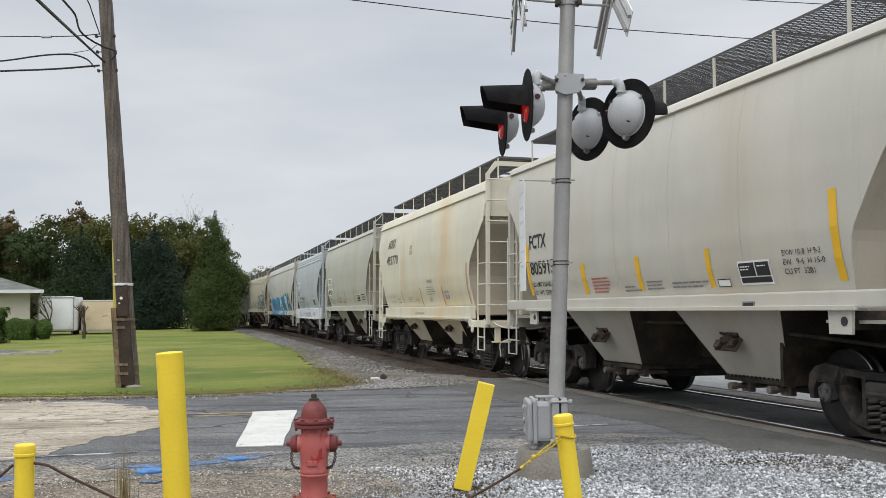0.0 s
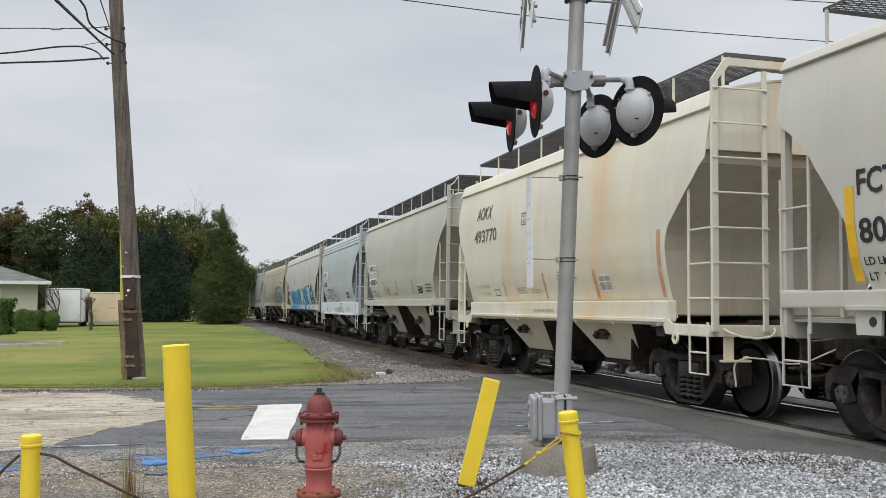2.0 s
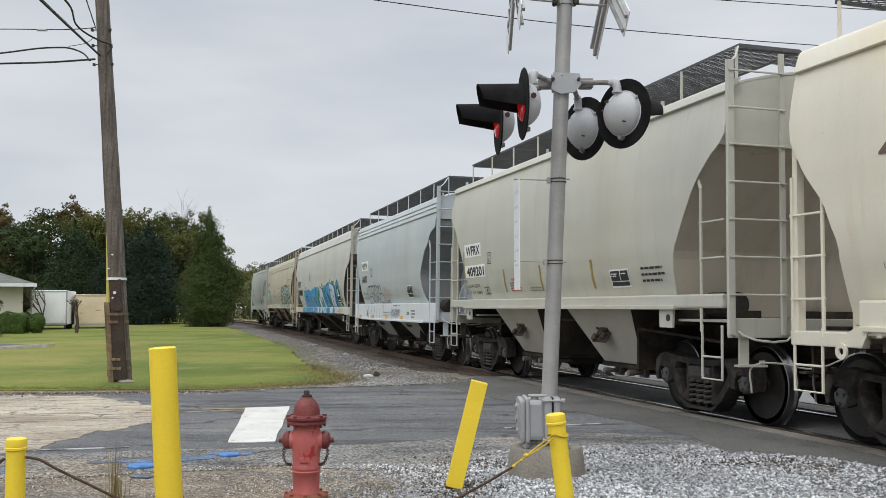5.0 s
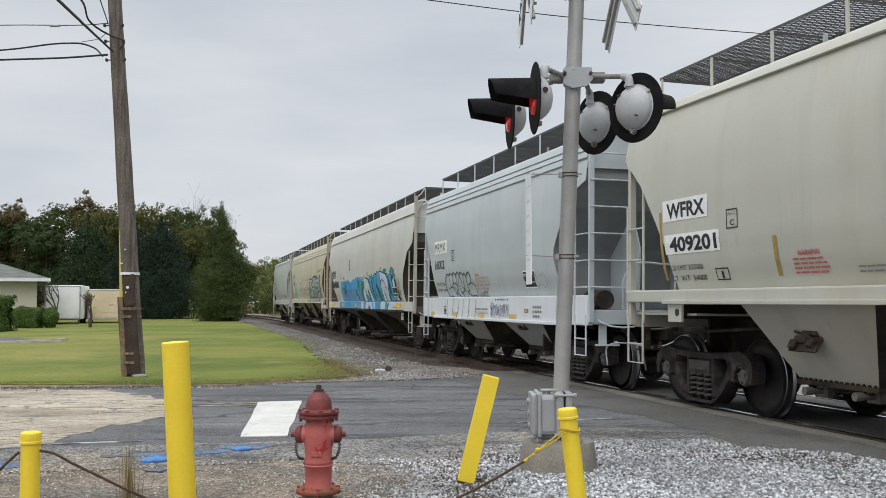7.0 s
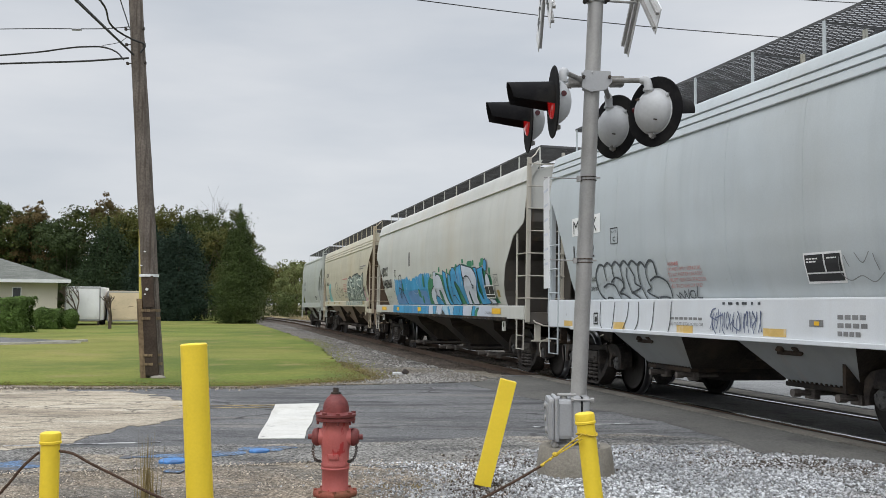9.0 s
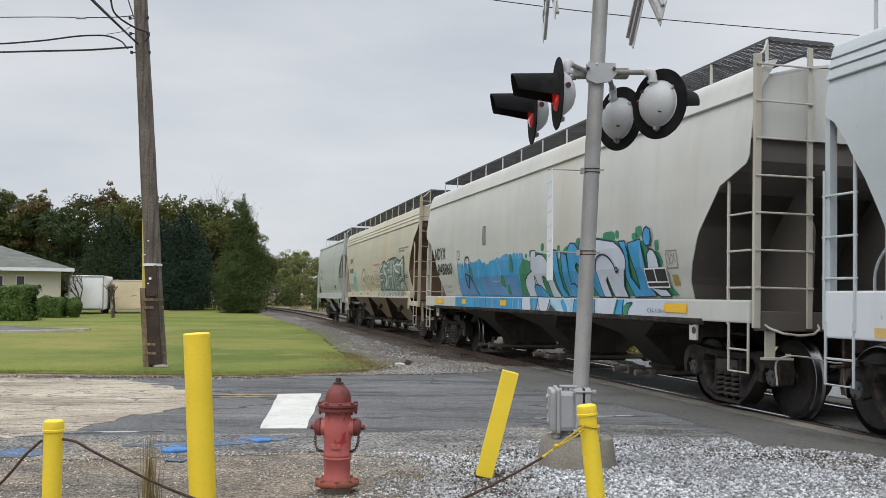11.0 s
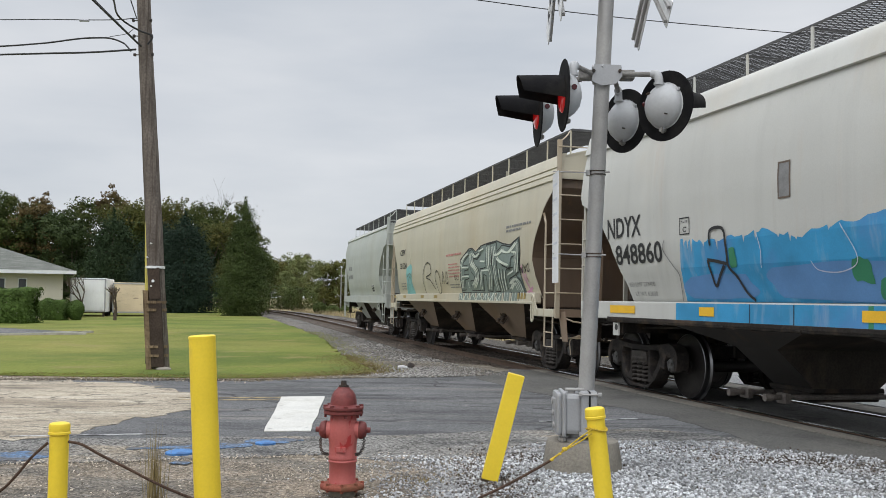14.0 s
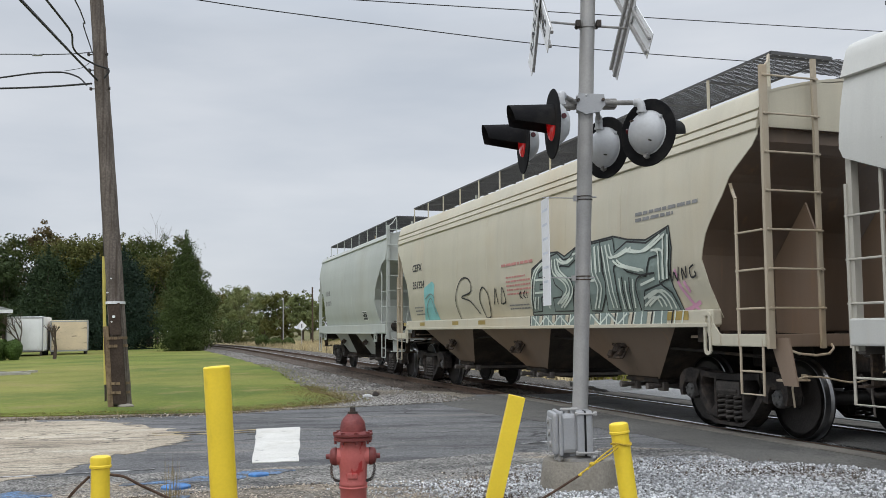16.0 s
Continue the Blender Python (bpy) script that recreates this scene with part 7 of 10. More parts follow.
def build_pole():
    base, slope = Vector((-5.66, 17.15, 0.0)), -0.074
    def at(z):
        return Vector((base.x + slope * z, base.y, z))
    pole = thing("utility_pole", "weathered brown wooden utility pole leaning over the lawn", "utility pole")
    bm = bmesh.new()
    zs = [-0.1 + 0.5 * k for k in range(23)]
    rnd, prev = random.Random(4), None
    for z in zs:
        p, r = at(z) + Vector((0.02, 0, 0)), 0.162 - 0.0055 * z
        ring = [bm.verts.new((p.x + (r + rnd.uniform(-0.006, 0.006)) * math.cos(a), p.y + (r + rnd.uniform(-0.006, 0.006)) * math.sin(a), z)) for a in (2 * math.pi * k / 18 for k in range(18))]
        if prev:
            for k in range(18):
                bm.faces.new((prev[k], prev[(k + 1) % 18], ring[(k + 1) % 18], ring[k]))
        prev = ring
    bm.faces.new(prev)
    smooth(part("shaft", bm, M["pole_wood"], pole, "cracked round timber pole"))
    def slab(name, x0, x1, z0, z1, mat, label, y=-0.2, t=0.03):
        bm = bmesh.new()
        vs = []
        for z in (z0, z1):
            c = at(z)
            for dx, dy in ((x0, y), (x1, y), (x1, y + t), (x0, y + t)):
                vs.append(bm.verts.new((c.x + dx, c.y + dy, z)))
        for f in ((3, 2, 1, 0), (4, 5, 6, 7), (0, 1, 5, 4), (1, 2, 6, 5), (2, 3, 7, 6), (3, 0, 4, 7)):
            bm.faces.new([vs[k] for k in f])
        return part(name, bm, mat, pole, label)
    slab("guard_board", -0.075, 0.15, 0.08, 1.22, M["dark_board"], "dark timber guard board", -0.215, 0.06)
    slab("guard_board", -0.06, 0.14, 1.30, 1.86, M["dark_board"], "dark timber guard board", -0.205, 0.05)
    slab("side_board", -0.185, -0.09, 0.0, 1.45, M["board_wood"], "brown upright board", -0.17, 0.10)
    for z, mat, h in ((1.87, M["sign_white"], 0.045), (1.24, M["board_wood"], 0.05), (1.10, M["board_wood"], 0.05), (0.44, M["board_wood"], 0.045), (0.28, M["board_wood"], 0.045)):
        bm = bmesh.new()
        c = at(z)
        lathe(bm, [(0.158, -h / 2), (0.166, -h / 2), (0.166, h / 2), (0.158, h / 2)], 18, Matrix.Translation((c.x + (0.02 if z > 1.5 else -0.005), c.y - 0.02, z)) @ Matrix.Diagonal((1.0 if z > 1.5 else 1.12, 1.3, 1, 1)))
        part("strap", bm, mat, pole)
    for dx, z, r in ((0.03, 1.62, 0.026), (-0.01, 1.53, 0.015), (-0.06, 2.05, 0.011), (0.02, 2.3, 0.012)):
        bm = bmesh.new()
        c = at(z)
        rod(bm, (c.x + dx, c.y - 0.225, z), (c.x + dx, c.y - 0.16, z), r, seg=10)
        part("tag", bm, M["sign_white"], pole, "small white tag")
    bm = bmesh.new()
    bmesh.ops.create_icosphere(bm, subdivisions=2, radius=0.13, matrix=Matrix.Translation((base.x + 0.13, base.y - 0.17, 0.04)) @ Matrix.Diagonal((1.1, 0.8, 0.35, 1)))
    part("foot_patch", bm, M["concrete"], pole, "pale cement at the pole's foot")
    for z in (5.78, 6.13, 6.42):
        bm = bmesh.new()
        c = at(z)
        rod(bm, c + Vector((-0.18, -0.05, 0)), c + Vector((0.18, -0.05, 0)), 0.010, seg=8)
        box(bm, c.x - 0.19, c.x - 0.15, c.y - 0.08, c.y - 0.02, z - 0.025, z + 0.025, bevel=0.008)
        rod(bm, c + Vector((0.165, -0.05, -0.02)), c + Vector((0.165, -0.05, 0.03)), 0.018, seg=8)
        part("wire_bracket", bm, M["iron"], pole)
    def wire(pts, r, label, splice=None):
        bm = bmesh.new()
        pipe(bm, curve_3d(pts, 10), r, 6)
        w = solid("overhead_wire", bm, M["cable"], label, "wire")
        for q in splice or ():
            bm = bmesh.new()
            rod(bm, Vector(q) + Vector((-0.09, 0, -0.012)), Vector(q) + Vector((0.09, 0.0, -0.012)), 0.026, seg=8)
            part("splice_case", bm, M["cap_grey"], w)
    a = at(5.88)
    wire([a + Vector((-0.15, -0.05, 0)), (-7.2, 17.5, 5.93), (-8.3, 17.8, 5.98), (-14, 19.6, 6.3), (-40, 27, 7.9)], 0.018, "thick black cable strung to the pole")
    wire([a + Vector((-0.25, -0.02, -0.02)), (-6.55, 17.3, 6.05), (-6.85, 17.4, 6.17), (-7.15, 17.48, 6.20), (-8.3, 17.8, 6.18), (-14, 19.6, 6.5), (-40, 27, 8.1)], 0.016, "black cable with a loop beside the pole")
    wire([at(6.45) + Vector((-0.1, -0.1, 0)), (-6.6, 17.3, 6.50), (-8.3, 17.85, 6.66), (-14, 19.6, 7.1), (-40, 27, 9.0)], 0.009, "thin black wire with a grey splice case", [(-7.42, 17.58, 6.575)])
    wire([at(6.25) + Vector((-0.15, -0.1, 0)), (-6.5, 17.3, 6.23), (-6.85, 17.4, 6.20)], 0.006, "thin tie wire between pole and cable")
    wire([a + Vector((0.0, -0.2, 0.02)), (-5.74, 13.8, 5.78), (-5.3, 7, 5.9), (-4.7, -8, 6.8)], 0.018, "thick black cable strung along the verge")
    wire([a + Vector((-0.03, -0.2, 0.05)), (-5.80, 13.8, 5.86), (-5.36, 7, 6.0), (-4.8, -8, 6.9)], 0.014, "thick black cable strung along the verge")
    wire([a + Vector((0.12, -0.2, 0.05)), a + Vector((0.2, -0.18, 0.2)), at(6.13) + Vector((0.0, -0.2, 0.05)), (-5.80, 14.66, 6.13), (-5.3, 7, 6.4), (-4.7, -8, 7.4)], 0.017, "black cable looping down the pole")
    wire([at(6.4) + Vector((-0.05, -0.2, 0)), at(6.7) + Vector((-0.12, -0.25, 0)), (-5.84, 15.5, 6.5), (-4.9, 7, 6.8), (-3.9, -8, 7.8)], 0.011, "thin black wire at the pole")
    wire([(-6.2, 17.05, 7.77), (-1.4, 18.52, 7.92), (3.45, 20.05, 8.13), (9.39, 21.93, 8.39), (45, 33.2, 10.4)], 0.010, "thin black wire strung high over the track")
    wire([(-6.2, 17.05, 7.75), (-4.06, 17.68, 7.58), (-0.84, 18.7, 7.45), (2.14, 19.64, 7.36), (7.41, 21.3, 7.40), (45, 33.2, 10.0)], 0.010, "thin black wire strung high over the track")


build_signal()
build_bollard((-1.678, 6.05, 0.0), (-1.745, 6.05, 1.11), 0.084, False, "tall thick yellow bollard with a flat top")
build_bollard((0.70, 4.97, 0.0), (0.61, 4.97, 0.81), 0.047, True, "thin yellow bollard with a cap, tilted, yellow cord round it")
build_bollard((-1.995, 4.55, 0.0), (-1.995, 4.55, 0.748), 0.044, True, "thin yellow bollard with a cap and a brown rope")
build_plank_post()
build_hydrant()
build_ropes()
build_pole()

# ================= background =================
def leaf_mat(name, col, tint=None):
    return material(name, col, 0.8, 0, 0.22, 0.25, 0.2, 3.0, 0, island=0.2, stain=[(tint, (0.50, 0.70, 0.75), 0.22, (1, 1, 1))] if tint else None)


LEAF = {
    "dark": leaf_mat("leaf_dark", (0.040, 0.058, 0.021), (0.068, 0.066, 0.024)),
    "green": leaf_mat("leaf_green", (0.062, 0.083, 0.025), (0.10, 0.083, 0.027)),
    "olive": leaf_mat("leaf_olive", (0.095, 0.10, 0.03), (0.13, 0.095, 0.028)),
    "rust": leaf_mat("leaf_rust", (0.11, 0.08, 0.034), (0.066, 0.07, 0.025)),
    "spruce": leaf_mat("leaf_spruce", (0.022, 0.038, 0.025)),
    "dark_spruce": leaf_mat("leaf_dark_spruce", (0.030, 0.048, 0.022)),
    "cedar": leaf_mat("leaf_cedar", (0.055, 0.078, 0.024), (0.07, 0.076, 0.024)),
    "hedge": leaf_mat("leaf_hedge", (0.078, 0.125, 0.032)),
    "weed": leaf_mat("leaf_weed", (0.26, 0.26, 0.06), (0.42, 0.36, 0.10)),
    "scrub": leaf_mat("leaf_scrub", (0.155, 0.18, 0.07), (0.20, 0.17, 0.08)),
}


def leaves(bm_pts, size, seed, out=None, ragged=0.55, droop=0.0):
    """Small leaves at the given points, each roughly facing the way its clump bulges. Returns a mesh."""
    rng = np.random.default_rng(seed)
    p = np.asarray(bm_pts)
    n = len(p)
    face = rng.normal(size=(n, 3)) if out is None else np.asarray(out) + ragged * rng.normal(size=(n, 3))
    d = np.cross(face, rng.normal(size=(n, 3)))
    d[:, 2] -= droop * np.linalg.norm(d, axis=1)
    d /= np.linalg.norm(d, axis=1)[:, None]
    u = np.cross(d, face)
    u /= np.linalg.norm(u, axis=1)[:, None]
    s = (size * rng.uniform(0.55, 1.35, n))[:, None]
    v = np.stack([p - d * s * 0.6, p + u * s * 0.42, p + d * s * 0.7, p - u * s * 0.42], 1).reshape(-1, 3)
    me = bpy.data.meshes.new("leaves")
    me.from_pydata(v.tolist(), [], np.arange(4 * n).reshape(-1, 4).tolist())
    return me


def lobes(seed, h, w, base, count):
    rnd = random.Random(seed)
    out = []
    for k in range(count):
        a, f = rnd.uniform(0, 6.28), rnd.random()
        z = base + (h - base) * (0.12 + 0.80 * f)
        reach = w * 0.5 * (0.35 + 0.6 * math.sin(math.pi * min(0.95, 0.25 + 0.65 * f))) * rnd.uniform(0.3, 0.9)
        out.append((reach * math.cos(a), reach * math.sin(a), z, rnd.uniform(0.14, 0.24) * w, rnd.uniform(0.10, 0.17) * h))
    out.append((0, 0, h * 0.86, 0.2 * w, 0.14 * h))
    return out


TREE_MESH = {}


def broad_tree(seed, h, w, base, mat, n, size):
    """Trunk, limbs and a crown of many clumps in uneven lobes; meshes shared by repeats of a seed."""
    key = (seed, h, w, n)
    if key not in TREE_MESH:
        rng = np.random.default_rng(seed)
        lb = lobes(seed, h, w, base, 15)
        clumps = []
        for x, y, z, rx, rz in lb:      # each lobe bulges in smaller clumps
            for _ in range(16):
                d = rng.normal(size=3)
                d /= np.linalg.norm(d)
                c = rng.uniform(0.62, 0.98)
                clumps.append((x + d[0] * rx * c, y + d[1] * rx * c, z + d[2] * rz * c, rng.uniform(0.26, 0.46) * rx, d))
        pts, out = [], []
        for k in range(n):
            x, y, z, r, lobe_d = clumps[rng.integers(len(clumps))]
            d = rng.normal(size=3)
            d /= np.linalg.norm(d)
            q = r * rng.uniform(0.55, 1.05)
            pts.append((x + d[0] * q, y + d[1] * q, max(0.15, z + 0.75 * d[2] * q)))
            out.append(0.75 * d + 0.55 * lobe_d + np.array((0, 0, 0.25)))
        bm = bmesh.new()
        rod(bm, (0, 0, -0.4), (0.1, 0, h * 0.5), 0.022 * h, 0.012 * h, seg=8)
        for x, y, z, rx, rz in lb[:9]:
            rod(bm, (0.05, 0, max(0.4, z * 0.45)), (x * 0.9, y * 0.9, z), 0.008 * h, 0.003 * h, seg=5)
        tr = bpy.data.meshes.new("trunk")
        bm.to_mesh(tr)
        bm.free()
        TREE_MESH[key] = (tr, leaves(pts, size, seed, out))
    tr, cr = TREE_MESH[key]
    return tr, cr


def place_tree(name, label, x, y, turn, meshes, mat, scale=1.0, group="", category="tree", z=0.0):
    t = thing(name, label, category, Matrix.Translation((x, y, z)) @ Matrix.Rotation(turn, 4, "Z") @ Matrix.Diagonal((scale, scale, scale, 1)), group)
    mesh_part("trunk", meshes[0], M["bark"], t)
    me = meshes[1]
    if me.materials and me.materials[0] != mat:
        me = me.copy()
        me.materials.clear()
    mesh_part("crown", me, mat, t)
    return t


def conifer(seed, h, w, n, size, droop, outline=(0.70, 0.88, 0.97, 1.0, 0.95, 0.84, 0.66, 0.45, 0.18, 0.04)):
    """A tapered trunk set with sprays of foliage, uneven in length, so that the outline is ragged."""
    rng = np.random.default_rng(seed)
    pts, out = [], []
    count = 420
    for k in range(count):
        f = 1 - rng.random() ** 0.62
        a = rng.uniform(0, 6.28)
        env = np.interp(f, [0, 0.06, 0.14, 0.25, 0.4, 0.55, 0.7, 0.82, 0.92, 1.0], outline)
        reach = w / 2 * env * rng.uniform(0.72, 1.14) * (1 + 0.10 * math.sin(3 * a + f * 9))
        side, rise = np.array((-math.sin(a), math.cos(a), 0.0)), rng.uniform(-0.05, 0.28)
        m = n // count
        along = rng.uniform(0.10, 1.0, m) ** 0.62
        wide = (0.10 + 0.16 * (1 - along)) * w * 0.62 * rng.normal(size=m)
        deep = 0.045 * w * rng.normal(size=m)
        for t, b, c in zip(along, wide, deep):
            x, y = reach * t * math.cos(a) + side[0] * b, reach * t * math.sin(a) + side[1] * b
            pts.append((x, y, max(0.05, 0.1 + f * (h - 0.25) + rise * reach * t - 0.10 * reach + c)))
            out.append((0.7 * math.cos(a) + 0.4 * side[0] * np.sign(b), 0.7 * math.sin(a) + 0.4 * side[1] * np.sign(b), 0.55 + 6 * c / w))
    for k in range(160):
        pts.append((rng.normal(0, 0.07), rng.normal(0, 0.07), h * rng.uniform(0.90, 1.05)))
        out.append((rng.normal(), rng.normal(), 0.4))
    bm = bmesh.new()
    rod(bm, (0, 0, -0.4), (0, 0, h * 0.95), 0.02 * h, 0.004 * h, seg=8)
    for k in range(28):
        a, f = rng.uniform(0, 6.28), rng.uniform(0.05, 0.9)
        r = w / 2 * (1 - f) ** 0.75 * 0.85
        rod(bm, (0, 0, f * h), (r * math.cos(a), r * math.sin(a), f * h + 0.1), 0.03, 0.01, seg=4)
    tr = bpy.data.meshes.new("trunk")
    bm.to_mesh(tr)
    bm.free()
    return tr, leaves(pts, size, seed, out, 0.6, droop)


def bare_tree(name, label, x, y, h, seed, category="tree", r0=0.06):
    rnd, bm = random.Random(seed), bmesh.new()
    def grow(p, d, length, r, depth):
        q = p + d * length
        rod(bm, p, q, r, r * 0.7, seg=5)
        if depth:
            for _ in range(3 if depth > 1 else 2):
                e = (d + Vector((rnd.uniform(-0.8, 0.8), rnd.uniform(-0.8, 0.8), rnd.uniform(-0.1, 0.6)))).normalized()
                grow(q, e, length * rnd.uniform(0.55, 0.85), r * 0.62, depth - 1)
    grow(Vector((0, 0, -0.1)), Vector((0.08, 0, 1)).normalized(), h * 0.33, r0, 4)
    t = thing(name, label, category, Matrix.Translation((x, y, 0)))
    part("trunk", bm, M["bark"], t)


def bush(name, label, x, y, w, d, h, mat, seed, n, size, category="bush", square=False, z=0.0):
    rng = np.random.default_rng(seed)
    pts = []
    for _ in range(n):
        v = rng.normal(size=3)
        v /= np.linalg.norm(v)
        if square:      # a clipped box: points on its faces
            v = rng.uniform(-1, 1, 3)
            v[rng.integers(3)] = rng.choice((-1.0, 1.0))
        r = rng.uniform(0.75, 1.0) * (1 + 0.07 * math.sin(4 * v[0] + 3 * v[2] + seed))
        pts.append((v[0] * w / 2 * r, v[1] * d / 2 * r, max(0.02, h / 2 + v[2] * h / 2 * r)))
    b = thing(name, label, category, Matrix.Translation((x, y, z)))
    bm = bmesh.new()
    for k in range(7):
        a = 0.9 * k
        rod(bm, (0.1 * math.cos(a) * w, 0.1 * math.sin(a) * d, -0.05), (0.33 * math.cos(a) * w, 0.33 * math.sin(a) * d, h * 0.75), 0.025, 0.008, seg=5)
    part("stems", bm, M["bark"], b)
    mesh_part("foliage", leaves(pts, size, seed, [(x / w, y / d, (z0 - h / 2) / h + 0.12) for x, y, z0 in pts], 0.25), mat, b)


def build_trees():
    kinds = [(11, 11.6, 9.0, 1.0, "green"), (12, 10.6, 8.0, 0.8, "dark"), (13, 12.4, 9.5, 1.4, "olive"), (14, 11.0, 8.5, 0.6, "green"), (15, 9.6, 8.0, 0.3, "dark"), (16, 11.8, 7.5, 1.2, "rust")]
    rnd = random.Random(9)
    spots = []
    for k in range(17):
        spots.append((-72 + 2.85 * k + rnd.uniform(-1, 1), 92 + rnd.uniform(-3, 3) + (3 if k > 13 else 0)))
    for k in range(15):
        spots.append((-79 + 3.6 * k + rnd.uniform(-1, 1), 103 + rnd.uniform(-3, 3)))
    for i, (x, y) in enumerate(spots):
        seed, h, w, base, col = kinds[(i * 5 + i // 3) % 6]
        me = broad_tree(seed, h, w, base, None, 15000, 0.20)
        kind = {"rust": "broadleaf tree turning rust-brown at the wood's edge", "olive": "broadleaf tree with yellowing olive leaves at the wood's edge"}.get(col, "dense green broadleaf tree at the wood's edge")
        place_tree("tree", kind, x, y, rnd.uniform(0, 6.28), me, LEAF[col], rnd.uniform(0.86, 1.02) * (1.05 if y > 98 else 1.0), "trees of the wood behind the lawn")
    # trees just behind the cedar
    place_tree("tree", "dense green broadleaf tree at the wood's edge", -23.8, 86, 0.4, broad_tree(11, 11.6, 9.0, 1.0, None, 15000, 0.20), LEAF["green"], 0.86, "trees of the wood behind the lawn")
    place_tree("tree", "broadleaf tree with yellowing olive leaves at the wood's edge", -20.9, 84, 2.4, broad_tree(13, 12.4, 9.5, 1.4, None, 15000, 0.20), LEAF["olive"], 0.70, "trees of the wood behind the lawn")
    place_tree("tree", "dense green broadleaf tree at the wood's edge", -18.35, 80, 1.1, broad_tree(14, 11.0, 8.5, 0.6, None, 15000, 0.20), LEAF["green"], 0.62, "trees of the wood behind the lawn")
    tr = conifer(31, 7.7, 5.6, 34000, 0.115, 0.5)
    place_tree("spruce", "dark blue-green spruce beside the lawn", -22.6, 74, 0.3, tr, LEAF["spruce"], 1.0, "", "tree")
    tr = conifer(33, 7.3, 5.4, 32000, 0.115, 0.5)
    place_tree("spruce", "dark blue-green spruce beside the lawn", -25.2, 76, 1.3, tr, LEAF["spruce"], 1.0, "", "tree")
    tr = conifer(35, 8.3, 6.0, 30000, 0.125, 0.5)
    place_tree("spruce", "dark green spruce behind the parked trailers", -30.2, 79, 2.0, tr, LEAF["dark_spruce"], 1.0, "", "tree")
    tr = conifer(32, 7.9, 4.1, 50000, 0.085, 0.2, (0.62, 0.88, 1.0, 0.98, 0.86, 0.68, 0.46, 0.28, 0.12, 0.03))
    place_tree("cedar", "bushy green cedar growing beside the track", -15.65, 65, 0.8, tr, LEAF["cedar"], 1.0, "", "tree")
    bare_tree("bare_tree", "thin bare tree rising over the wood", -26.5, 97, 12.5, 5)
    # far scrub beyond the track
    spots = [(-29.5, 138, 13, 0.52), (-27, 150, 11, 0.62), (-25.5, 133, 12, 0.46), (-31, 152, 14, 0.6), (-23, 128, 13, 0.5), (-19, 122, 11, 0.46), (-16, 116, 15, 0.55), (-13, 112, 12, 0.5), (-9.5, 108, 14, 0.52), (-6, 112, 11, 0.55), (-2, 110, 16, 0.58), (3, 112, 13, 0.6), (8, 110, 11, 0.6), (14, 112, 14, 0.6),
             (21, 110, 13, 0.62), (29, 108, 11, 0.65), (38, 104, 14, 0.7), (48, 98, 13, 0.7), (58, 92, 11, 0.7), (68, 84, 14, 0.7)]
    for i, (x, y, seed, sc) in enumerate(spots):
        row = [k for k in kinds if k[0] == seed]
        s, h, w, base, _ = row[0] if row else kinds[0]
        place_tree("tree", "low scrubby tree beyond the railway", x, y, i * 1.3, broad_tree(s, h, w, base, None, 9000, 0.26), LEAF["scrub" if i % 3 else "olive"], sc * (1.2 if x < -5 else 1.0), "scrub trees beyond the railway", z=-0.35)
    # the far tree line that closes the view beyond the field
    rnd = random.Random(31)
    for i in range(26):
        s, h, w, base, _ = kinds[i % 6]
        place_tree("tree", "distant tree at the far edge of the field", -48 + 6.2 * i, 158 + rnd.uniform(-5, 5) - 0.5 * max(0, i - 9), i * 2.1, broad_tree(s, h, w, base, None, 5000, 0.36), LEAF["scrub" if i % 4 else "green"], rnd.uniform(0.55, 0.75), "trees at the far edge of the field", z=-0.35)
    for i, (x, y, w, h) in enumerate(((-15.2, 95, 1.4, 1.25), (-13.7, 93.6, 1.5, 0.95), (-12.2, 92.2, 1.2, 0.95), (-19.5, 108, 4.5, 3.0), (-22.5, 113, 5.0, 3.4), (-8.5, 104, 4.0, 2.2), (-4.5, 104, 4.0, 2.2), (0.0, 104, 4.0, 2.4))):
        bush("shrub", "dull green shrub beside the railway", x, y, w, w * 0.9, h, LEAF["green" if i < 5 else "scrub"], 60 + i, 2600, 0.14, z=-0.36)
    for i, (s, lat, w, h) in enumerate(((-14.5, -5.2, 1.8, 1.25), (-12.6, -4.4, 1.3, 0.7), (-9.5, -5.4, 1.2, 0.6), (-11.5, -5.2, 1.8, 0.8), (-15.0, -4.6, 1.4, 0.6), (-19, -5.0, 2.0, 0.7), (-24, -5.4, 2.2, 0.8), (-30, -5.2, 2.4, 0.7))):
        x, y, _ = track_at(s, lat)
        bush("weed_clump", "yellow-green weeds growing beyond the track", x, y, w, w * 0.8, h, LEAF["weed"], 80 + i, 800, 0.11, "weeds", z=-0.36)


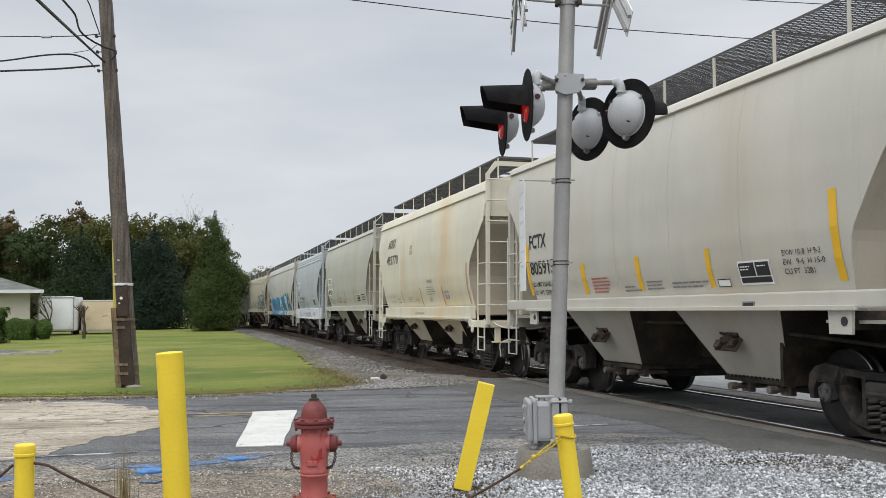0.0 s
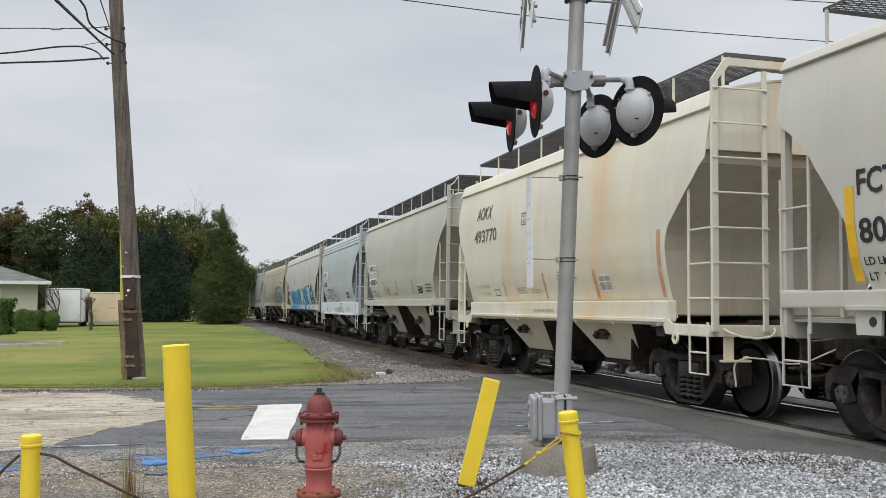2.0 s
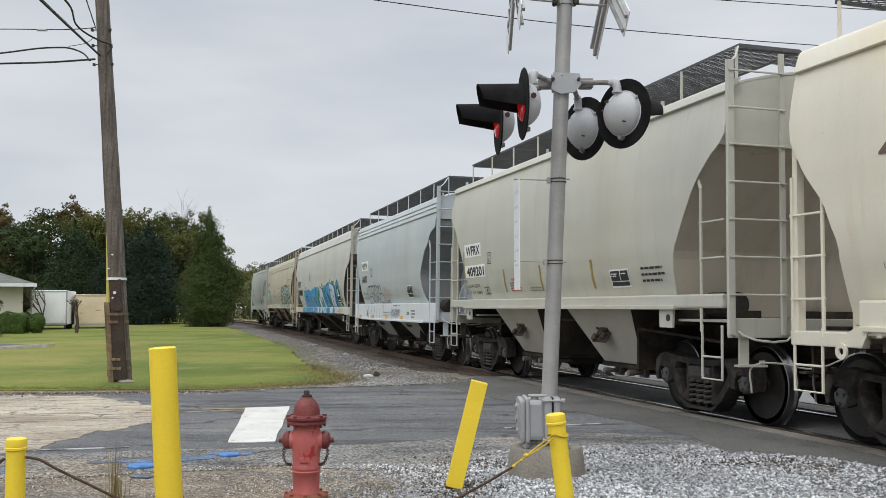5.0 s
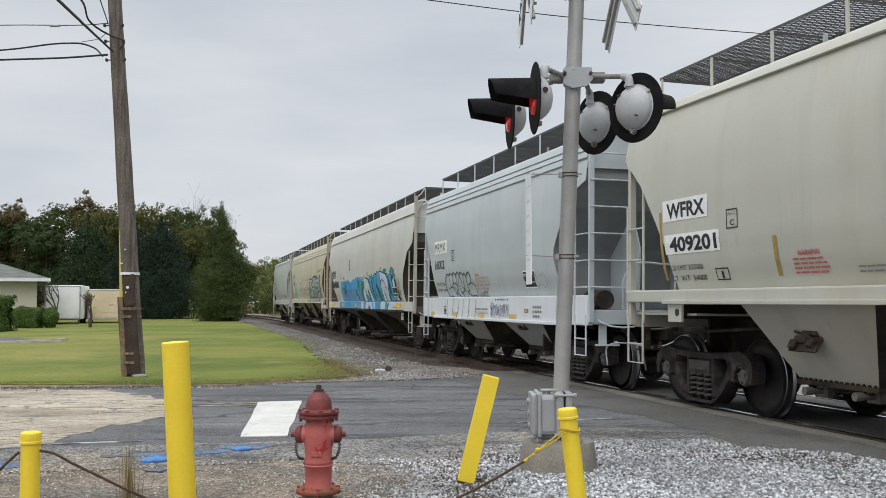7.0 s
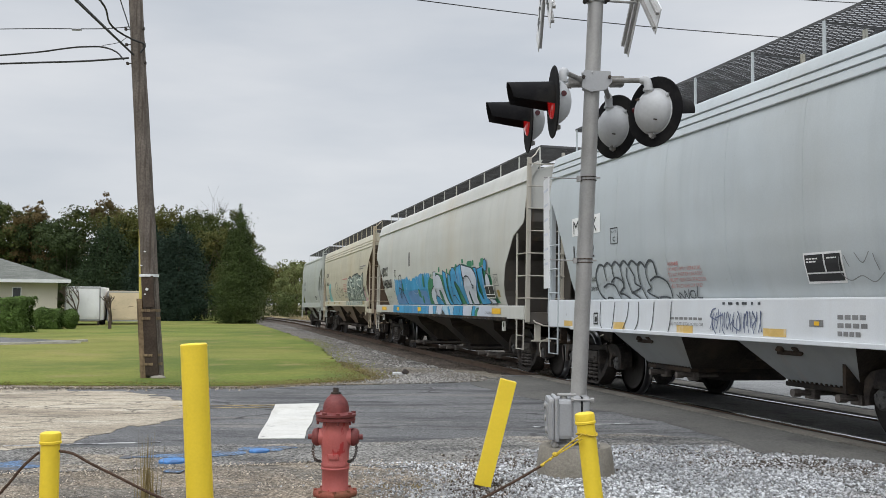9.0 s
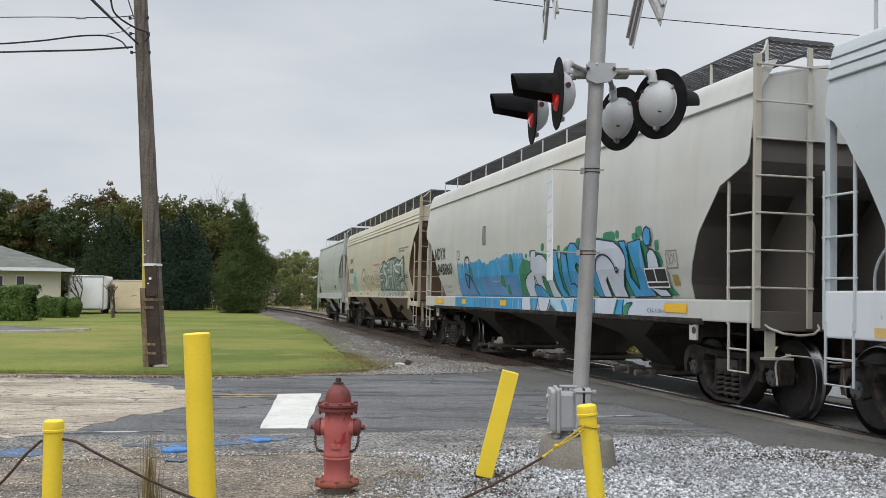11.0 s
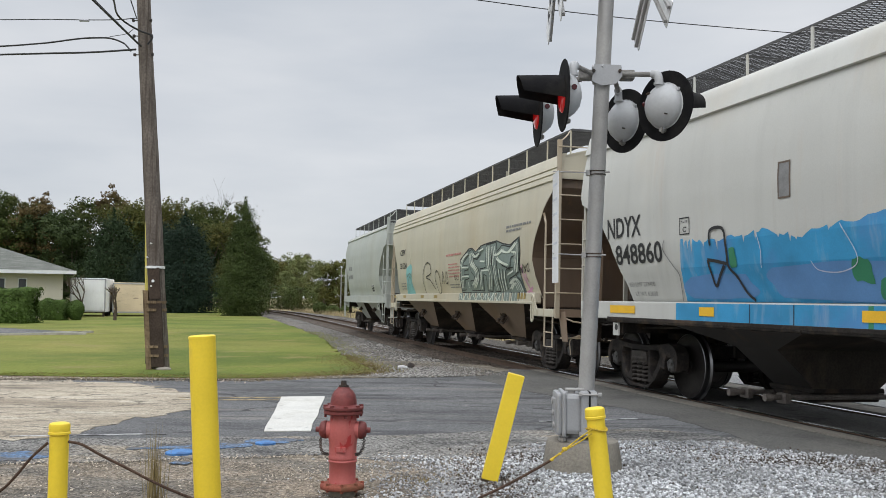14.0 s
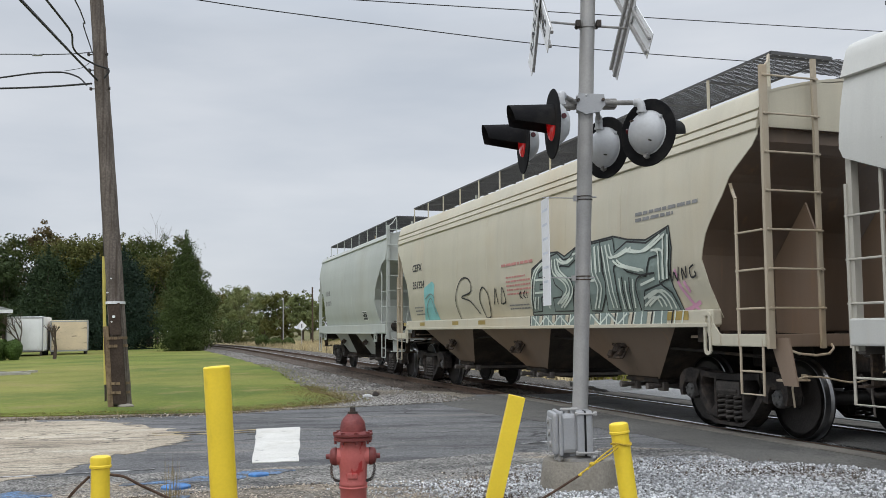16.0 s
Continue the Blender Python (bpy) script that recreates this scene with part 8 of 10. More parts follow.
def build_house():
    h = thing("house", "low cream bungalow with a grey hip roof", "house", Matrix.Translation((-22.25, 52.75, 0)) @ Matrix.Rotation(radians(24), 4, "Z") @ Matrix.Translation((22.25, -52.75, 0)))
    x0, x1, y0, y1, e = -37.0, -22.9, 53.4, 62.0, 2.62
    def block(name, a, b, c, d, z0, z1, mat, label=""):
        bm = bmesh.new()
        box(bm, a, b, c, d, z0, z1)
        return part(name, bm, mat, h, label)
    block("wall", x0, x1, y0, y0 + 0.2, -0.3, e, MORE["stucco"], "cream rendered wall")
    block("wall", x1 - 0.2, x1, y0 + 0.2, y1, -0.3, e, MORE["stucco"], "cream rendered wall")
    block("wall", x0, x0 + 0.2, y0 + 0.2, y1, -0.3, e, MORE["stucco"])
    block("wall", x0 + 0.2, x1 - 0.2, y1 - 0.2, y1, -0.3, e, MORE["stucco"])
    o = 0.65
    bm = bmesh.new()
    c = [(x0 - o, y0 - o, e), (x1 + o, y0 - o, e), (x1 + o, y1 + o, e), (x0 - o, y1 + o, e)]
    r = [(x0 + 4.3, (y0 + y1) / 2, e + 1.75), (x1 - 4.3, (y0 + y1) / 2, e + 1.75)]
    lo = [bm.verts.new((x, y, z)) for x, y, z in c]
    hi = [bm.verts.new((x, y, z + 0.06)) for x, y, z in c]
    rv = [bm.verts.new(p) for p in r]
    bm.faces.new(lo[::-1])
    for k in range(4):
        bm.faces.new((lo[k], lo[(k + 1) % 4], hi[(k + 1) % 4], hi[k]))
    bm.faces.new((hi[0], hi[1], rv[1], rv[0])), bm.faces.new((hi[1], hi[2], rv[1])), bm.faces.new((hi[2], hi[3], rv[0], rv[1])), bm.faces.new((hi[3], hi[0], rv[0]))
    roof = part("roof", bm, MORE["shingle"], h, "grey shingle hip roof")
    bm = bmesh.new()
    box(bm, x0 - o - 0.03, x1 + o + 0.03, y0 - o - 0.03, y0 - o, e - 0.12, e + 0.07)
    box(bm, x1 + o, x1 + o + 0.03, y0 - o, y1 + o, e - 0.12, e + 0.07)
    part("fascia", bm, M["sign_white"], roof, "white fascia board")
    for x in (-26.1, -25.0, -29.0, -31.5):
        bm = bmesh.new()
        box(bm, x - 0.24, x + 0.24, y0 - 0.04, y0 - 0.002, 1.25, 2.25)
        wdw = part("window", bm, M["sign_white"], h, "narrow window with a white frame")
        bm = bmesh.new()
        box(bm, x - 0.19, x + 0.19, y0 - 0.05, y0 - 0.042, 1.3, 2.2)
        part("pane", bm, MORE["glass"], wdw)


def build_trailers():
    def van(x, y, w, d, z0, z1, mat, label, turn):
        t = thing("box_trailer", label, "trailer", Matrix.Translation((x, y, 0)) @ Matrix.Rotation(radians(turn), 4, "Z"))
        bm = bmesh.new()
        box(bm, -w / 2, w / 2, 0, d, z0, z1, bevel=0.06)
        body = part("body", bm, mat, t)
        bm = bmesh.new()
        for a, b in ((-w / 2 - 0.01, -w / 2 + 0.07), (w / 2 - 0.07, w / 2 + 0.01)):
            box(bm, a, b, -0.02, 0.06, z0, z1 - 0.04)
        box(bm, -w / 2, w / 2, -0.02, 0.06, z1 - 0.11, z1 - 0.03)
        box(bm, -w / 2, w / 2, -0.02, 0.06, z0, z0 + 0.09)
        part("corner_trim", bm, M["aluminium"], body)
        for k in range(5):
            bm = bmesh.new()
            z = z0 + 0.14 + (z1 - z0 - 0.3) * k / 5
            box(bm, -w / 2 + 0.09, w / 2 - 0.09, -0.015, 0.02, z, z + (z1 - z0 - 0.3) / 5 - 0.006, bevel=0.003)
            part("door_panel", bm, mat, body)
        for s in (-1, 1):
            for k in (0.45, 0.62):
                bm = bmesh.new()
                rod(bm, (s * (w / 2 - 0.25), d * k, 0.30), (s * (w / 2 - 0.03), d * k, 0.30), 0.30, seg=18)
                part("wheel", bm, M["rubber"], t)
        bm = bmesh.new()
        box(bm, -w / 2 + 0.1, w / 2 - 0.1, 0.05, d - 0.05, 0.25, z0)
        box(bm, -w / 2 + 0.05, -w / 2 + 0.15, 0.0, 0.12, 0.03, z0)
        box(bm, w / 2 - 0.15, w / 2 - 0.05, 0.0, 0.12, 0.03, z0)
        part("chassis", bm, M["iron"], t)
    van(-23.5, 57.6, 2.05, 4.2, 0.30, 2.38, MORE["trailer_white"], "white box trailer parked on the grass", 14)
    van(-21.7, 60.0, 2.2, 3.6, 0.22, 2.16, MORE["trailer_tan"], "tan box trailer with peeling paint, parked on the grass", 19)


def build_garden():
    bush("hedge", "clipped green hedge beside the house", -21.55, 43.0, 3.0, 1.8, 1.62, LEAF["hedge"], 51, 16000, 0.10, "hedge", True)
    bush("shrub", "clipped round green shrub by the house", -21.48, 48.6, 1.0, 1.1, 1.06, LEAF["hedge"], 52, 5000, 0.075, "bush", True)
    bush("shrub", "clipped round green shrub by the house", -20.75, 49.2, 0.95, 1.0, 1.08, LEAF["hedge"], 53, 5000, 0.07)
    bush("shrub", "clipped round green shrub by the house", -22.3, 49.3, 1.1, 1.1, 1.15, LEAF["hedge"], 54, 5000, 0.075)
    bare_tree("garden_tree", "small bare tree by the house", -21.0, 50.5, 3.0, 7, r0=0.07)
    bare_tree("garden_tree", "small gnarled bare tree on the lawn", -18.75, 49.5, 2.3, 8, r0=0.10)
    for a, b in (((-15.6, 29.6), (-12.9, 31.5)), ((-14.2, 31.3), (-13.3, 33.0))):
        d = Vector((b[0] - a[0], b[1] - a[1], 0))
        n = Vector((-d.y, d.x, 0)).normalized() * 0.09
        bm = bmesh.new()
        v = [Vector((*a, 0)) - n, Vector((*b, 0)) - n, Vector((*b, 0)) + n, Vector((*a, 0)) + n]
        lo, hi = [bm.verts.new((p.x, p.y, -0.1)) for p in v], [bm.verts.new((p.x, p.y, 0.10)) for p in v]
        bm.faces.new(hi), bm.faces.new(lo[::-1])
        for k in range(4):
            bm.faces.new((lo[k], lo[(k + 1) % 4], hi[(k + 1) % 4], hi[k]))
        solid("kerb", bm, M["kerb_concrete"], "pale concrete kerb at the drive", "kerb", "structure")
    sheet("driveway", [(-15.6, 29.8), (-13.1, 31.6), (-14.0, 33.4), (-30, 45), (-40, 38), (-24, 27)], 0.042, M["asphalt"], "dark asphalt drive in front of the house", "driveway", depth=0.05)
    # warning sign and post beyond the track
    s = thing("road_sign", "diamond sign seen from behind on a thin post", "sign", Matrix.Translation((-9.55, 80.0, -0.36)))
    bm = bmesh.new()
    rod(bm, (0, 0.04, 0), (0, 0.04, 2.5), 0.035, seg=8)
    part("post", bm, M["galvanised"], s)
    bm = bmesh.new()
    plate(bm, [(-0.42, 2.0), (0, 1.58), (0.42, 2.0), (0, 2.42)], 0.02)
    part("panel", bm, M["sign_white"], s)
    bm = bmesh.new()
    box(bm, -0.05, 0.05, -0.02, -0.014, 1.82, 2.15)
    part("symbol", bm, M["ink_grey"], s)
    bm = bmesh.new()
    rod(bm, (-13.07, 95, -0.4), (-13.07, 95, 4.37), 0.05, seg=8)
    solid("post", bm, M["galvanised"], "thin grey post beyond the track", "post")
    for x, y, h, r in ((-10.67, 100, 5.75, 0.10), (-8.5, 86, 4.25, 0.09)):
        bm = bmesh.new()
        rod(bm, (x, y, -0.4), (x, y, h), r, r * 0.8, seg=10)
        solid("pole", bm, M["tie_wood"], "dark wooden pole standing beyond the track", "pole")
    # guard on the guy wire behind the pole
    guy = thing("guy_wire", "steel guy wire with a faded yellow plastic guard", "guy wire")
    bm = bmesh.new()
    rod(bm, (-6.34, 18.4, 0.35), (-6.405, 18.4, 2.81), 0.032, seg=10)
    part("guard", bm, M["faded_yellow"], guy, "faded yellow guard tube")
    bm = bmesh.new()
    rod(bm, (-6.33, 18.4, -0.05), (-6.34, 18.4, 0.36), 0.022, seg=8)
    part("anchor_rod", bm, M["iron"], guy, "dark anchor rod in the grass")
    bm = bmesh.new()
    rod(bm, (-6.405, 18.4, 2.8), (-6.3, 17.3, 8.2), 0.006, seg=5)
    part("wire", bm, M["cable"], guy)
    # litter by the road's edge
    bm = bmesh.new()
    bmesh.ops.create_icosphere(bm, subdivisions=2, radius=0.09, matrix=Matrix.Translation((-1.30, 18.3, 0.04)) @ Matrix.Diagonal((1.5, 0.6, 0.4, 1)))
    for v in bm.verts:
        v.co += Vector(noise.noise_vector(v.co * 9)) * 0.05
    solid("litter", bm, M["sign_white"], "crumpled white litter on the stones by the road", "litter")
    bm = bmesh.new()
    bmesh.ops.create_icosphere(bm, subdivisions=2, radius=0.07, matrix=Matrix.Translation((-1.17, 18.26, 0.07)) @ Matrix.Diagonal((1.0, 0.6, 0.7, 1)))
    for v in bm.verts:
        v.co += Vector(noise.noise_vector(v.co * 8)) * 0.04
    solid("rock", bm, M["iron"], "small dark rock beside the litter", "rock")


MORE = {
    "stucco": material("stucco", (0.56, 0.525, 0.45), 0.9, 0, 0.06, 1, 0.06, 30, 0.2),
    "shingle": material("shingle", (0.13, 0.137, 0.122), 0.9, 0, 0.15, 1.5, 0.2, 25, 0.4, stain=[((0.3, 0.3, 0.28), (0.5, 0.7, 0.5), 4, (0.3, 0.3, 8))]),
    "glass": material("window_glass", (0.03, 0.035, 0.04), 0.08, 0, 0.1, 2, 0.05, 20, 0),
    "trailer_white": material("trailer_white", (0.80, 0.81, 0.81), 0.5, 0, 0.06, 1, 0.04, 30, 0.05, stain=[((0.4, 0.38, 0.35), (0.55, 0.75, 0.4), 2, (1, 1, 0.4))]),
    "trailer_tan": material("trailer_tan", (0.66, 0.54, 0.37), 0.7, 0, 0.1, 1, 0.06, 30, 0.05, stain=[((0.25, 0.19, 0.13), (0.58, 0.66, 0.8), 3, (0.5, 1, 2.5))]),
}


def build_grass():
    rnd = random.Random(12)
    edge = [(-12, 14.9), (-7.2, 15.6), (-5.4, 15.65), (-3.6, 15.75), (-2.9, 16.2), (-2.2, 16.8), (-1.85, 17.35), (-2.2, 18.6), (-2.66, 19.95), (-3.1, 21.9), (-4.9, 30.7), (-6.6, 37.5), (-20, 38), (-20, 14)]
    pts, dry = [], []
    while len(pts) < 9000:
        x = rnd.uniform(-13, -1.8)
        y = 15.4 + 0.6 * max(0, x + 3.2) + abs(rnd.gauss(0, 0.3))
        if inside(x, y, edge):
            pts.append((x, y, 0.025, rnd.uniform(0.008, 0.024)))
    scatter_blades("lawn_grass", pts, M["blade"], "short blades of mown lawn grass", 1, 1.2, 0.02)
    for _ in range(11000):
        k = rnd.randrange(0, 9)
        (x0, y0), (x1, y1) = edge[k], edge[k + 1]
        f = rnd.random()
        dry.append((x0 + (x1 - x0) * f + rnd.gauss(0, 0.28), y0 + (y1 - y0) * f + rnd.gauss(0.12, 0.3), 0.02, rnd.uniform(0.008, 0.035)))
    scatter_blades("dry_grass", dry, M["dry_blade"], "dry straw-coloured grass along the lawn's edge", 2, 0.6, 0.018)
    field = []
    for _ in range(26000):
        s = -6 - 95 * rnd.random()
        x, y, _ = track_at(s, -rnd.uniform(3.6, 16))
        field.append((x, y, -0.32, rnd.uniform(0.15, 0.6)))
    scatter_blades("field_grass", field, M["tan_blade"], "tall dry grass in the field beyond the track", 3, 0.35, 0.05)
    weeds = []
    for _ in range(60):
        weeds.append((rnd.gauss(-1.98, 0.03), rnd.gauss(5.9, 0.03), 0.0, rnd.uniform(0.2, 0.62)))
    scatter_blades("dry_weeds", weeds, M["dry_blade"], "tuft of dry brown weed stalks at the post", 4, 0.06, 0.009)
    ragged = []
    for _ in range(3600):
        k = rnd.randrange(6, 11)
        (x0, y0), (x1, y1) = edge[k], edge[k + 1]
        f = rnd.random()
        ragged.append((x0 + (x1 - x0) * f + rnd.gauss(0.15, 0.3), y0 + (y1 - y0) * f + rnd.gauss(0, 0.3), 0.0, rnd.uniform(0.015, 0.05)))
    scatter_blades("edge_weeds", ragged, M["blade"], "straggling weeds where the lawn meets the stones", 6, 0.6, 0.02)
    tufts = []
    for cx, cy, n in ((0.12, 7.2, 40), (-0.1, 7.6, 30), (-0.35, 7.2, 60), (2.2, 7.9, 25)):
        for _ in range(n):
            tufts.append((rnd.gauss(cx, 0.10), rnd.gauss(cy, 0.10), -0.01, rnd.uniform(0.015, 0.05)))
    scatter_blades("verge_weeds", tufts, M["dry_blade"], "sparse weeds in the stony verge", 5, 0.7, 0.012)


build_trees()
build_house()
build_trailers()
build_garden()
build_stones()
build_grass()

# ================= writing, marks and graffiti on the cars =================
def fit_text(car, text, x0, x1, z, h, mat, bold=0.004, shear=0.0, label="stencilled letter"):
    """A line of lettering between x0 and x1, each character a part of its own."""
    bm = letters(text, h, bold, shear)
    xs = [v.co.x for v in bm.verts]
    k, lo, left = (x1 - x0) / (max(xs) - min(xs)), min(xs), set(bm.faces)
    while left:
        todo = [next(f for f in bm.faces if f in left)]
        island = set(todo)
        while todo:
            for e in todo.pop().edges:
                for g in e.link_faces:
                    if g not in island:
                        island.add(g)
                        todo.append(g)
        left -= island
        one, made = bmesh.new(), {}
        for f in bm.faces:
            if f in island:
                for v in f.verts:
                    if v not in made:
                        made[v] = one.verts.new(((v.co.x - lo) * k, v.co.y, v.co.z))
                one.faces.new([made[v] for v in f.verts])
        decal("letter", one, car, M[mat], x0, z, 0.008, label)
    bm.free()


def patch(car, x0, x1, z0, z1, mat, off=0.005, label="painted mark", slant=0.0, name="painted_mark"):
    bm = bmesh.new()
    flat(bm, [(x0, z0), (x1, z0), (x1 + slant, z1), (x0 + slant, z1)])
    return decal(name, bm, car, M[mat], 0, 0, off, label)


def small_print(car, x, z, rows, h, gap, mat, seed=1, word=0.10, off=0.008):
    """Unreadable print: each word is a bar of its own."""
    for a, b, lo, hi in bars(rows, h, gap, seed, word):
        bm = bmesh.new()
        flat(bm, [(a, lo), (b, lo), (b, hi), (a, hi)])
        decal("small_print", bm, car, M[mat], x, z, off)


def plate_mark(car, x0, x1, z0, z1, letter="C"):
    decal("frame_mark", frame_box(x1 - x0, z1 - z0, 0.014), car, M["ink_black"], x0, z0, 0.008)
    fit_text(car, letter, x0 + (x1 - x0) * 0.32, x1 - (x1 - x0) * 0.32, z0 + (z1 - z0) * 0.16, (z1 - z0) * 0.3, "ink_black", 0.002)
    fit_text(car, "PLATE", x0 + (x1 - x0) * 0.18, x1 - (x1 - x0) * 0.18, z0 + (z1 - z0) * 0.68, (z1 - z0) * 0.14, "ink_black", 0.0)


def board_mark(car, x0, x1, z0, z1):
    """The black consolidated stencil with its white border."""
    patch(car, x0, x1, z0, z1, "ink_white", 0.005, "white-bordered black stencil panel")
    w, h, b = x1 - x0, z1 - z0, 0.022
    for a0, a1, c0, c1 in ((b, w * 0.52, h * 0.36, h - b), (w * 0.56, w - b, h * 0.36, h - b), (b, w - b, b, h * 0.31)):
        patch(car, x0 + a0, x0 + a1, z0 + c0, z0 + c1, "ink_black", 0.009)
    small_print(car, x0 + 0.05, z1 - 0.07, [w * 0.3, w * 0.25], 0.014, 0.03, "ink_white", 4, 0.05, 0.013)
    small_print(car, x0 + w * 0.62, z1 - 0.07, [w * 0.25], 0.014, 0.03, "ink_white", 5, 0.05, 0.013)


def on_sill(name, bm2, car, mat, lat, label=""):
    for v in bm2.verts:
        v.co = (v.co.x + MARK_SHIFT.get(car.name, 0.0), -(lat + v.co.z), v.co.y)
    return part(name, bm2, mat, car, label)


def sill_patch(car, x0, x1, z0, z1, mat, lat, label="painted mark on the sill"):
    bm = bmesh.new()
    flat(bm, [(x0, z0), (x1, z0), (x1, z1), (x0, z1)])
    return on_sill("sill_mark", bm, car, M[mat], lat, label)


def sprayed(car, strokes, w, fill, edge, rim=0.05, lift=0.0, label="sprayed graffiti letter"):
    """One graffiti letter: thick strokes with a dark rim."""
    for width, mat, base in ((w + 2 * rim, edge, 0.006), (w, fill, 0.011)):
        bm = bmesh.new()
        for k, s in enumerate(strokes):
            stroke(bm, curve_pts(s, 7), width, lift + base + 0.0008 * k)
        decal("graffiti_letter", bm, car, M[mat], 0, 0, 0.0, label)


def lines(car, strokes, w, mat, lift=0.017, label="sprayed graffiti line"):
    for k, s in enumerate(strokes):
        bm = bmesh.new()
        stroke(bm, curve_pts(s, 6), w, lift + 0.0006 * k, cap=False)
        decal("graffiti_line", bm, car, M[mat], 0, 0, 0.0, label)


def spot(car, shape, mat, off, label):
    bm = bmesh.new()
    blob(bm, *shape)
    return decal("graffiti_spot", bm, car, M[mat], 0, 0, off, label)


def area(car, pts, fill, edge, off, rim=0.026):
    """A filled graffiti shape with a dark line round it."""
    bm = bmesh.new()
    flat(bm, pts)
    decal("graffiti_letter", bm, car, M[fill], 0, 0, off, "sprayed graffiti letter")
    if edge:
        bm = bmesh.new()
        stroke(bm, pts + pts[:1], rim, 0.0, cap=False)
        decal("graffiti_outline", bm, car, M[edge], 0, 0, off + 0.0015, "dark sprayed outline")


def mark_first(car):
    fit_text(car, "FCTX", -3.89, -3.17, 2.37, 0.235, "ink_black", 0.006)
    fit_text(car, "805915", -3.89, -2.86, 1.93, 0.225, "ink_black", 0.006)
    fit_text(car, "LD LMT 233100", -3.88, -3.12, 1.725, 0.075, "ink_black", 0.001)
    fit_text(car, "LT  WT  52900", -3.86, -3.12, 1.585, 0.075, "ink_black", 0.001)
    plate_mark(car, -2.61, -2.36, 2.13, 2.38)
    decal("frame_mark", frame_box(0.26, 0.13, 0.014), car, M["ink_black"], -2.93, 1.58, 0.008)
    patch(car, -2.89, -2.71, 1.61, 1.68, "ink_grey")
    for x0, x1, z0, z1 in ((-4.06, -3.94, 1.58, 2.45), (-1.90, -1.76, 1.57, 2.02), (-0.18, -0.06, 1.58, 2.03), (1.53, 1.63, 1.58, 2.03), (3.73, 3.84, 1.59, 2.46)):
        patch(car, x0, x1, z0, z1, "ink_yellow", 0.005, "yellow reflective strip")
    small_print(car, -1.57, 1.77, [0.5, 0.56, 0.56, 0.5, 0.45], 0.022, 0.048, "ink_red", 2)
    small_print(car, -0.60, 1.63, [0.3, 0.46], 0.018, 0.05, "ink_grey", 3)
    small_print(car, 0.04, 1.68, [0.4, 0.38, 0.42], 0.018, 0.045, "ink_grey", 4)
    small_print(car, 0.68, 1.645, [0.82, 0.7], 0.02, 0.05, "ink_grey", 5)
    patch(car, 1.70, 1.95, 1.58, 1.67, "ink_white", 0.005)
    decal("frame_mark", frame_box(0.25, 0.09, 0.010), car, M["ink_black"], 1.70, 1.58, 0.009)
    board_mark(car, 2.15, 2.73, 1.59, 1.85)
    fit_text(car, "EXW 10-8  H 9-3", 2.96, 3.55, 1.87, 0.06, "ink_black", 0.0)
    fit_text(car, "EW   9-6  H 15-0", 2.96, 3.60, 1.775, 0.06, "ink_black", 0.0)
    fit_text(car, "CU FT  3281", 2.95, 3.42, 1.68, 0.06, "ink_black", 0.0)
    sill_patch(car, 2.28, 2.52, 1.33, 1.41, "ink_grey", 1.604, "small grey tag plate")
    sill_patch(car, 2.31, 2.49, 1.345, 1.395, "ink_black", 1.607)


def mark_second(car):
    fit_text(car, "AOKX", -3.95, -2.98, 3.07, 0.26, "ink_brown", 0.004, 0.25)
    fit_text(car, "493770", -4.05, -2.67, 2.62, 0.25, "ink_brown", 0.005)
    plate_mark(car, -1.30, -1.07, 2.78, 3.0)
    fit_text(car, "WARNING", 0.35, 0.83, 2.0, 0.075, "ink_faded", 0.003)
    small_print(car, 0.2, 1.88, [0.66, 0.74, 0.8, 0.7], 0.022, 0.055, "ink_faded", 6)
    small_print(car, 0.3, 1.62, [0.3, 0.34], 0.018, 0.05, "ink_faded", 7)
    patch(car, 1.57, 1.66, 1.46, 1.89, "ink_salmon", 0.005, "faded orange reflective strip")
    patch(car, -0.44, -0.37, 1.46, 1.90, "ink_salmon", 0.005, "faded red reflective strip")
    patch(car, -2.47, -2.43, 1.53, 1.90, "ink_faded", 0.005)
    patch(car, 3.54, 3.63, 1.46, 2.33, "ink_salmon", 0.005, "faded orange reflective strip", 0.09)
    fit_text(car, "LD LMT 233100", -4.1, -3.31, 1.70, 0.06, "ink_faded", 0.0)
    fit_text(car, "LT WT   52900", -4.12, -3.33, 1.55, 0.06, "ink_faded", 0.0)
    decal("frame_mark", frame_box(0.28, 0.12, 0.016), car, M["ink_black"], -3.02, 1.54, 0.008)
    small_print(car, -1.8, 1.66, [0.5, 0.45, 0.5], 0.016, 0.045, "ink_faded", 8)
    small_print(car, -1.05, 1.62, [0.4, 0.42], 0.016, 0.045, "ink_faded", 9)
    patch(car, 1.75, 2.15, 1.56, 1.80, "ink_white", 0.005)
    for x0, x1, z0, z1 in ((1.77, 1.94, 1.58, 1.69), (1.96, 2.13, 1.58, 1.69), (1.77, 1.94, 1.71, 1.78), (1.96, 2.13, 1.71, 1.78)):
        patch(car, x0, x1, z0, z1, "ink_faded", 0.009)
    bm = letters("VENT CAR WHEN UNLOADING", 0.055, 0.002)
    xs = [v.co.x for v in bm.verts]
    k = 0.9 / (max(xs) - min(xs))
    for v in bm.verts:
        v.co.x, v.co.y = v.co.x * k - 0.74, v.co.y + 1.24
    on_sill("lettering", bm, car, M["ink_faded"], 1.604)


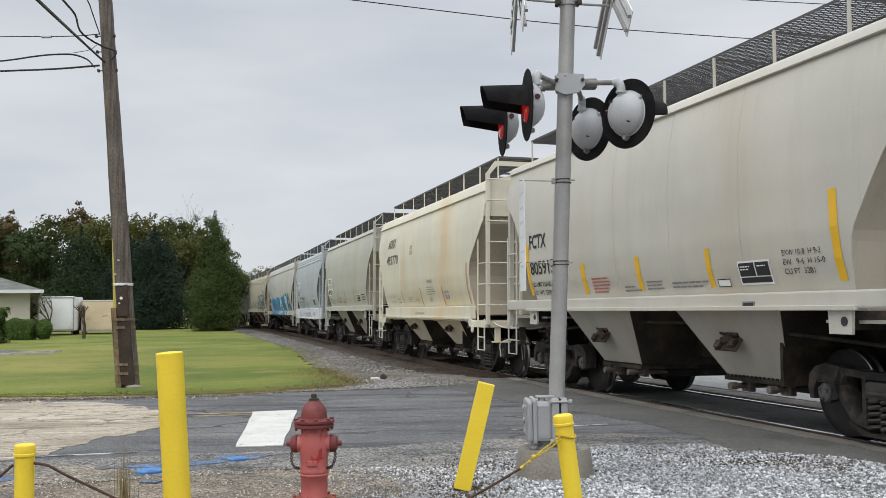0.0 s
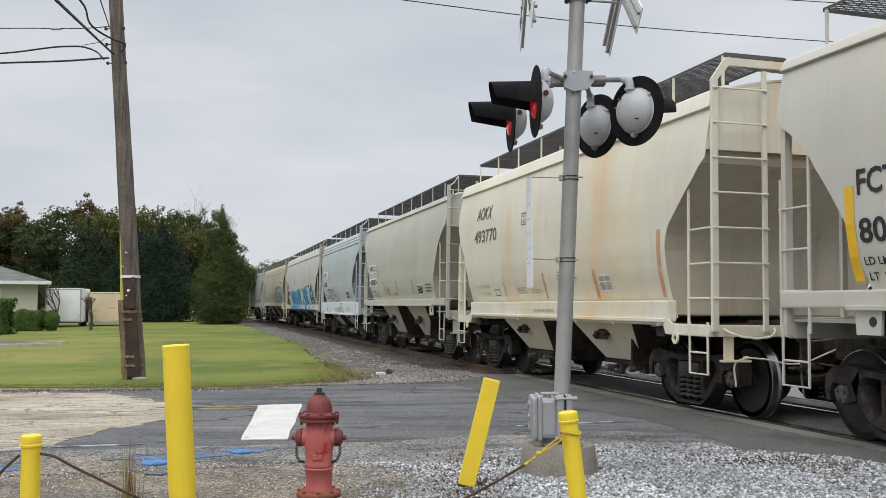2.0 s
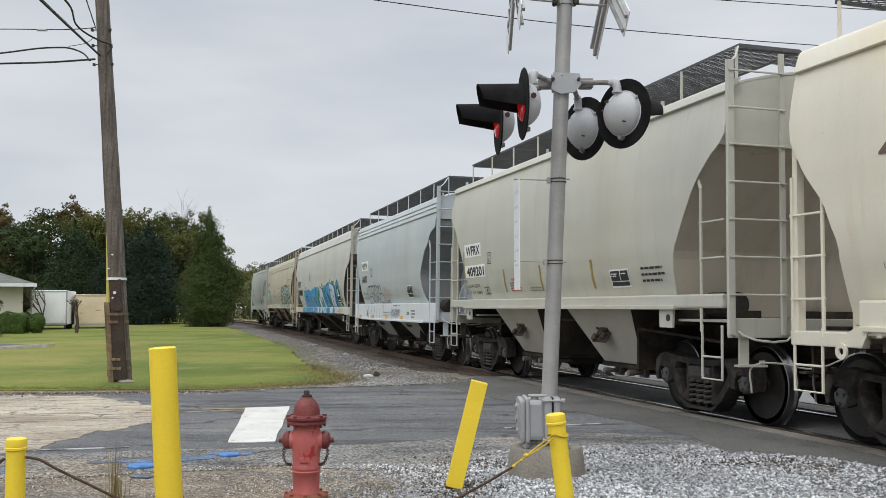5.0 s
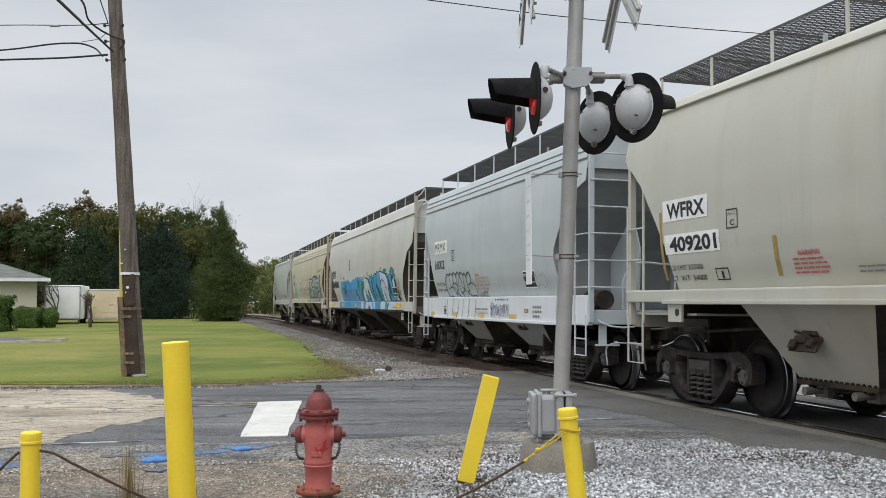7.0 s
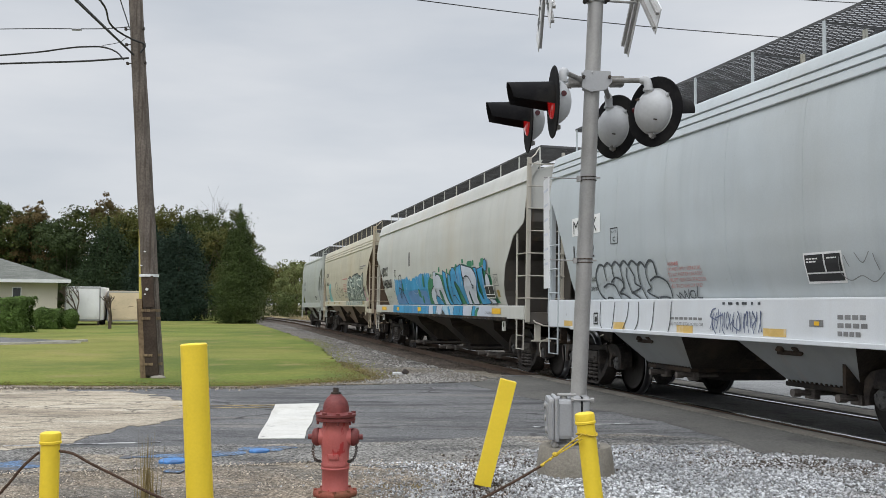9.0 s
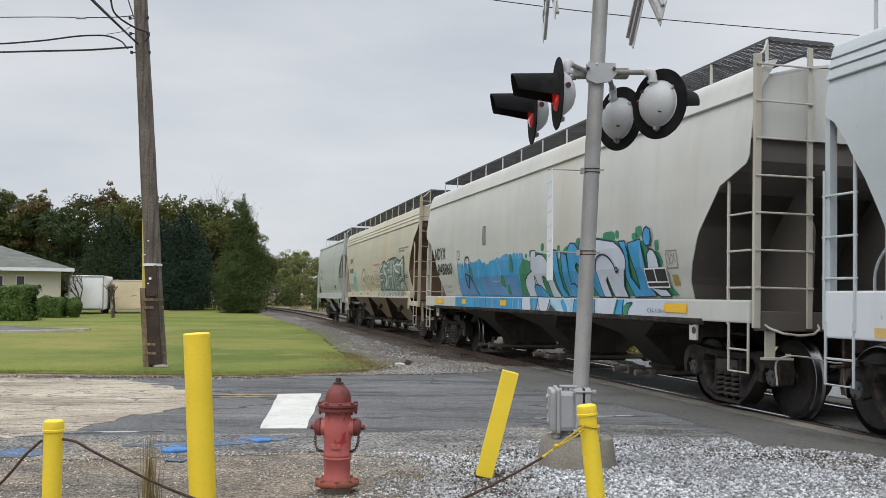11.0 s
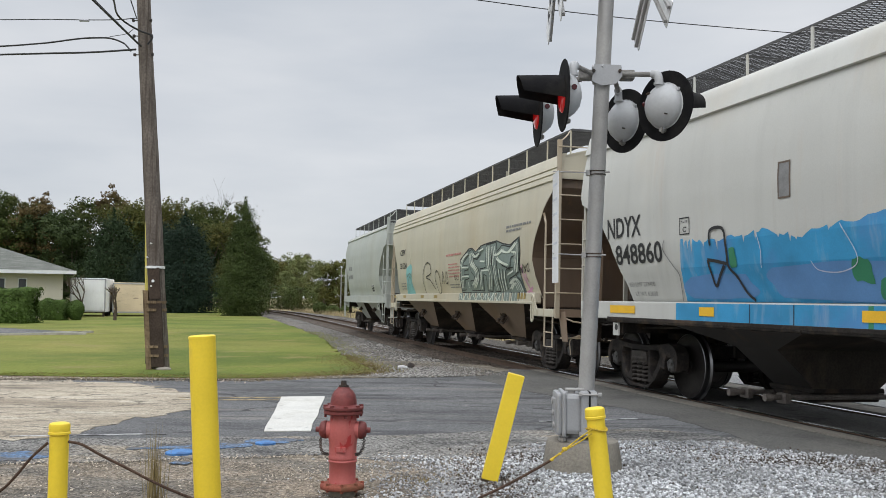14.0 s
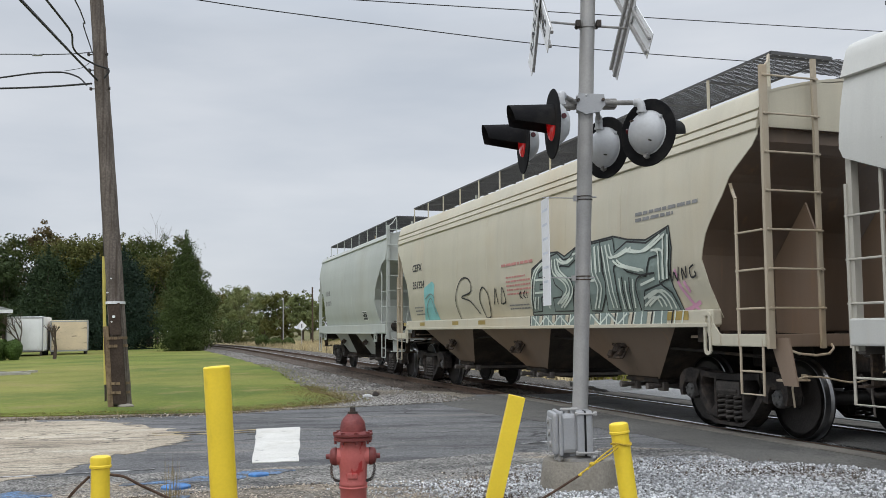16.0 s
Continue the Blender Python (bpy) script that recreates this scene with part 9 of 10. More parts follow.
def mark_third(car):
    patch(car, -4.28, -3.26, 2.36, 2.625, "ink_white", 0.005, "white lettering panel")
    fit_text(car, "WFRX", -4.18, -3.32, 2.40, 0.185, "ink_black", 0.007)
    patch(car, -4.26, -3.04, 1.95, 2.195, "ink_white", 0.005, "white lettering panel")
    fit_text(car, "409201", -4.14, -3.10, 1.985, 0.175, "ink_black", 0.008)
    plate_mark(car, -2.88, -2.66, 2.18, 2.40)
    fit_text(car, "LD LMT 232000", -4.19, -3.45, 1.75, 0.065, "ink_black", 0.0)
    fit_text(car, "LT  WT  54000", -4.19, -3.42, 1.62, 0.065, "ink_black", 0.0)
    decal("frame_mark", frame_box(0.26, 0.14, 0.014), car, M["ink_black"], -3.21, 1.61, 0.008)
    patch(car, -3.1, -3.06, 1.63, 1.71, "ink_black", 0.008)
    patch(car, -4.37, -4.31, 1.63, 2.49, "ink_olive", 0.005, "faded yellow reflective strip")
    patch(car, -2.07, -2.0, 1.63, 2.05, "ink_olive", 0.005, "faded yellow reflective strip")
    patch(car, -0.35, -0.28, 1.63, 2.05, "ink_olive", 0.005, "faded yellow reflective strip")
    patch(car, 1.6, 1.67, 1.63, 2.05, "ink_olive", 0.005, "faded yellow reflective strip")
    fit_text(car, "WARNING", -1.70, -1.36, 1.83, 0.05, "ink_red", 0.002)
    small_print(car, -1.78, 1.78, [0.46, 0.5, 0.54, 0.5], 0.02, 0.045, "ink_red", 11)
    small_print(car, -0.87, 1.68, [0.5, 0.6], 0.016, 0.045, "ink_grey", 12)
    board_mark(car, 2.2, 2.75, 1.63, 1.88)
    small_print(car, 3.1, 1.85, [0.55, 0.6, 0.5], 0.03, 0.08, "ink_black", 13)


def mark_fourth(car):
    patch(car, -3.79, -2.71, 2.48, 2.77, "ink_white", 0.005, "white lettering panel")
    fit_text(car, "MRMX", -3.73, -2.84, 2.515, 0.22, "ink_black", 0.0)
    fit_text(car, "16002", -3.75, -2.95, 2.12, 0.21, "ink_black", 0.003)
    plate_mark(car, -2.36, -2.12, 2.27, 2.51)
    fit_text(car, "LD LMT 233000", -3.74, -3.0, 1.745, 0.06, "ink_black", 0.0)
    fit_text(car, "LT WT  53000", -3.78, -3.0, 1.60, 0.06, "ink_black", 0.0)
    fit_text(car, "WARNING", -0.71, -0.43, 1.89, 0.05, "ink_rose", 0.002)
    for text, x0, x1, z in (("DO NOT APPLY VIBRATORS", -0.71, 0.11, 1.82), ("TO ANY PART OF CAR BODY", -0.72, 0.14, 1.75), ("EXCEPT VIBRATOR BRACKETS", -0.73, 0.18, 1.68), ("USE ON LOADED CAR ONLY", -0.72, 0.08, 1.605)):
        fit_text(car, text, x0, x1, z, 0.048, "ink_rose", 0.0)
    board_mark(car, 2.12, 2.71, 1.60, 1.91)
    lat = 1.583
    for x0, x1, z0, z1 in ((-4.2, -3.85, 1.03, 1.12), (-2.32, -1.95, 1.03, 1.13), (-0.46, -0.06, 1.03, 1.125), (1.43, 1.84, 1.045, 1.13)):
        sill_patch(car, x0, x1, z0, z1, "ink_amber", lat, "faded amber reflector on the sill")
    # sprayed bubble letters, running down over the sill
    lines(car, [[(-2.75, 1.43), (-2.95, 1.53), (-3.0, 1.69), (-2.96, 1.85), (-2.84, 1.97), (-2.72, 1.98), (-2.65, 1.95)], [(-2.65, 1.95), (-2.51, 2.0), (-2.38, 1.95)], [(-2.38, 1.95), (-2.24, 2.01), (-2.1, 1.94)],
                [(-2.1, 1.95), (-1.96, 2.01), (-1.84, 1.94)], [(-1.83, 1.95), (-1.7, 2.0), (-1.55, 1.93)], [(-1.55, 1.93), (-1.44, 1.97), (-1.32, 1.89)], [(-1.32, 1.9), (-1.2, 1.98), (-1.08, 1.95), (-1.02, 1.78)]], 0.034, "spray_smoke", 0.010)
    lines(car, [[(-2.65, 1.95), (-2.61, 1.73)], [(-2.38, 1.95), (-2.35, 1.79)], [(-2.1, 1.94), (-2.07, 1.76), (-2.1, 1.61)], [(-1.89, 1.91), (-1.93, 1.76), (-1.89, 1.56)],
                [(-1.84, 1.94), (-1.69, 1.8), (-1.72, 1.69), (-1.58, 1.62), (-1.89, 1.55)], [(-1.54, 1.92), (-1.55, 1.66), (-1.46, 1.46)], [(-1.32, 1.89), (-1.31, 1.7), (-1.27, 1.61), (-1.4, 1.56), (-1.13, 1.47)]], 0.026, "spray_smoke", 0.013)
    lines(car, [[(-2.78, 1.64), (-2.59, 1.69), (-2.38, 1.66), (-2.32, 1.55)], [(-2.47, 1.71), (-2.29, 1.78), (-2.11, 1.73), (-2.1, 1.64), (-2.27, 1.55), (-2.13, 1.53), (-1.97, 1.47)], [(-2.32, 1.55), (-2.27, 1.47)],
                [(-1.89, 1.56), (-1.72, 1.5), (-1.66, 1.47)], [(-1.24, 1.71), (-1.03, 1.76), (-0.81, 1.7), (-0.74, 1.59), (-0.74, 1.47)], [(-1.1, 1.48), (-0.94, 1.49), (-0.8, 1.47)], [(-2.72, 1.47), (-2.67, 1.49), (-2.53, 1.48)]], 0.028, "spray_smoke", 0.016)
    lines(car, [[(-0.62, 1.52), (-0.54, 1.46), (-0.53, 1.54), (-0.42, 1.46), (-0.39, 1.56), (-0.33, 1.46), (-0.28, 1.58)], [(-0.15, 1.56), (-0.25, 1.55), (-0.26, 1.48), (-0.16, 1.47), (-0.15, 1.56)], [(-0.05, 1.62), (-0.1, 1.48), (0.01, 1.47)]], 0.020, "spray_smoke", 0.019)
    for k, s in enumerate(([(-2.76, 1.42), (-2.79, 1.13), (-2.71, 1.02)], [(-2.27, 1.42), (-2.34, 1.11), (-2.4, 1.02)], [(-1.82, 1.42), (-1.87, 1.21), (-2.02, 1.02)], [(-1.51, 1.42), (-1.53, 1.16), (-1.64, 1.02)],
                           [(-1.06, 1.42), (-1.11, 1.14), (-1.18, 1.02)], [(-0.59, 1.42), (-0.62, 1.18), (-0.68, 1.02)])):
        bm = bmesh.new()
        stroke(bm, curve_pts(s), 0.018, 0.0006 * k, cap=False)
        on_sill("graffiti_line", bm, car, M["spray_smoke"], lat + 0.002, "thin dark spray lines on the sill")
    for k, s in enumerate(([(0.35, 1.24), (0.4, 1.32), (0.48, 1.34)], [(0.36, 1.24), (0.5, 1.2)], [(0.39, 1.24), (0.42, 1.11), (0.48, 1.04)], [(0.49, 1.23), (0.62, 1.27)], [(0.54, 1.33), (0.53, 1.21), (0.49, 1.1)],
                           [(0.63, 1.29), (0.64, 1.18), (0.62, 1.11), (0.67, 1.04)], [(0.74, 1.3), (0.77, 1.19), (0.72, 1.09)], [(0.79, 1.15), (0.86, 1.21), (0.86, 1.14), (0.98, 1.1), (0.98, 1.25), (0.94, 1.31)])):
        bm = bmesh.new()
        stroke(bm, curve_pts(s), 0.015, 0.0006 * k, cap=False)
        on_sill("graffiti_line", bm, car, M["spray_ink"], lat + 0.003, "dark blue scrawled tag on the sill")
    for k, s in enumerate(([(1.07, 1.29), (1.05, 1.12)], [(1.07, 1.22), (1.13, 1.31), (1.12, 1.15)], [(1.18, 1.31), (1.2, 1.13)], [(1.23, 1.31), (1.29, 1.22), (1.23, 1.15)], [(1.32, 1.31), (1.31, 1.2)], [(1.4, 1.31), (1.38, 1.18), (1.35, 1.08)])):
        bm = bmesh.new()
        stroke(bm, curve_pts(s), 0.015, 0.0006 * k, cap=False)
        on_sill("graffiti_line", bm, car, M["spray_ink"], lat + 0.003, "dark blue scrawled tag on the sill")
    rnd = random.Random(23)
    for k in range(15):      # upright slashes through the tag
        x = 0.36 + 0.072 * k + rnd.uniform(-0.02, 0.02)
        bm = bmesh.new()
        stroke(bm, curve_pts([(x + 0.02, 1.30 + rnd.uniform(-0.03, 0.02)), (x + rnd.uniform(-0.03, 0.03), 1.19), (x + rnd.uniform(-0.03, 0.05), 1.07 + rnd.uniform(-0.02, 0.05))]), 0.013, 0.0003 * k, cap=False)
        on_sill("graffiti_line", bm, car, M["spray_ink"], lat + 0.008, "thin blue slash of a scrawled tag")
    for x, w in ((0.62, 0.05), (0.74, 0.09), (0.90, 0.06), (1.02, 0.10), (1.20, 0.04), (1.33, 0.05)):
        sill_patch(car, x, x + w, 1.385, 1.415, "spray_smoke", lat + 0.002, "dark dab of spray on the sill's upper edge")
    for m in range(7):
        sill_patch(car, -0.62 + 0.115 * m, -0.53 + 0.115 * m, 1.195, 1.227, "ink_grey", lat)
    bm = letters("AND OUTLETS BEFORE MOVING CAR", 0.042, 0.0)
    xs = [v.co.x for v in bm.verts]
    k, lo = 0.83 / (max(xs) - min(xs)), min(xs)
    for v in bm.verts:
        v.co.x, v.co.y = (v.co.x - lo) * k - 0.64, v.co.y + 1.122
    on_sill("lettering", bm, car, M["ink_grey"], lat + 0.004, "stencilled lettering on the sill")
    for x0, x1, z0, z1 in ((-3.02, -2.86, 1.24, 1.26), (-3.02, -2.86, 1.08, 1.10), (-3.02, -3.0, 1.08, 1.26), (-2.88, -2.86, 1.08, 1.26), (-2.98, -2.90, 1.12, 1.20)):
        sill_patch(car, x0, x1, z0, z1, "ink_black", lat + 0.002, "small black framed mark on the sill")
    for k, (w, z) in enumerate(((0.42, 1.245), (0.44, 1.165), (0.34, 1.085))):
        for m in range(4):
            sill_patch(car, 2.65 + w * m / 4, 2.65 + w * (m + 0.8) / 4, z, z + 0.045, "ink_grey", lat)
    sill_patch(car, 2.22, 2.44, 1.165, 1.235, "ink_grey", lat)
    sill_patch(car, 2.30, 2.38, 1.18, 1.22, "ink_yellow", lat + 0.004)
    lines(car, [[(2.68, 1.85), (2.66, 1.7), (2.78, 1.62), (2.95, 1.66), (3.1, 1.6), (3.25, 1.68)], [(2.75, 1.86), (2.8, 1.75)], [(2.9, 1.88), (3.0, 1.78), (3.1, 1.88)], [(3.15, 1.86), (3.2, 1.7)]], 0.010, "ink_grey")


def mark_fifth(car):
    fit_text(car, "NDYX", -6.75, -5.68, 2.29, 0.30, "ink_black", 0.006)
    fit_text(car, "848860", -6.50, -5.10, 1.90, 0.285, "ink_black", 0.006)
    plate_mark(car, -4.61, -4.36, 2.22, 2.44)
    fit_text(car, "LD LMT 223400", -6.2, -5.45, 1.575, 0.065, "ink_grey", 0.0)
    fit_text(car, "LT WT 62600", -6.1, -5.45, 1.44, 0.065, "ink_grey", 0.0)
    patch(car, -2.49, -2.29, 2.49, 2.87, "ink_grey", 0.005, "grey-brown plate on the side sheet")
    decal("frame_mark", frame_box(0.22, 0.40, 0.02), car, M["ink_brown"], -2.50, 2.48, 0.008)
    # blue and violet field, its upper edge in ragged brush strokes
    rnd, x, top = random.Random(77), -4.6, []
    while x < 0.2:
        z = float(np.interp(x, (-4.54, -3.99, -3.3, -2.85, -2.05, -1.93, -1.52, -0.9, 0.2), (2.15, 2.11, 2.13, 2.18, 2.05, 2.14, 2.15, 2.20, 2.22)))
        top.append((x, z + rnd.uniform(-0.03, 0.03)))
        if rnd.random() < 0.18:      # a run of paint left bare
            top += [(x + 0.02, z - rnd.uniform(0.05, 0.16)), (x + 0.045, z - 0.02)]
        x += rnd.uniform(0.05, 0.12)
    bm = bmesh.new()
    flat(bm, [(-4.72, 1.37), (-4.66, 1.8)] + top + [(0.32, 1.9), (0.35, 1.37)])
    decal("graffiti_field", bm, car, M["spray_blue"], 0, 0, 0.004, "broad sprayed blue field")
    spot(car, (-4.65, -3.1, 1.38, 1.72, 3, 0.2, 0.0), "spray_violet", 0.007, "violet sprayed patches")
    spot(car, (-2.9, -0.2, 1.38, 1.78, 5, 0.2, 0.001), "spray_violet", 0.007, "violet sprayed patches")
    area(car, [(-0.31, 1.38), (-0.12, 1.94), (0.15, 2.09), (0.52, 2.03), (0.68, 2.21), (1.53, 2.11), (1.98, 2.02), (2.29, 2.21), (2.61, 2.26), (3.22, 2.28), (3.41, 2.32), (4.38, 2.20), (4.62, 2.10), (5.17, 2.17), (5.32, 2.03), (5.61, 1.99), (5.69, 1.86), (5.63, 1.79), (5.73, 1.56), (5.92, 1.41)], "spray_green", None, 0.0080)
    area(car, [(0.12, 1.37), (0.06, 1.58), (0.12, 1.69), (0.30, 1.78), (0.48, 1.83), (0.53, 1.98), (0.60, 2.22), (0.85, 2.21), (0.85, 2.10), (0.95, 2.14), (1.05, 2.14), (1.20, 2.12), (1.33, 2.06), (1.46, 1.93), (1.55, 1.71), (1.62, 1.52), (1.74, 1.37)], "spray_white", "spray_navy", 0.0110)
    area(car, [(0.52, 1.37), (0.52, 1.54), (0.60, 1.59), (0.69, 1.60), (0.89, 1.57), (1.07, 1.47), (1.20, 1.37)], "spray_blue", "spray_navy", 0.0140)
    area(car, [(1.23, 1.37), (1.09, 1.51), (1.05, 1.63), (1.05, 1.73), (1.16, 1.74), (1.28, 1.64), (1.32, 1.49), (1.36, 1.37)], "spray_green", "spray_navy", 0.0140)
    lines(car, [[(0.62, 1.60), (0.66, 1.76), (0.74, 1.61)], [(0.48, 1.83), (0.58, 1.86)]], 0.026, "spray_navy", 0.0175)
    area(car, [(1.59, 2.22), (1.92, 2.16), (1.94, 1.84), (1.96, 1.52), (2.11, 1.37), (1.83, 1.37), (1.69, 1.59), (1.67, 1.88)], "spray_blue", "spray_navy", 0.0170)
    area(car, [(2.11, 2.14), (2.34, 2.08), (2.37, 1.86), (2.35, 1.58), (2.48, 1.61), (2.65, 1.48), (2.80, 1.37), (2.15, 1.38), (2.07, 1.66)], "spray_blue", "spray_navy", 0.0200)
    area(car, [(2.40, 2.15), (2.54, 2.26), (2.71, 2.25), (2.87, 2.16), (2.97, 1.98), (2.90, 2.16), (2.94, 2.25), (3.32, 2.31), (3.40, 2.14), (3.50, 1.79), (3.57, 1.38), (3.38, 1.38), (3.22, 1.58), (3.07, 1.77), (2.76, 1.93), (2.68, 1.87), (2.81, 1.70), (2.95, 1.38), (2.81, 1.38), (2.53, 1.60), (2.36, 1.59), (2.38, 1.83)], "spray_blue", "spray_navy", 0.0230)
    area(car, [(3.38, 2.30), (4.23, 2.20), (4.45, 2.11), (4.60, 1.97), (4.58, 1.79), (4.50, 1.76), (4.38, 1.54), (4.42, 1.38), (3.97, 1.38), (3.91, 1.52), (3.87, 1.68), (3.80, 1.63), (3.85, 1.38), (3.58, 1.38), (3.50, 1.79), (3.54, 1.93), (3.46, 2.11)], "spray_white", "spray_navy", 0.0260)
    area(car, [(4.41, 2.19), (4.63, 2.19), (4.70, 2.01), (4.67, 1.67), (4.86, 1.49), (4.88, 1.52), (4.87, 1.75), (4.76, 1.98), (4.72, 2.15), (5.12, 2.19), (5.15, 2.04), (5.21, 1.74), (5.27, 1.47), (5.31, 1.40), (4.64, 1.38), (4.51, 1.68), (4.61, 1.90), (4.56, 2.05)], "spray_blue", "spray_navy", 0.0290)
    area(car, [(5.33, 2.35), (5.42, 2.30), (5.44, 2.19), (5.41, 2.10), (5.32, 2.08), (5.24, 2.12), (5.21, 2.23), (5.25, 2.32)], "spray_blue", "spray_navy", 0.0320)
    area(car, [(5.30, 1.97), (5.40, 2.04), (5.50, 2.02), (5.58, 1.92), (5.61, 1.79), (5.32, 1.50), (5.66, 1.49), (5.74, 1.40), (5.45, 1.39), (5.24, 1.50), (5.29, 1.85)], "spray_white", "spray_navy", 0.0350)
    lines(car, [[(3.53, 1.91), (3.67, 2.00), (3.87, 2.02), (4.07, 1.96), (4.22, 1.83), (4.24, 1.74), (4.32, 1.79), (4.25, 1.82)]], 0.03, "spray_navy", 0.042)
    spot(car, (1.11, 1.27, 2.19, 2.33, 20, 0.10, 0.0004, 20), "spray_green", 0.006, "sprayed green spot")
    spot(car, (0.26, 0.38, 2.09, 2.18, 21, 0.10, 0.0004, 20), "spray_green", 0.006, "sprayed green spot")
    spot(car, (0.50, 0.63, 2.10, 2.23, 22, 0.10, 0.0004, 20), "spray_green", 0.006, "sprayed green spot")
    spot(car, (1.92, 2.05, 2.13, 2.26, 23, 0.10, 0.0004, 20), "spray_green", 0.006, "sprayed green spot")
    spot(car, (2.76, 2.97, 2.22, 2.33, 24, 0.10, 0.0004, 20), "spray_green", 0.006, "sprayed green spot")
    spot(car, (3.37, 3.53, 2.32, 2.43, 25, 0.10, 0.0004, 20), "spray_green", 0.006, "sprayed green spot")
    spot(car, (4.27, 4.40, 2.24, 2.36, 26, 0.10, 0.0004, 20), "spray_green", 0.006, "sprayed green spot")
    spot(car, (3.81, 4.28, 2.21, 2.36, 27, 0.10, 0.0004, 20), "spray_green", 0.006, "sprayed green spot")
    spot(car, (4.93, 5.15, 2.21, 2.38, 28, 0.10, 0.0004, 20), "spray_green", 0.006, "sprayed green spot")
    spot(car, (4.81, 5.01, 2.19, 2.29, 29, 0.10, 0.0004, 20), "spray_green", 0.006, "sprayed green spot")
    spot(car, (5.17, 5.32, 1.97, 2.13, 30, 0.10, 0.0004, 20), "spray_green", 0.006, "sprayed green spot")
    spot(car, (5.50, 5.62, 2.01, 2.16, 31, 0.10, 0.0004, 20), "spray_green", 0.006, "sprayed green spot")
    lines(car, [[(-3.88, 2.05), (-3.88, 2.22), (-3.7, 2.26), (-3.56, 2.2), (-3.54, 1.95), (-3.53, 1.78), (-3.4, 1.66), (-3.28, 1.48), (-3.16, 1.39)], [(-3.97, 1.88), (-3.94, 1.72), (-3.90, 1.56), (-3.76, 1.68), (-3.62, 1.8)], [(-3.97, 1.88), (-3.8, 1.86), (-3.56, 1.82)]], 0.04, "ink_black")
    lines(car, [[(-5.0, 2.18), (-5.05, 2.05), (-4.85, 1.85), (-4.72, 1.72), (-4.75, 1.5), (-4.8, 1.38)]], 0.018, "ink_grey")
    lines(car, [[(-2.9, 2.15), (-2.85, 1.95), (-2.88, 1.75)], [(-1.5, 2.15), (-1.3, 1.8), (-1.55, 1.68), (-1.9, 1.7), (-2.0, 1.8)]], 0.011, "spray_white", 0.02)
    spot(car, (-1.42, -1.15, 1.55, 1.82, 71, 0.3), "spray_green", 0.012, "sprayed green spots")
    spot(car, (-1.1, -0.9, 1.4, 1.62, 72, 0.3, 0.001), "spray_green", 0.012, "sprayed green spots")
    spot(car, (-3.5, -3.36, 1.75, 2.02, 73, 0.2, 0.001), "spray_green", 0.012, "sprayed green spots")
    spot(car, (-0.72, -0.5, 1.85, 2.18, 74, 0.3, 0.001), "spray_green", 0.012, "sprayed green spots")
    # the sill
    lat, z0, z1 = 1.604, 1.08, 1.345
    def sill_shape(pts, mat, up, edge=True):
        """A graffiti shape that runs down from the side on to the sill, with its dark outline."""
        bm = bmesh.new()
        flat(bm, pts)
        on_sill("sill_graffiti", bm, car, M[mat], lat + up, "graffiti paint run on to the sill")
        if edge:
            for a, b in edge:
                bm = bmesh.new()
                stroke(bm, curve_pts(pts[a:b], 4), 0.022, 0.0, cap=False)
                on_sill("graffiti_outline", bm, car, M["spray_navy"], lat + up + 0.0015, "dark sprayed outline")
    sill_patch(car, -4.7, 0.16, z0, z1, "spray_blue", lat, "broad blue spray on the sill")
    sill_patch(car, 0.14, 5.84, z0, z1, "spray_pale", lat, "pale blue spray on the sill")
    for x in (-3.04, -2.24):
        sill_patch(car, x - 0.008, x + 0.008, z0, z1, "spray_navy", lat + 0.002)
    sill_patch(car, -1.12, -1.05, z0, z1, "spray_green", lat + 0.002)
    for x in (-0.4, -0.05):
        bm = bmesh.new()
        stroke(bm, [(x, z1), (x - 0.05, z0 + 0.03)], 0.02, 0.0, cap=False)
        on_sill("graffiti_line", bm, car, M["spray_pale"], lat + 0.003, "thin pale spray line on the sill")
    sill_shape([(0.14, z1), (0.11, 1.20), (0.15, z0), (0.90, z0), (0.66, 1.22), (0.60, z1)], "spray_white", 0.0020, [(0, 3)])
    sill_shape([(0.60, z1), (0.62, 1.22), (0.68, 1.13), (0.76, 1.095), (0.84, 1.11), (0.92, 1.18), (1.00, z1)], "spray_blue", 0.0050, [(0, 7)])
    sill_shape([(0.55, z0), (0.64, 1.18), (0.70, 1.10), (0.78, z0)], "spray_green", 0.0035, None)
    sill_shape([(1.00, z1), (1.06, 1.20), (1.14, 1.12), (1.28, 1.085), (1.42, 1.10), (1.52, 1.20), (1.62, z1)], "spray_white", 0.0050, [(0, 7)])
    sill_shape([(0.86, z0), (0.96, 1.17), (1.05, 1.11), (1.16, z0)], "spray_smoke", 0.0035, None)
    sill_shape([(1.43, z0), (1.56, 1.17), (1.64, 1.25), (1.80, 1.18), (2.05, z0)], "spray_smoke", 0.0065, None)
    sill_shape([(2.10, 1.30), (2.22, 1.34), (2.38, 1.22), (2.44, z0 + 0.03), (2.30, z0 + 0.03), (2.20, 1.18)], "spray_blue", 0.0035, None)
    sill_shape([(2.73, z1), (2.67, 1.20), (2.66, z0), (3.15, z0), (3.24, 1.20), (3.29, z1)], "spray_blue", 0.0035, [(0, 3), (3, 6)])
    sill_shape([(3.29, z1), (3.24, 1.20), (3.15, z0), (3.57, z0), (3.53, 1.20), (3.56, z1)], "spray_blue", 0.0050, [(3, 6)])
    sill_shape([(3.57, z1), (3.54, 1.20), (3.58, z0), (4.24, z0), (4.29, 1.22), (4.33, z1)], "spray_white", 0.0035, None)
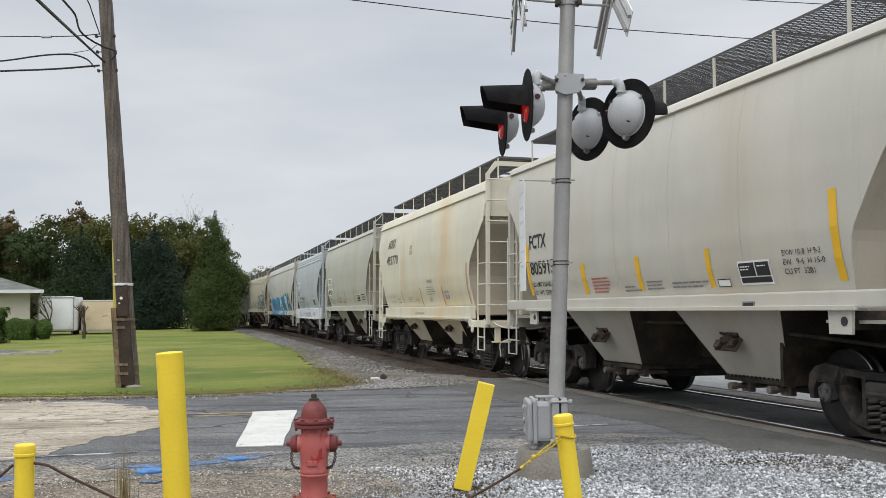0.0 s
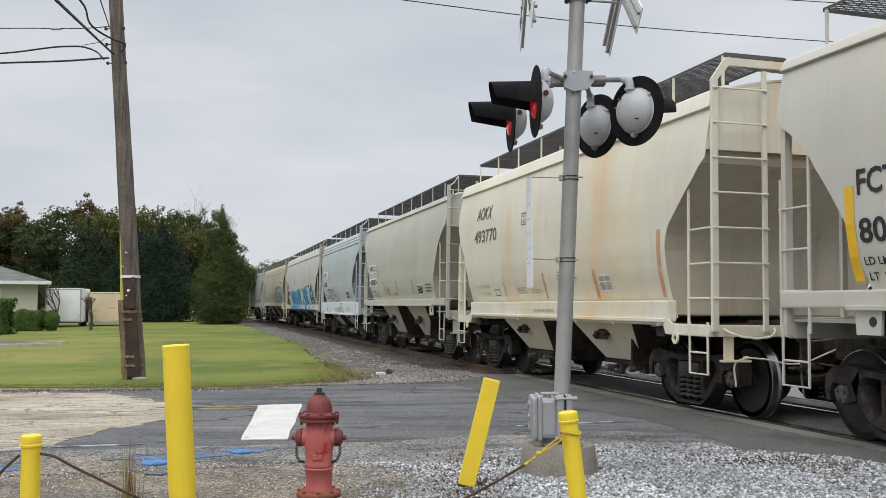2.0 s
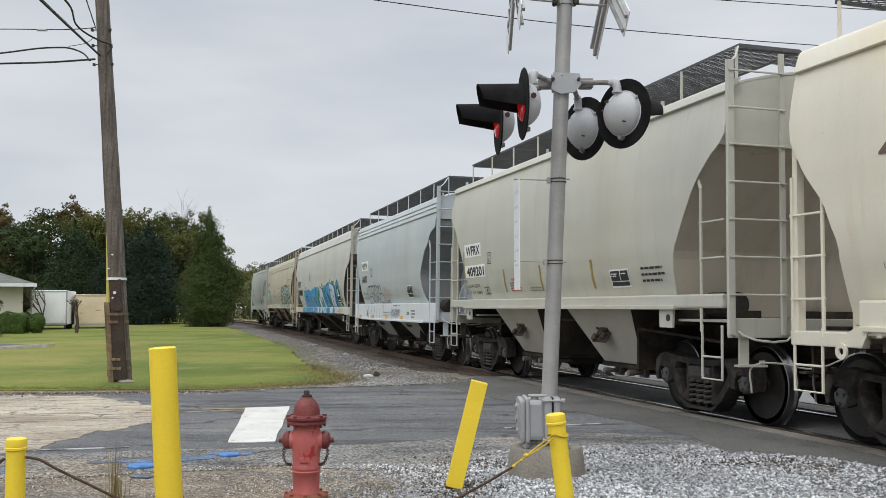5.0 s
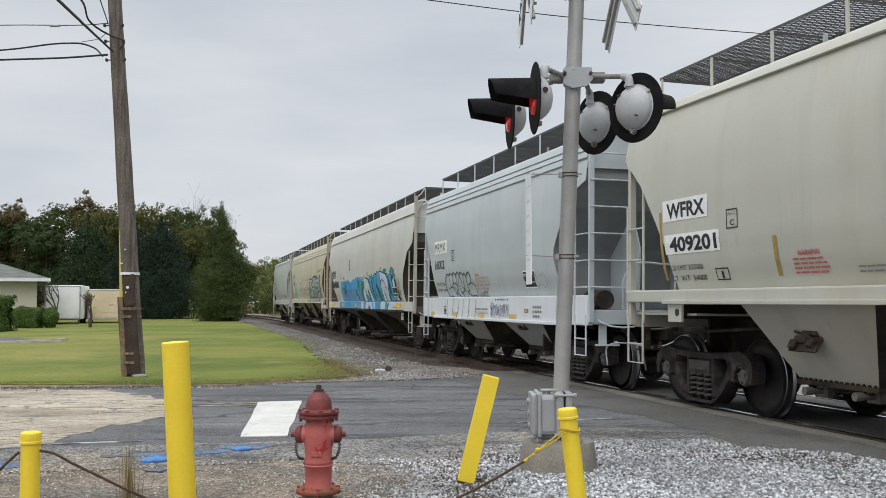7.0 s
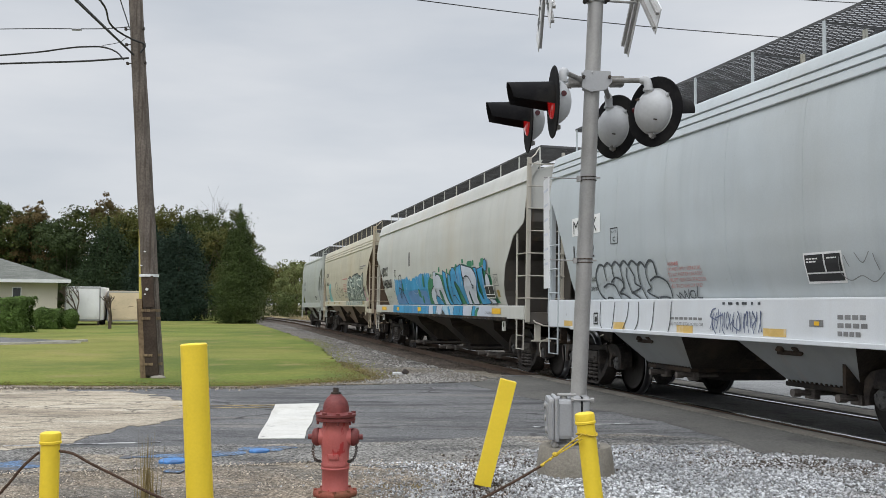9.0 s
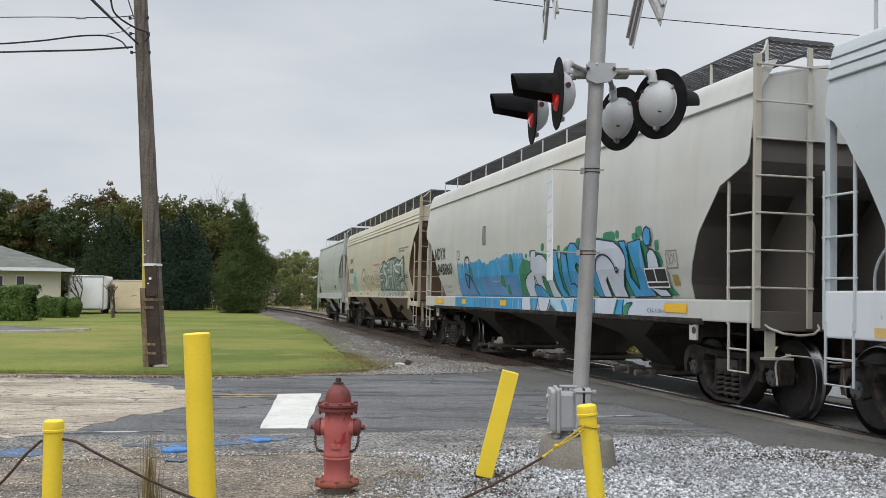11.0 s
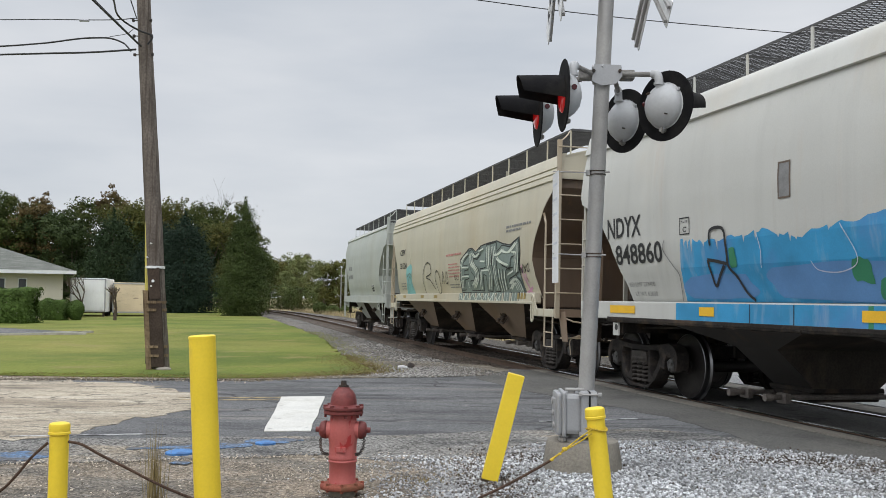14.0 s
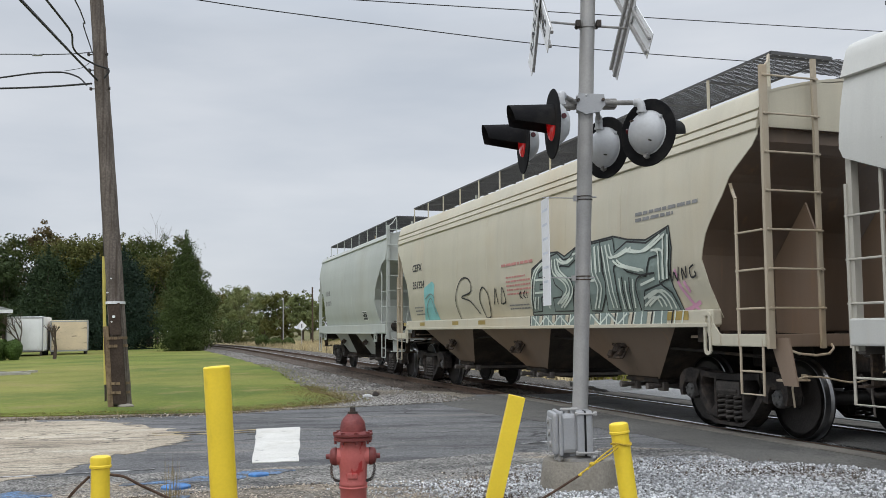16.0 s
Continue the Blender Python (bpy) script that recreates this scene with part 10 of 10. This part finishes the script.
    sill_shape([(4.33, z1), (4.24, 1.20), (4.20, z0), (4.26, z0), (4.30, 1.20), (4.38, z1)], "spray_green", 0.0050, [(3, 6)])
    sill_shape([(4.38, z1), (4.30, 1.20), (4.26, z0), (4.54, z0), (4.53, 1.20), (4.57, z1)], "spray_blue", 0.0050, [(3, 6)])
    sill_shape([(4.55, z0), (4.54, 1.24), (4.66, 1.29), (4.86, 1.30), (4.74, 1.22), (4.70, z0)], "spray_green", 0.0050, [(2, 6)])
    sill_shape([(4.86, z1), (4.72, 1.20), (4.71, z0), (5.84, z0), (5.84, z1)], "spray_white", 0.0035, None)
    for x0, x1 in ((-6.65, -5.85), (-4.12, -3.78), (-1.2, -0.8), (5.8, 6.4)):
        sill_patch(car, x0, x1, 1.19, 1.30, "ink_yellow", lat + 0.007, "yellow reflector on the sill")
    patch(car, 5.17, 5.80, 1.51, 1.78, "ink_white", 0.044, "white-bordered black stencil panel")
    for x0, x1, z0, z1 in ((5.19, 5.45, 1.60, 1.76), (5.48, 5.78, 1.60, 1.76), (5.19, 5.78, 1.53, 1.58)):
        patch(car, x0, x1, z0, z1, "ink_black", 0.047)
    bm = letters("CH-100-H", 0.06, 0.0)
    xs = [v.co.x for v in bm.verts]
    k = 0.52 / (max(xs) - min(xs))
    for v in bm.verts:
        v.co.x, v.co.y = (v.co.x - min(xs)) * k + 5.32, v.co.y + 1.175
    on_sill("lettering", bm, car, M["ink_grey"], lat + 0.008)
    decal("frame_mark", frame_box(0.30, 0.24, 0.014), car, M["ink_grey"], 5.78, 1.76, 0.008)
    patch(car, 5.86, 6.02, 1.54, 1.68, "ink_olive", 0.006)
    lines(car, [[(5.82, 1.97), (5.92, 1.82), (6.02, 1.96)], [(5.84, 1.80), (5.93, 1.94), (6.04, 1.84)]], 0.014, "ink_grey", 0.009)


def mark_sixth(car):
    fit_text(car, "CEFX", -5.92, -5.15, 2.68, 0.17, "ink_black", 0.005)
    fit_text(car, "351324", -5.92, -4.98, 2.27, 0.17, "ink_black", 0.005)
    small_print(car, -5.9, 1.8, [0.7, 0.6, 0.7], 0.03, 0.08, "ink_grey", 22)
    bm = bmesh.new()
    flat(bm, [(-5.4, 1.45), (-4.15, 1.45), (-4.35, 1.9), (-4.2, 2.3), (-4.4, 2.38), (-5.0, 2.26), (-5.1, 1.8)])
    decal("graffiti_field", bm, car, M["spray_teal"], 0, 0, 0.006, "sprayed teal shape")
    lines(car, [[(-4.95, 2.0), (-4.5, 2.1), (-4.25, 2.0)], [(-5.0, 1.5), (-4.9, 1.8), (-4.5, 2.0), (-4.3, 1.6)]], 0.03, "spray_slate")
    lines(car, [[(-2.7, 1.45), (-2.8, 1.9), (-2.4, 2.3), (-1.9, 2.3), (-1.8, 2.05), (-2.4, 1.95), (-1.9, 1.85), (-1.5, 1.6)], [(-1.2, 1.5), (-1.35, 1.9), (-1.1, 2.1), (-0.85, 1.9), (-0.95, 1.55), (-1.2, 1.5)], [(-0.6, 1.75), (-0.45, 2.05), (-0.4, 1.75)], [(-0.25, 1.75), (-0.1, 2.05), (0.0, 1.8), (-0.2, 1.75)]], 0.03, "ink_black")
    small_print(car, -0.1, 2.42, [1.45], 0.05, 0.06, "ink_rose", 23, 0.16)
    small_print(car, 0.1, 2.2, [0.9, 1.1, 1.1, 1.2, 1.0], 0.03, 0.075, "ink_rose", 24)
    small_print(car, 0.1, 1.7, [0.9, 0.95], 0.025, 0.06, "ink_grey", 25)
    small_print(car, 4.85, 2.79, [1.5], 0.045, 0.08, "ink_grey", 26, 0.15)
    small_print(car, 4.85, 2.71, [0.95], 0.045, 0.08, "ink_grey", 27, 0.15)
    area(car, [(1.05, 1.52), (1.22, 1.95), (1.30, 2.30), (2.05, 2.52), (2.36, 2.51), (2.60, 2.42), (3.02, 2.53), (3.45, 2.56), (4.22, 2.58), (4.62, 2.50), (5.10, 2.45), (5.68, 2.58), (5.72, 2.30), (5.64, 1.90), (5.78, 1.48)], "spray_slate", "ink_black", 0.0060)
    area(car, [(1.33, 2.28), (2.03, 2.49), (2.07, 2.38), (1.59, 2.22), (1.58, 2.14), (1.99, 2.15), (1.96, 2.04), (1.61, 2.02), (1.57, 1.94), (1.97, 1.94), (1.96, 1.84), (1.59, 1.81), (1.47, 1.58), (1.12, 1.57), (1.27, 1.95)], "spray_slate", "ink_black", 0.0080)
    area(car, [(2.08, 2.46), (2.34, 2.49), (2.57, 2.37), (2.77, 2.38), (3.00, 2.51), (3.00, 2.34), (2.75, 2.25), (2.46, 2.28), (2.37, 2.25), (2.48, 2.17), (2.80, 2.04), (2.84, 1.89), (2.67, 1.56), (1.99, 1.57), (2.05, 1.78), (2.36, 1.79), (2.45, 1.87), (2.20, 1.99), (2.10, 2.19)], "spray_slate", "ink_black", 0.0110)
    area(car, [(3.48, 2.53), (3.82, 2.54), (3.85, 2.10), (3.94, 1.85), (3.60, 1.54), (3.28, 1.55), (3.38, 1.87), (3.19, 1.91), (2.96, 1.55), (2.67, 1.56), (2.96, 2.03), (3.38, 2.05)], "spray_slate", "ink_black", 0.0140)
    area(car, [(3.82, 2.54), (4.22, 2.55), (4.25, 2.35), (4.61, 2.47), (5.12, 2.41), (5.65, 2.55), (5.68, 2.31), (5.61, 1.91), (5.37, 1.86), (5.41, 2.23), (5.18, 2.20), (5.05, 1.97), (4.57, 2.06), (4.36, 2.20), (4.20, 2.15), (4.21, 1.84), (4.18, 1.53), (3.80, 1.54), (3.91, 1.92), (3.87, 2.27)], "spray_slate", "ink_black", 0.0170)
    area(car, [(4.97, 1.78), (5.40, 1.85), (5.62, 1.73), (5.72, 1.50), (4.80, 1.52)], "spray_slate", "ink_black", 0.0200)
    lines(car, [[(1.115, 1.63), (1.405, 2.22), (1.915, 2.41)], [(1.225, 1.63), (1.515, 2.22), (2.025, 2.41)], [(1.475, 2.1), (1.925, 2.09)], [(1.585, 2.1), (2.035, 2.09)], [(1.385, 1.89), (1.895, 1.89)], [(1.495, 1.89), (2.005, 1.89)], [(1.245, 1.62), (1.405, 1.82)], [(1.355, 1.62), (1.515, 1.82)]], 0.034, "spray_mint", 0.0240)
    lines(car, [[(2.155, 2.4), (2.195, 2.18), (2.545, 2.01), (2.585, 1.86), (2.175, 1.68)], [(2.265, 2.4), (2.305, 2.18), (2.655, 2.01), (2.695, 1.86), (2.285, 1.68)], [(2.325, 2.4), (2.585, 2.31), (2.835, 2.37)], [(2.435, 2.4), (2.695, 2.31), (2.945, 2.37)], [(2.275, 2.39), (2.335, 2.21), (2.675, 2.02), (2.685, 1.82), (2.275, 1.62)], [(2.385, 2.39), (2.445, 2.21), (2.785, 2.02), (2.795, 1.82), (2.385, 1.62)]], 0.034, "spray_mint", 0.0250)
    lines(car, [[(3.545, 2.48), (3.555, 2.11), (3.665, 1.86), (3.425, 1.58)], [(3.655, 2.48), (3.665, 2.11), (3.775, 1.86), (3.535, 1.58)], [(3.675, 2.49), (3.695, 2.1)], [(3.785, 2.49), (3.805, 2.1)], [(3.005, 1.97), (2.785, 1.59)], [(3.115, 1.97), (2.895, 1.59)], [(3.055, 1.99), (3.495, 1.99)], [(3.165, 1.99), (3.605, 1.99)]], 0.034, "spray_mint", 0.0260)
    lines(car, [[(3.885, 2.47), (3.965, 2.16), (3.995, 1.88), (4.005, 1.57)], [(3.995, 2.47), (4.075, 2.16), (4.105, 1.88), (4.115, 1.57)], [(4.005, 2.48), (4.085, 2.3), (4.315, 2.3), (4.625, 2.38)], [(4.115, 2.48), (4.195, 2.3), (4.425, 2.3), (4.735, 2.38)], [(4.615, 2.34), (5.015, 2.31), (5.495, 2.48)], [(4.725, 2.34), (5.125, 2.31), (5.605, 2.48)], [(5.565, 2.47), (5.545, 2.22), (5.475, 1.91)], [(5.675, 2.47), (5.655, 2.22), (5.585, 1.91)], [(5.255, 2.3), (5.425, 2.25), (5.395, 1.9)], [(5.365, 2.3), (5.535, 2.25), (5.505, 1.9)], [(4.215, 2.24), (4.405, 2.15), (4.935, 2.05)], [(4.325, 2.24), (4.515, 2.15), (5.045, 2.05)]], 0.034, "spray_mint", 0.0270)
    lines(car, [[(4.905, 1.68), (5.275, 1.77), (5.465, 1.67), (5.525, 1.53)], [(5.015, 1.68), (5.385, 1.77), (5.575, 1.67), (5.635, 1.53)], [(4.885, 1.58), (5.205, 1.69), (5.315, 1.56)], [(4.995, 1.58), (5.315, 1.69), (5.425, 1.56)]], 0.034, "spray_mint", 0.0280)
    lines(car, [[(5.62, 2.02), (5.68, 1.88), (5.74, 1.98), (5.8, 1.88), (5.86, 2.04)], [(5.92, 1.88), (5.93, 2.02), (6.0, 1.9), (6.02, 2.04)], [(6.2, 2.05), (6.1, 2.0), (6.12, 1.9), (6.22, 1.92), (6.2, 1.97)]], 0.025, "ink_black")
    lines(car, [[(0.68, 1.95), (0.7, 1.82)], [(0.78, 1.95), (0.7, 1.88), (0.8, 1.82)], [(0.95, 1.95), (0.85, 1.88), (0.95, 1.82)], [(1.0, 1.95), (1.02, 1.82)]], 0.022, "ink_black")
    lines(car, [[(4.32, 1.55), (4.34, 1.98)], [(4.46, 1.55), (4.50, 1.94)], [(4.62, 1.56), (4.72, 1.95)], [(4.90, 1.86), (5.28, 1.93)], [(2.92, 2.42), (3.30, 2.46)], [(3.02, 2.20), (3.38, 2.18)], [(1.85, 1.62), (1.92, 1.76)]], 0.034, "spray_mint", 0.0285)
    lines(car, [[(4.39, 1.52), (4.42, 2.0)], [(4.54, 1.52), (4.62, 1.98)], [(4.76, 1.52), (4.82, 1.94), (5.3, 2.0)]], 0.028, "ink_black", 0.0295)
    lat = 1.604
    lines(car, [[(5.74, 2.02), (5.82, 1.82), (5.98, 1.62), (6.14, 1.46)], [(5.80, 1.50), (6.00, 1.54), (6.18, 1.60)], [(5.92, 1.86), (6.02, 1.72)]], 0.05, "spray_pink", 0.0075)
    # the letters run down on to the sill
    rnd = random.Random(19)
    for k in range(9):
        x = 1.2 + 0.5 * k
        bm = bmesh.new()
        flat(bm, [(x, 1.33), (x + 0.34, 1.32), (x + 0.38, 1.505), (x + 0.04, 1.505)])
        on_sill("graffiti_field", bm, car, M["spray_slate"], lat + 0.001, "grey-green spray run on to the sill")
    for mat, dx, up in (("ink_black", 0.0, 0.0022), ("spray_mint", 0.055, 0.0028), ("spray_mint", 0.24, 0.0028)):
        for k in range(10):
            x = 1.17 + 0.5 * k + dx
            bm = bmesh.new()
            stroke(bm, [(x + rnd.uniform(-0.03, 0.03), 1.325), (x + 0.04, 1.505)], 0.03, 0.0, cap=False)
            on_sill("graffiti_line", bm, car, M[mat], lat + up, "spray lines running down on to the sill")
    sill_patch(car, 5.28, 6.05, 1.38, 1.49, "ink_olive", lat, "yellow band on the sill")
    bm = bmesh.new()
    stroke(bm, [(1.3 + 0.27 * k, 1.34 if k % 2 else 1.49) for k in range(13)], 0.03, 0.0, cap=False)
    on_sill("graffiti_line", bm, car, M["spray_mint"], lat + 0.004, "pale zigzag spray line on the sill")
    bm = bmesh.new()
    stroke(bm, [(1.36 + 0.27 * k, 1.33 if k % 2 else 1.49) for k in range(13)], 0.03, 0.0, cap=False)
    on_sill("graffiti_line", bm, car, M["spray_slate"], lat + 0.002, "dark zigzag spray line on the sill")
    for x in (-6.8, -5.4, -3.0, -1.4):
        sill_patch(car, x, x + 0.4, 1.38, 1.46, "ink_olive", lat, "faded yellow reflector on the sill")


def mark_seventh(car):
    small_print(car, -3.6, 2.5, [0.9], 0.16, 0.3, "ink_grey", 41, 0.12)
    small_print(car, -3.6, 2.15, [1.0], 0.16, 0.3, "ink_grey", 42, 0.12)
    board_mark(car, 2.2, 2.75, 1.58, 1.85)


mark_first(TRAIN["F"][0])
mark_second(TRAIN["A"][0])
mark_third(TRAIN["W"][0])
mark_fourth(TRAIN["G"][0])
mark_fifth(TRAIN["N"][0])
mark_sixth(TRAIN["C"][0])
mark_seventh(TRAIN["L"][0])

motions()
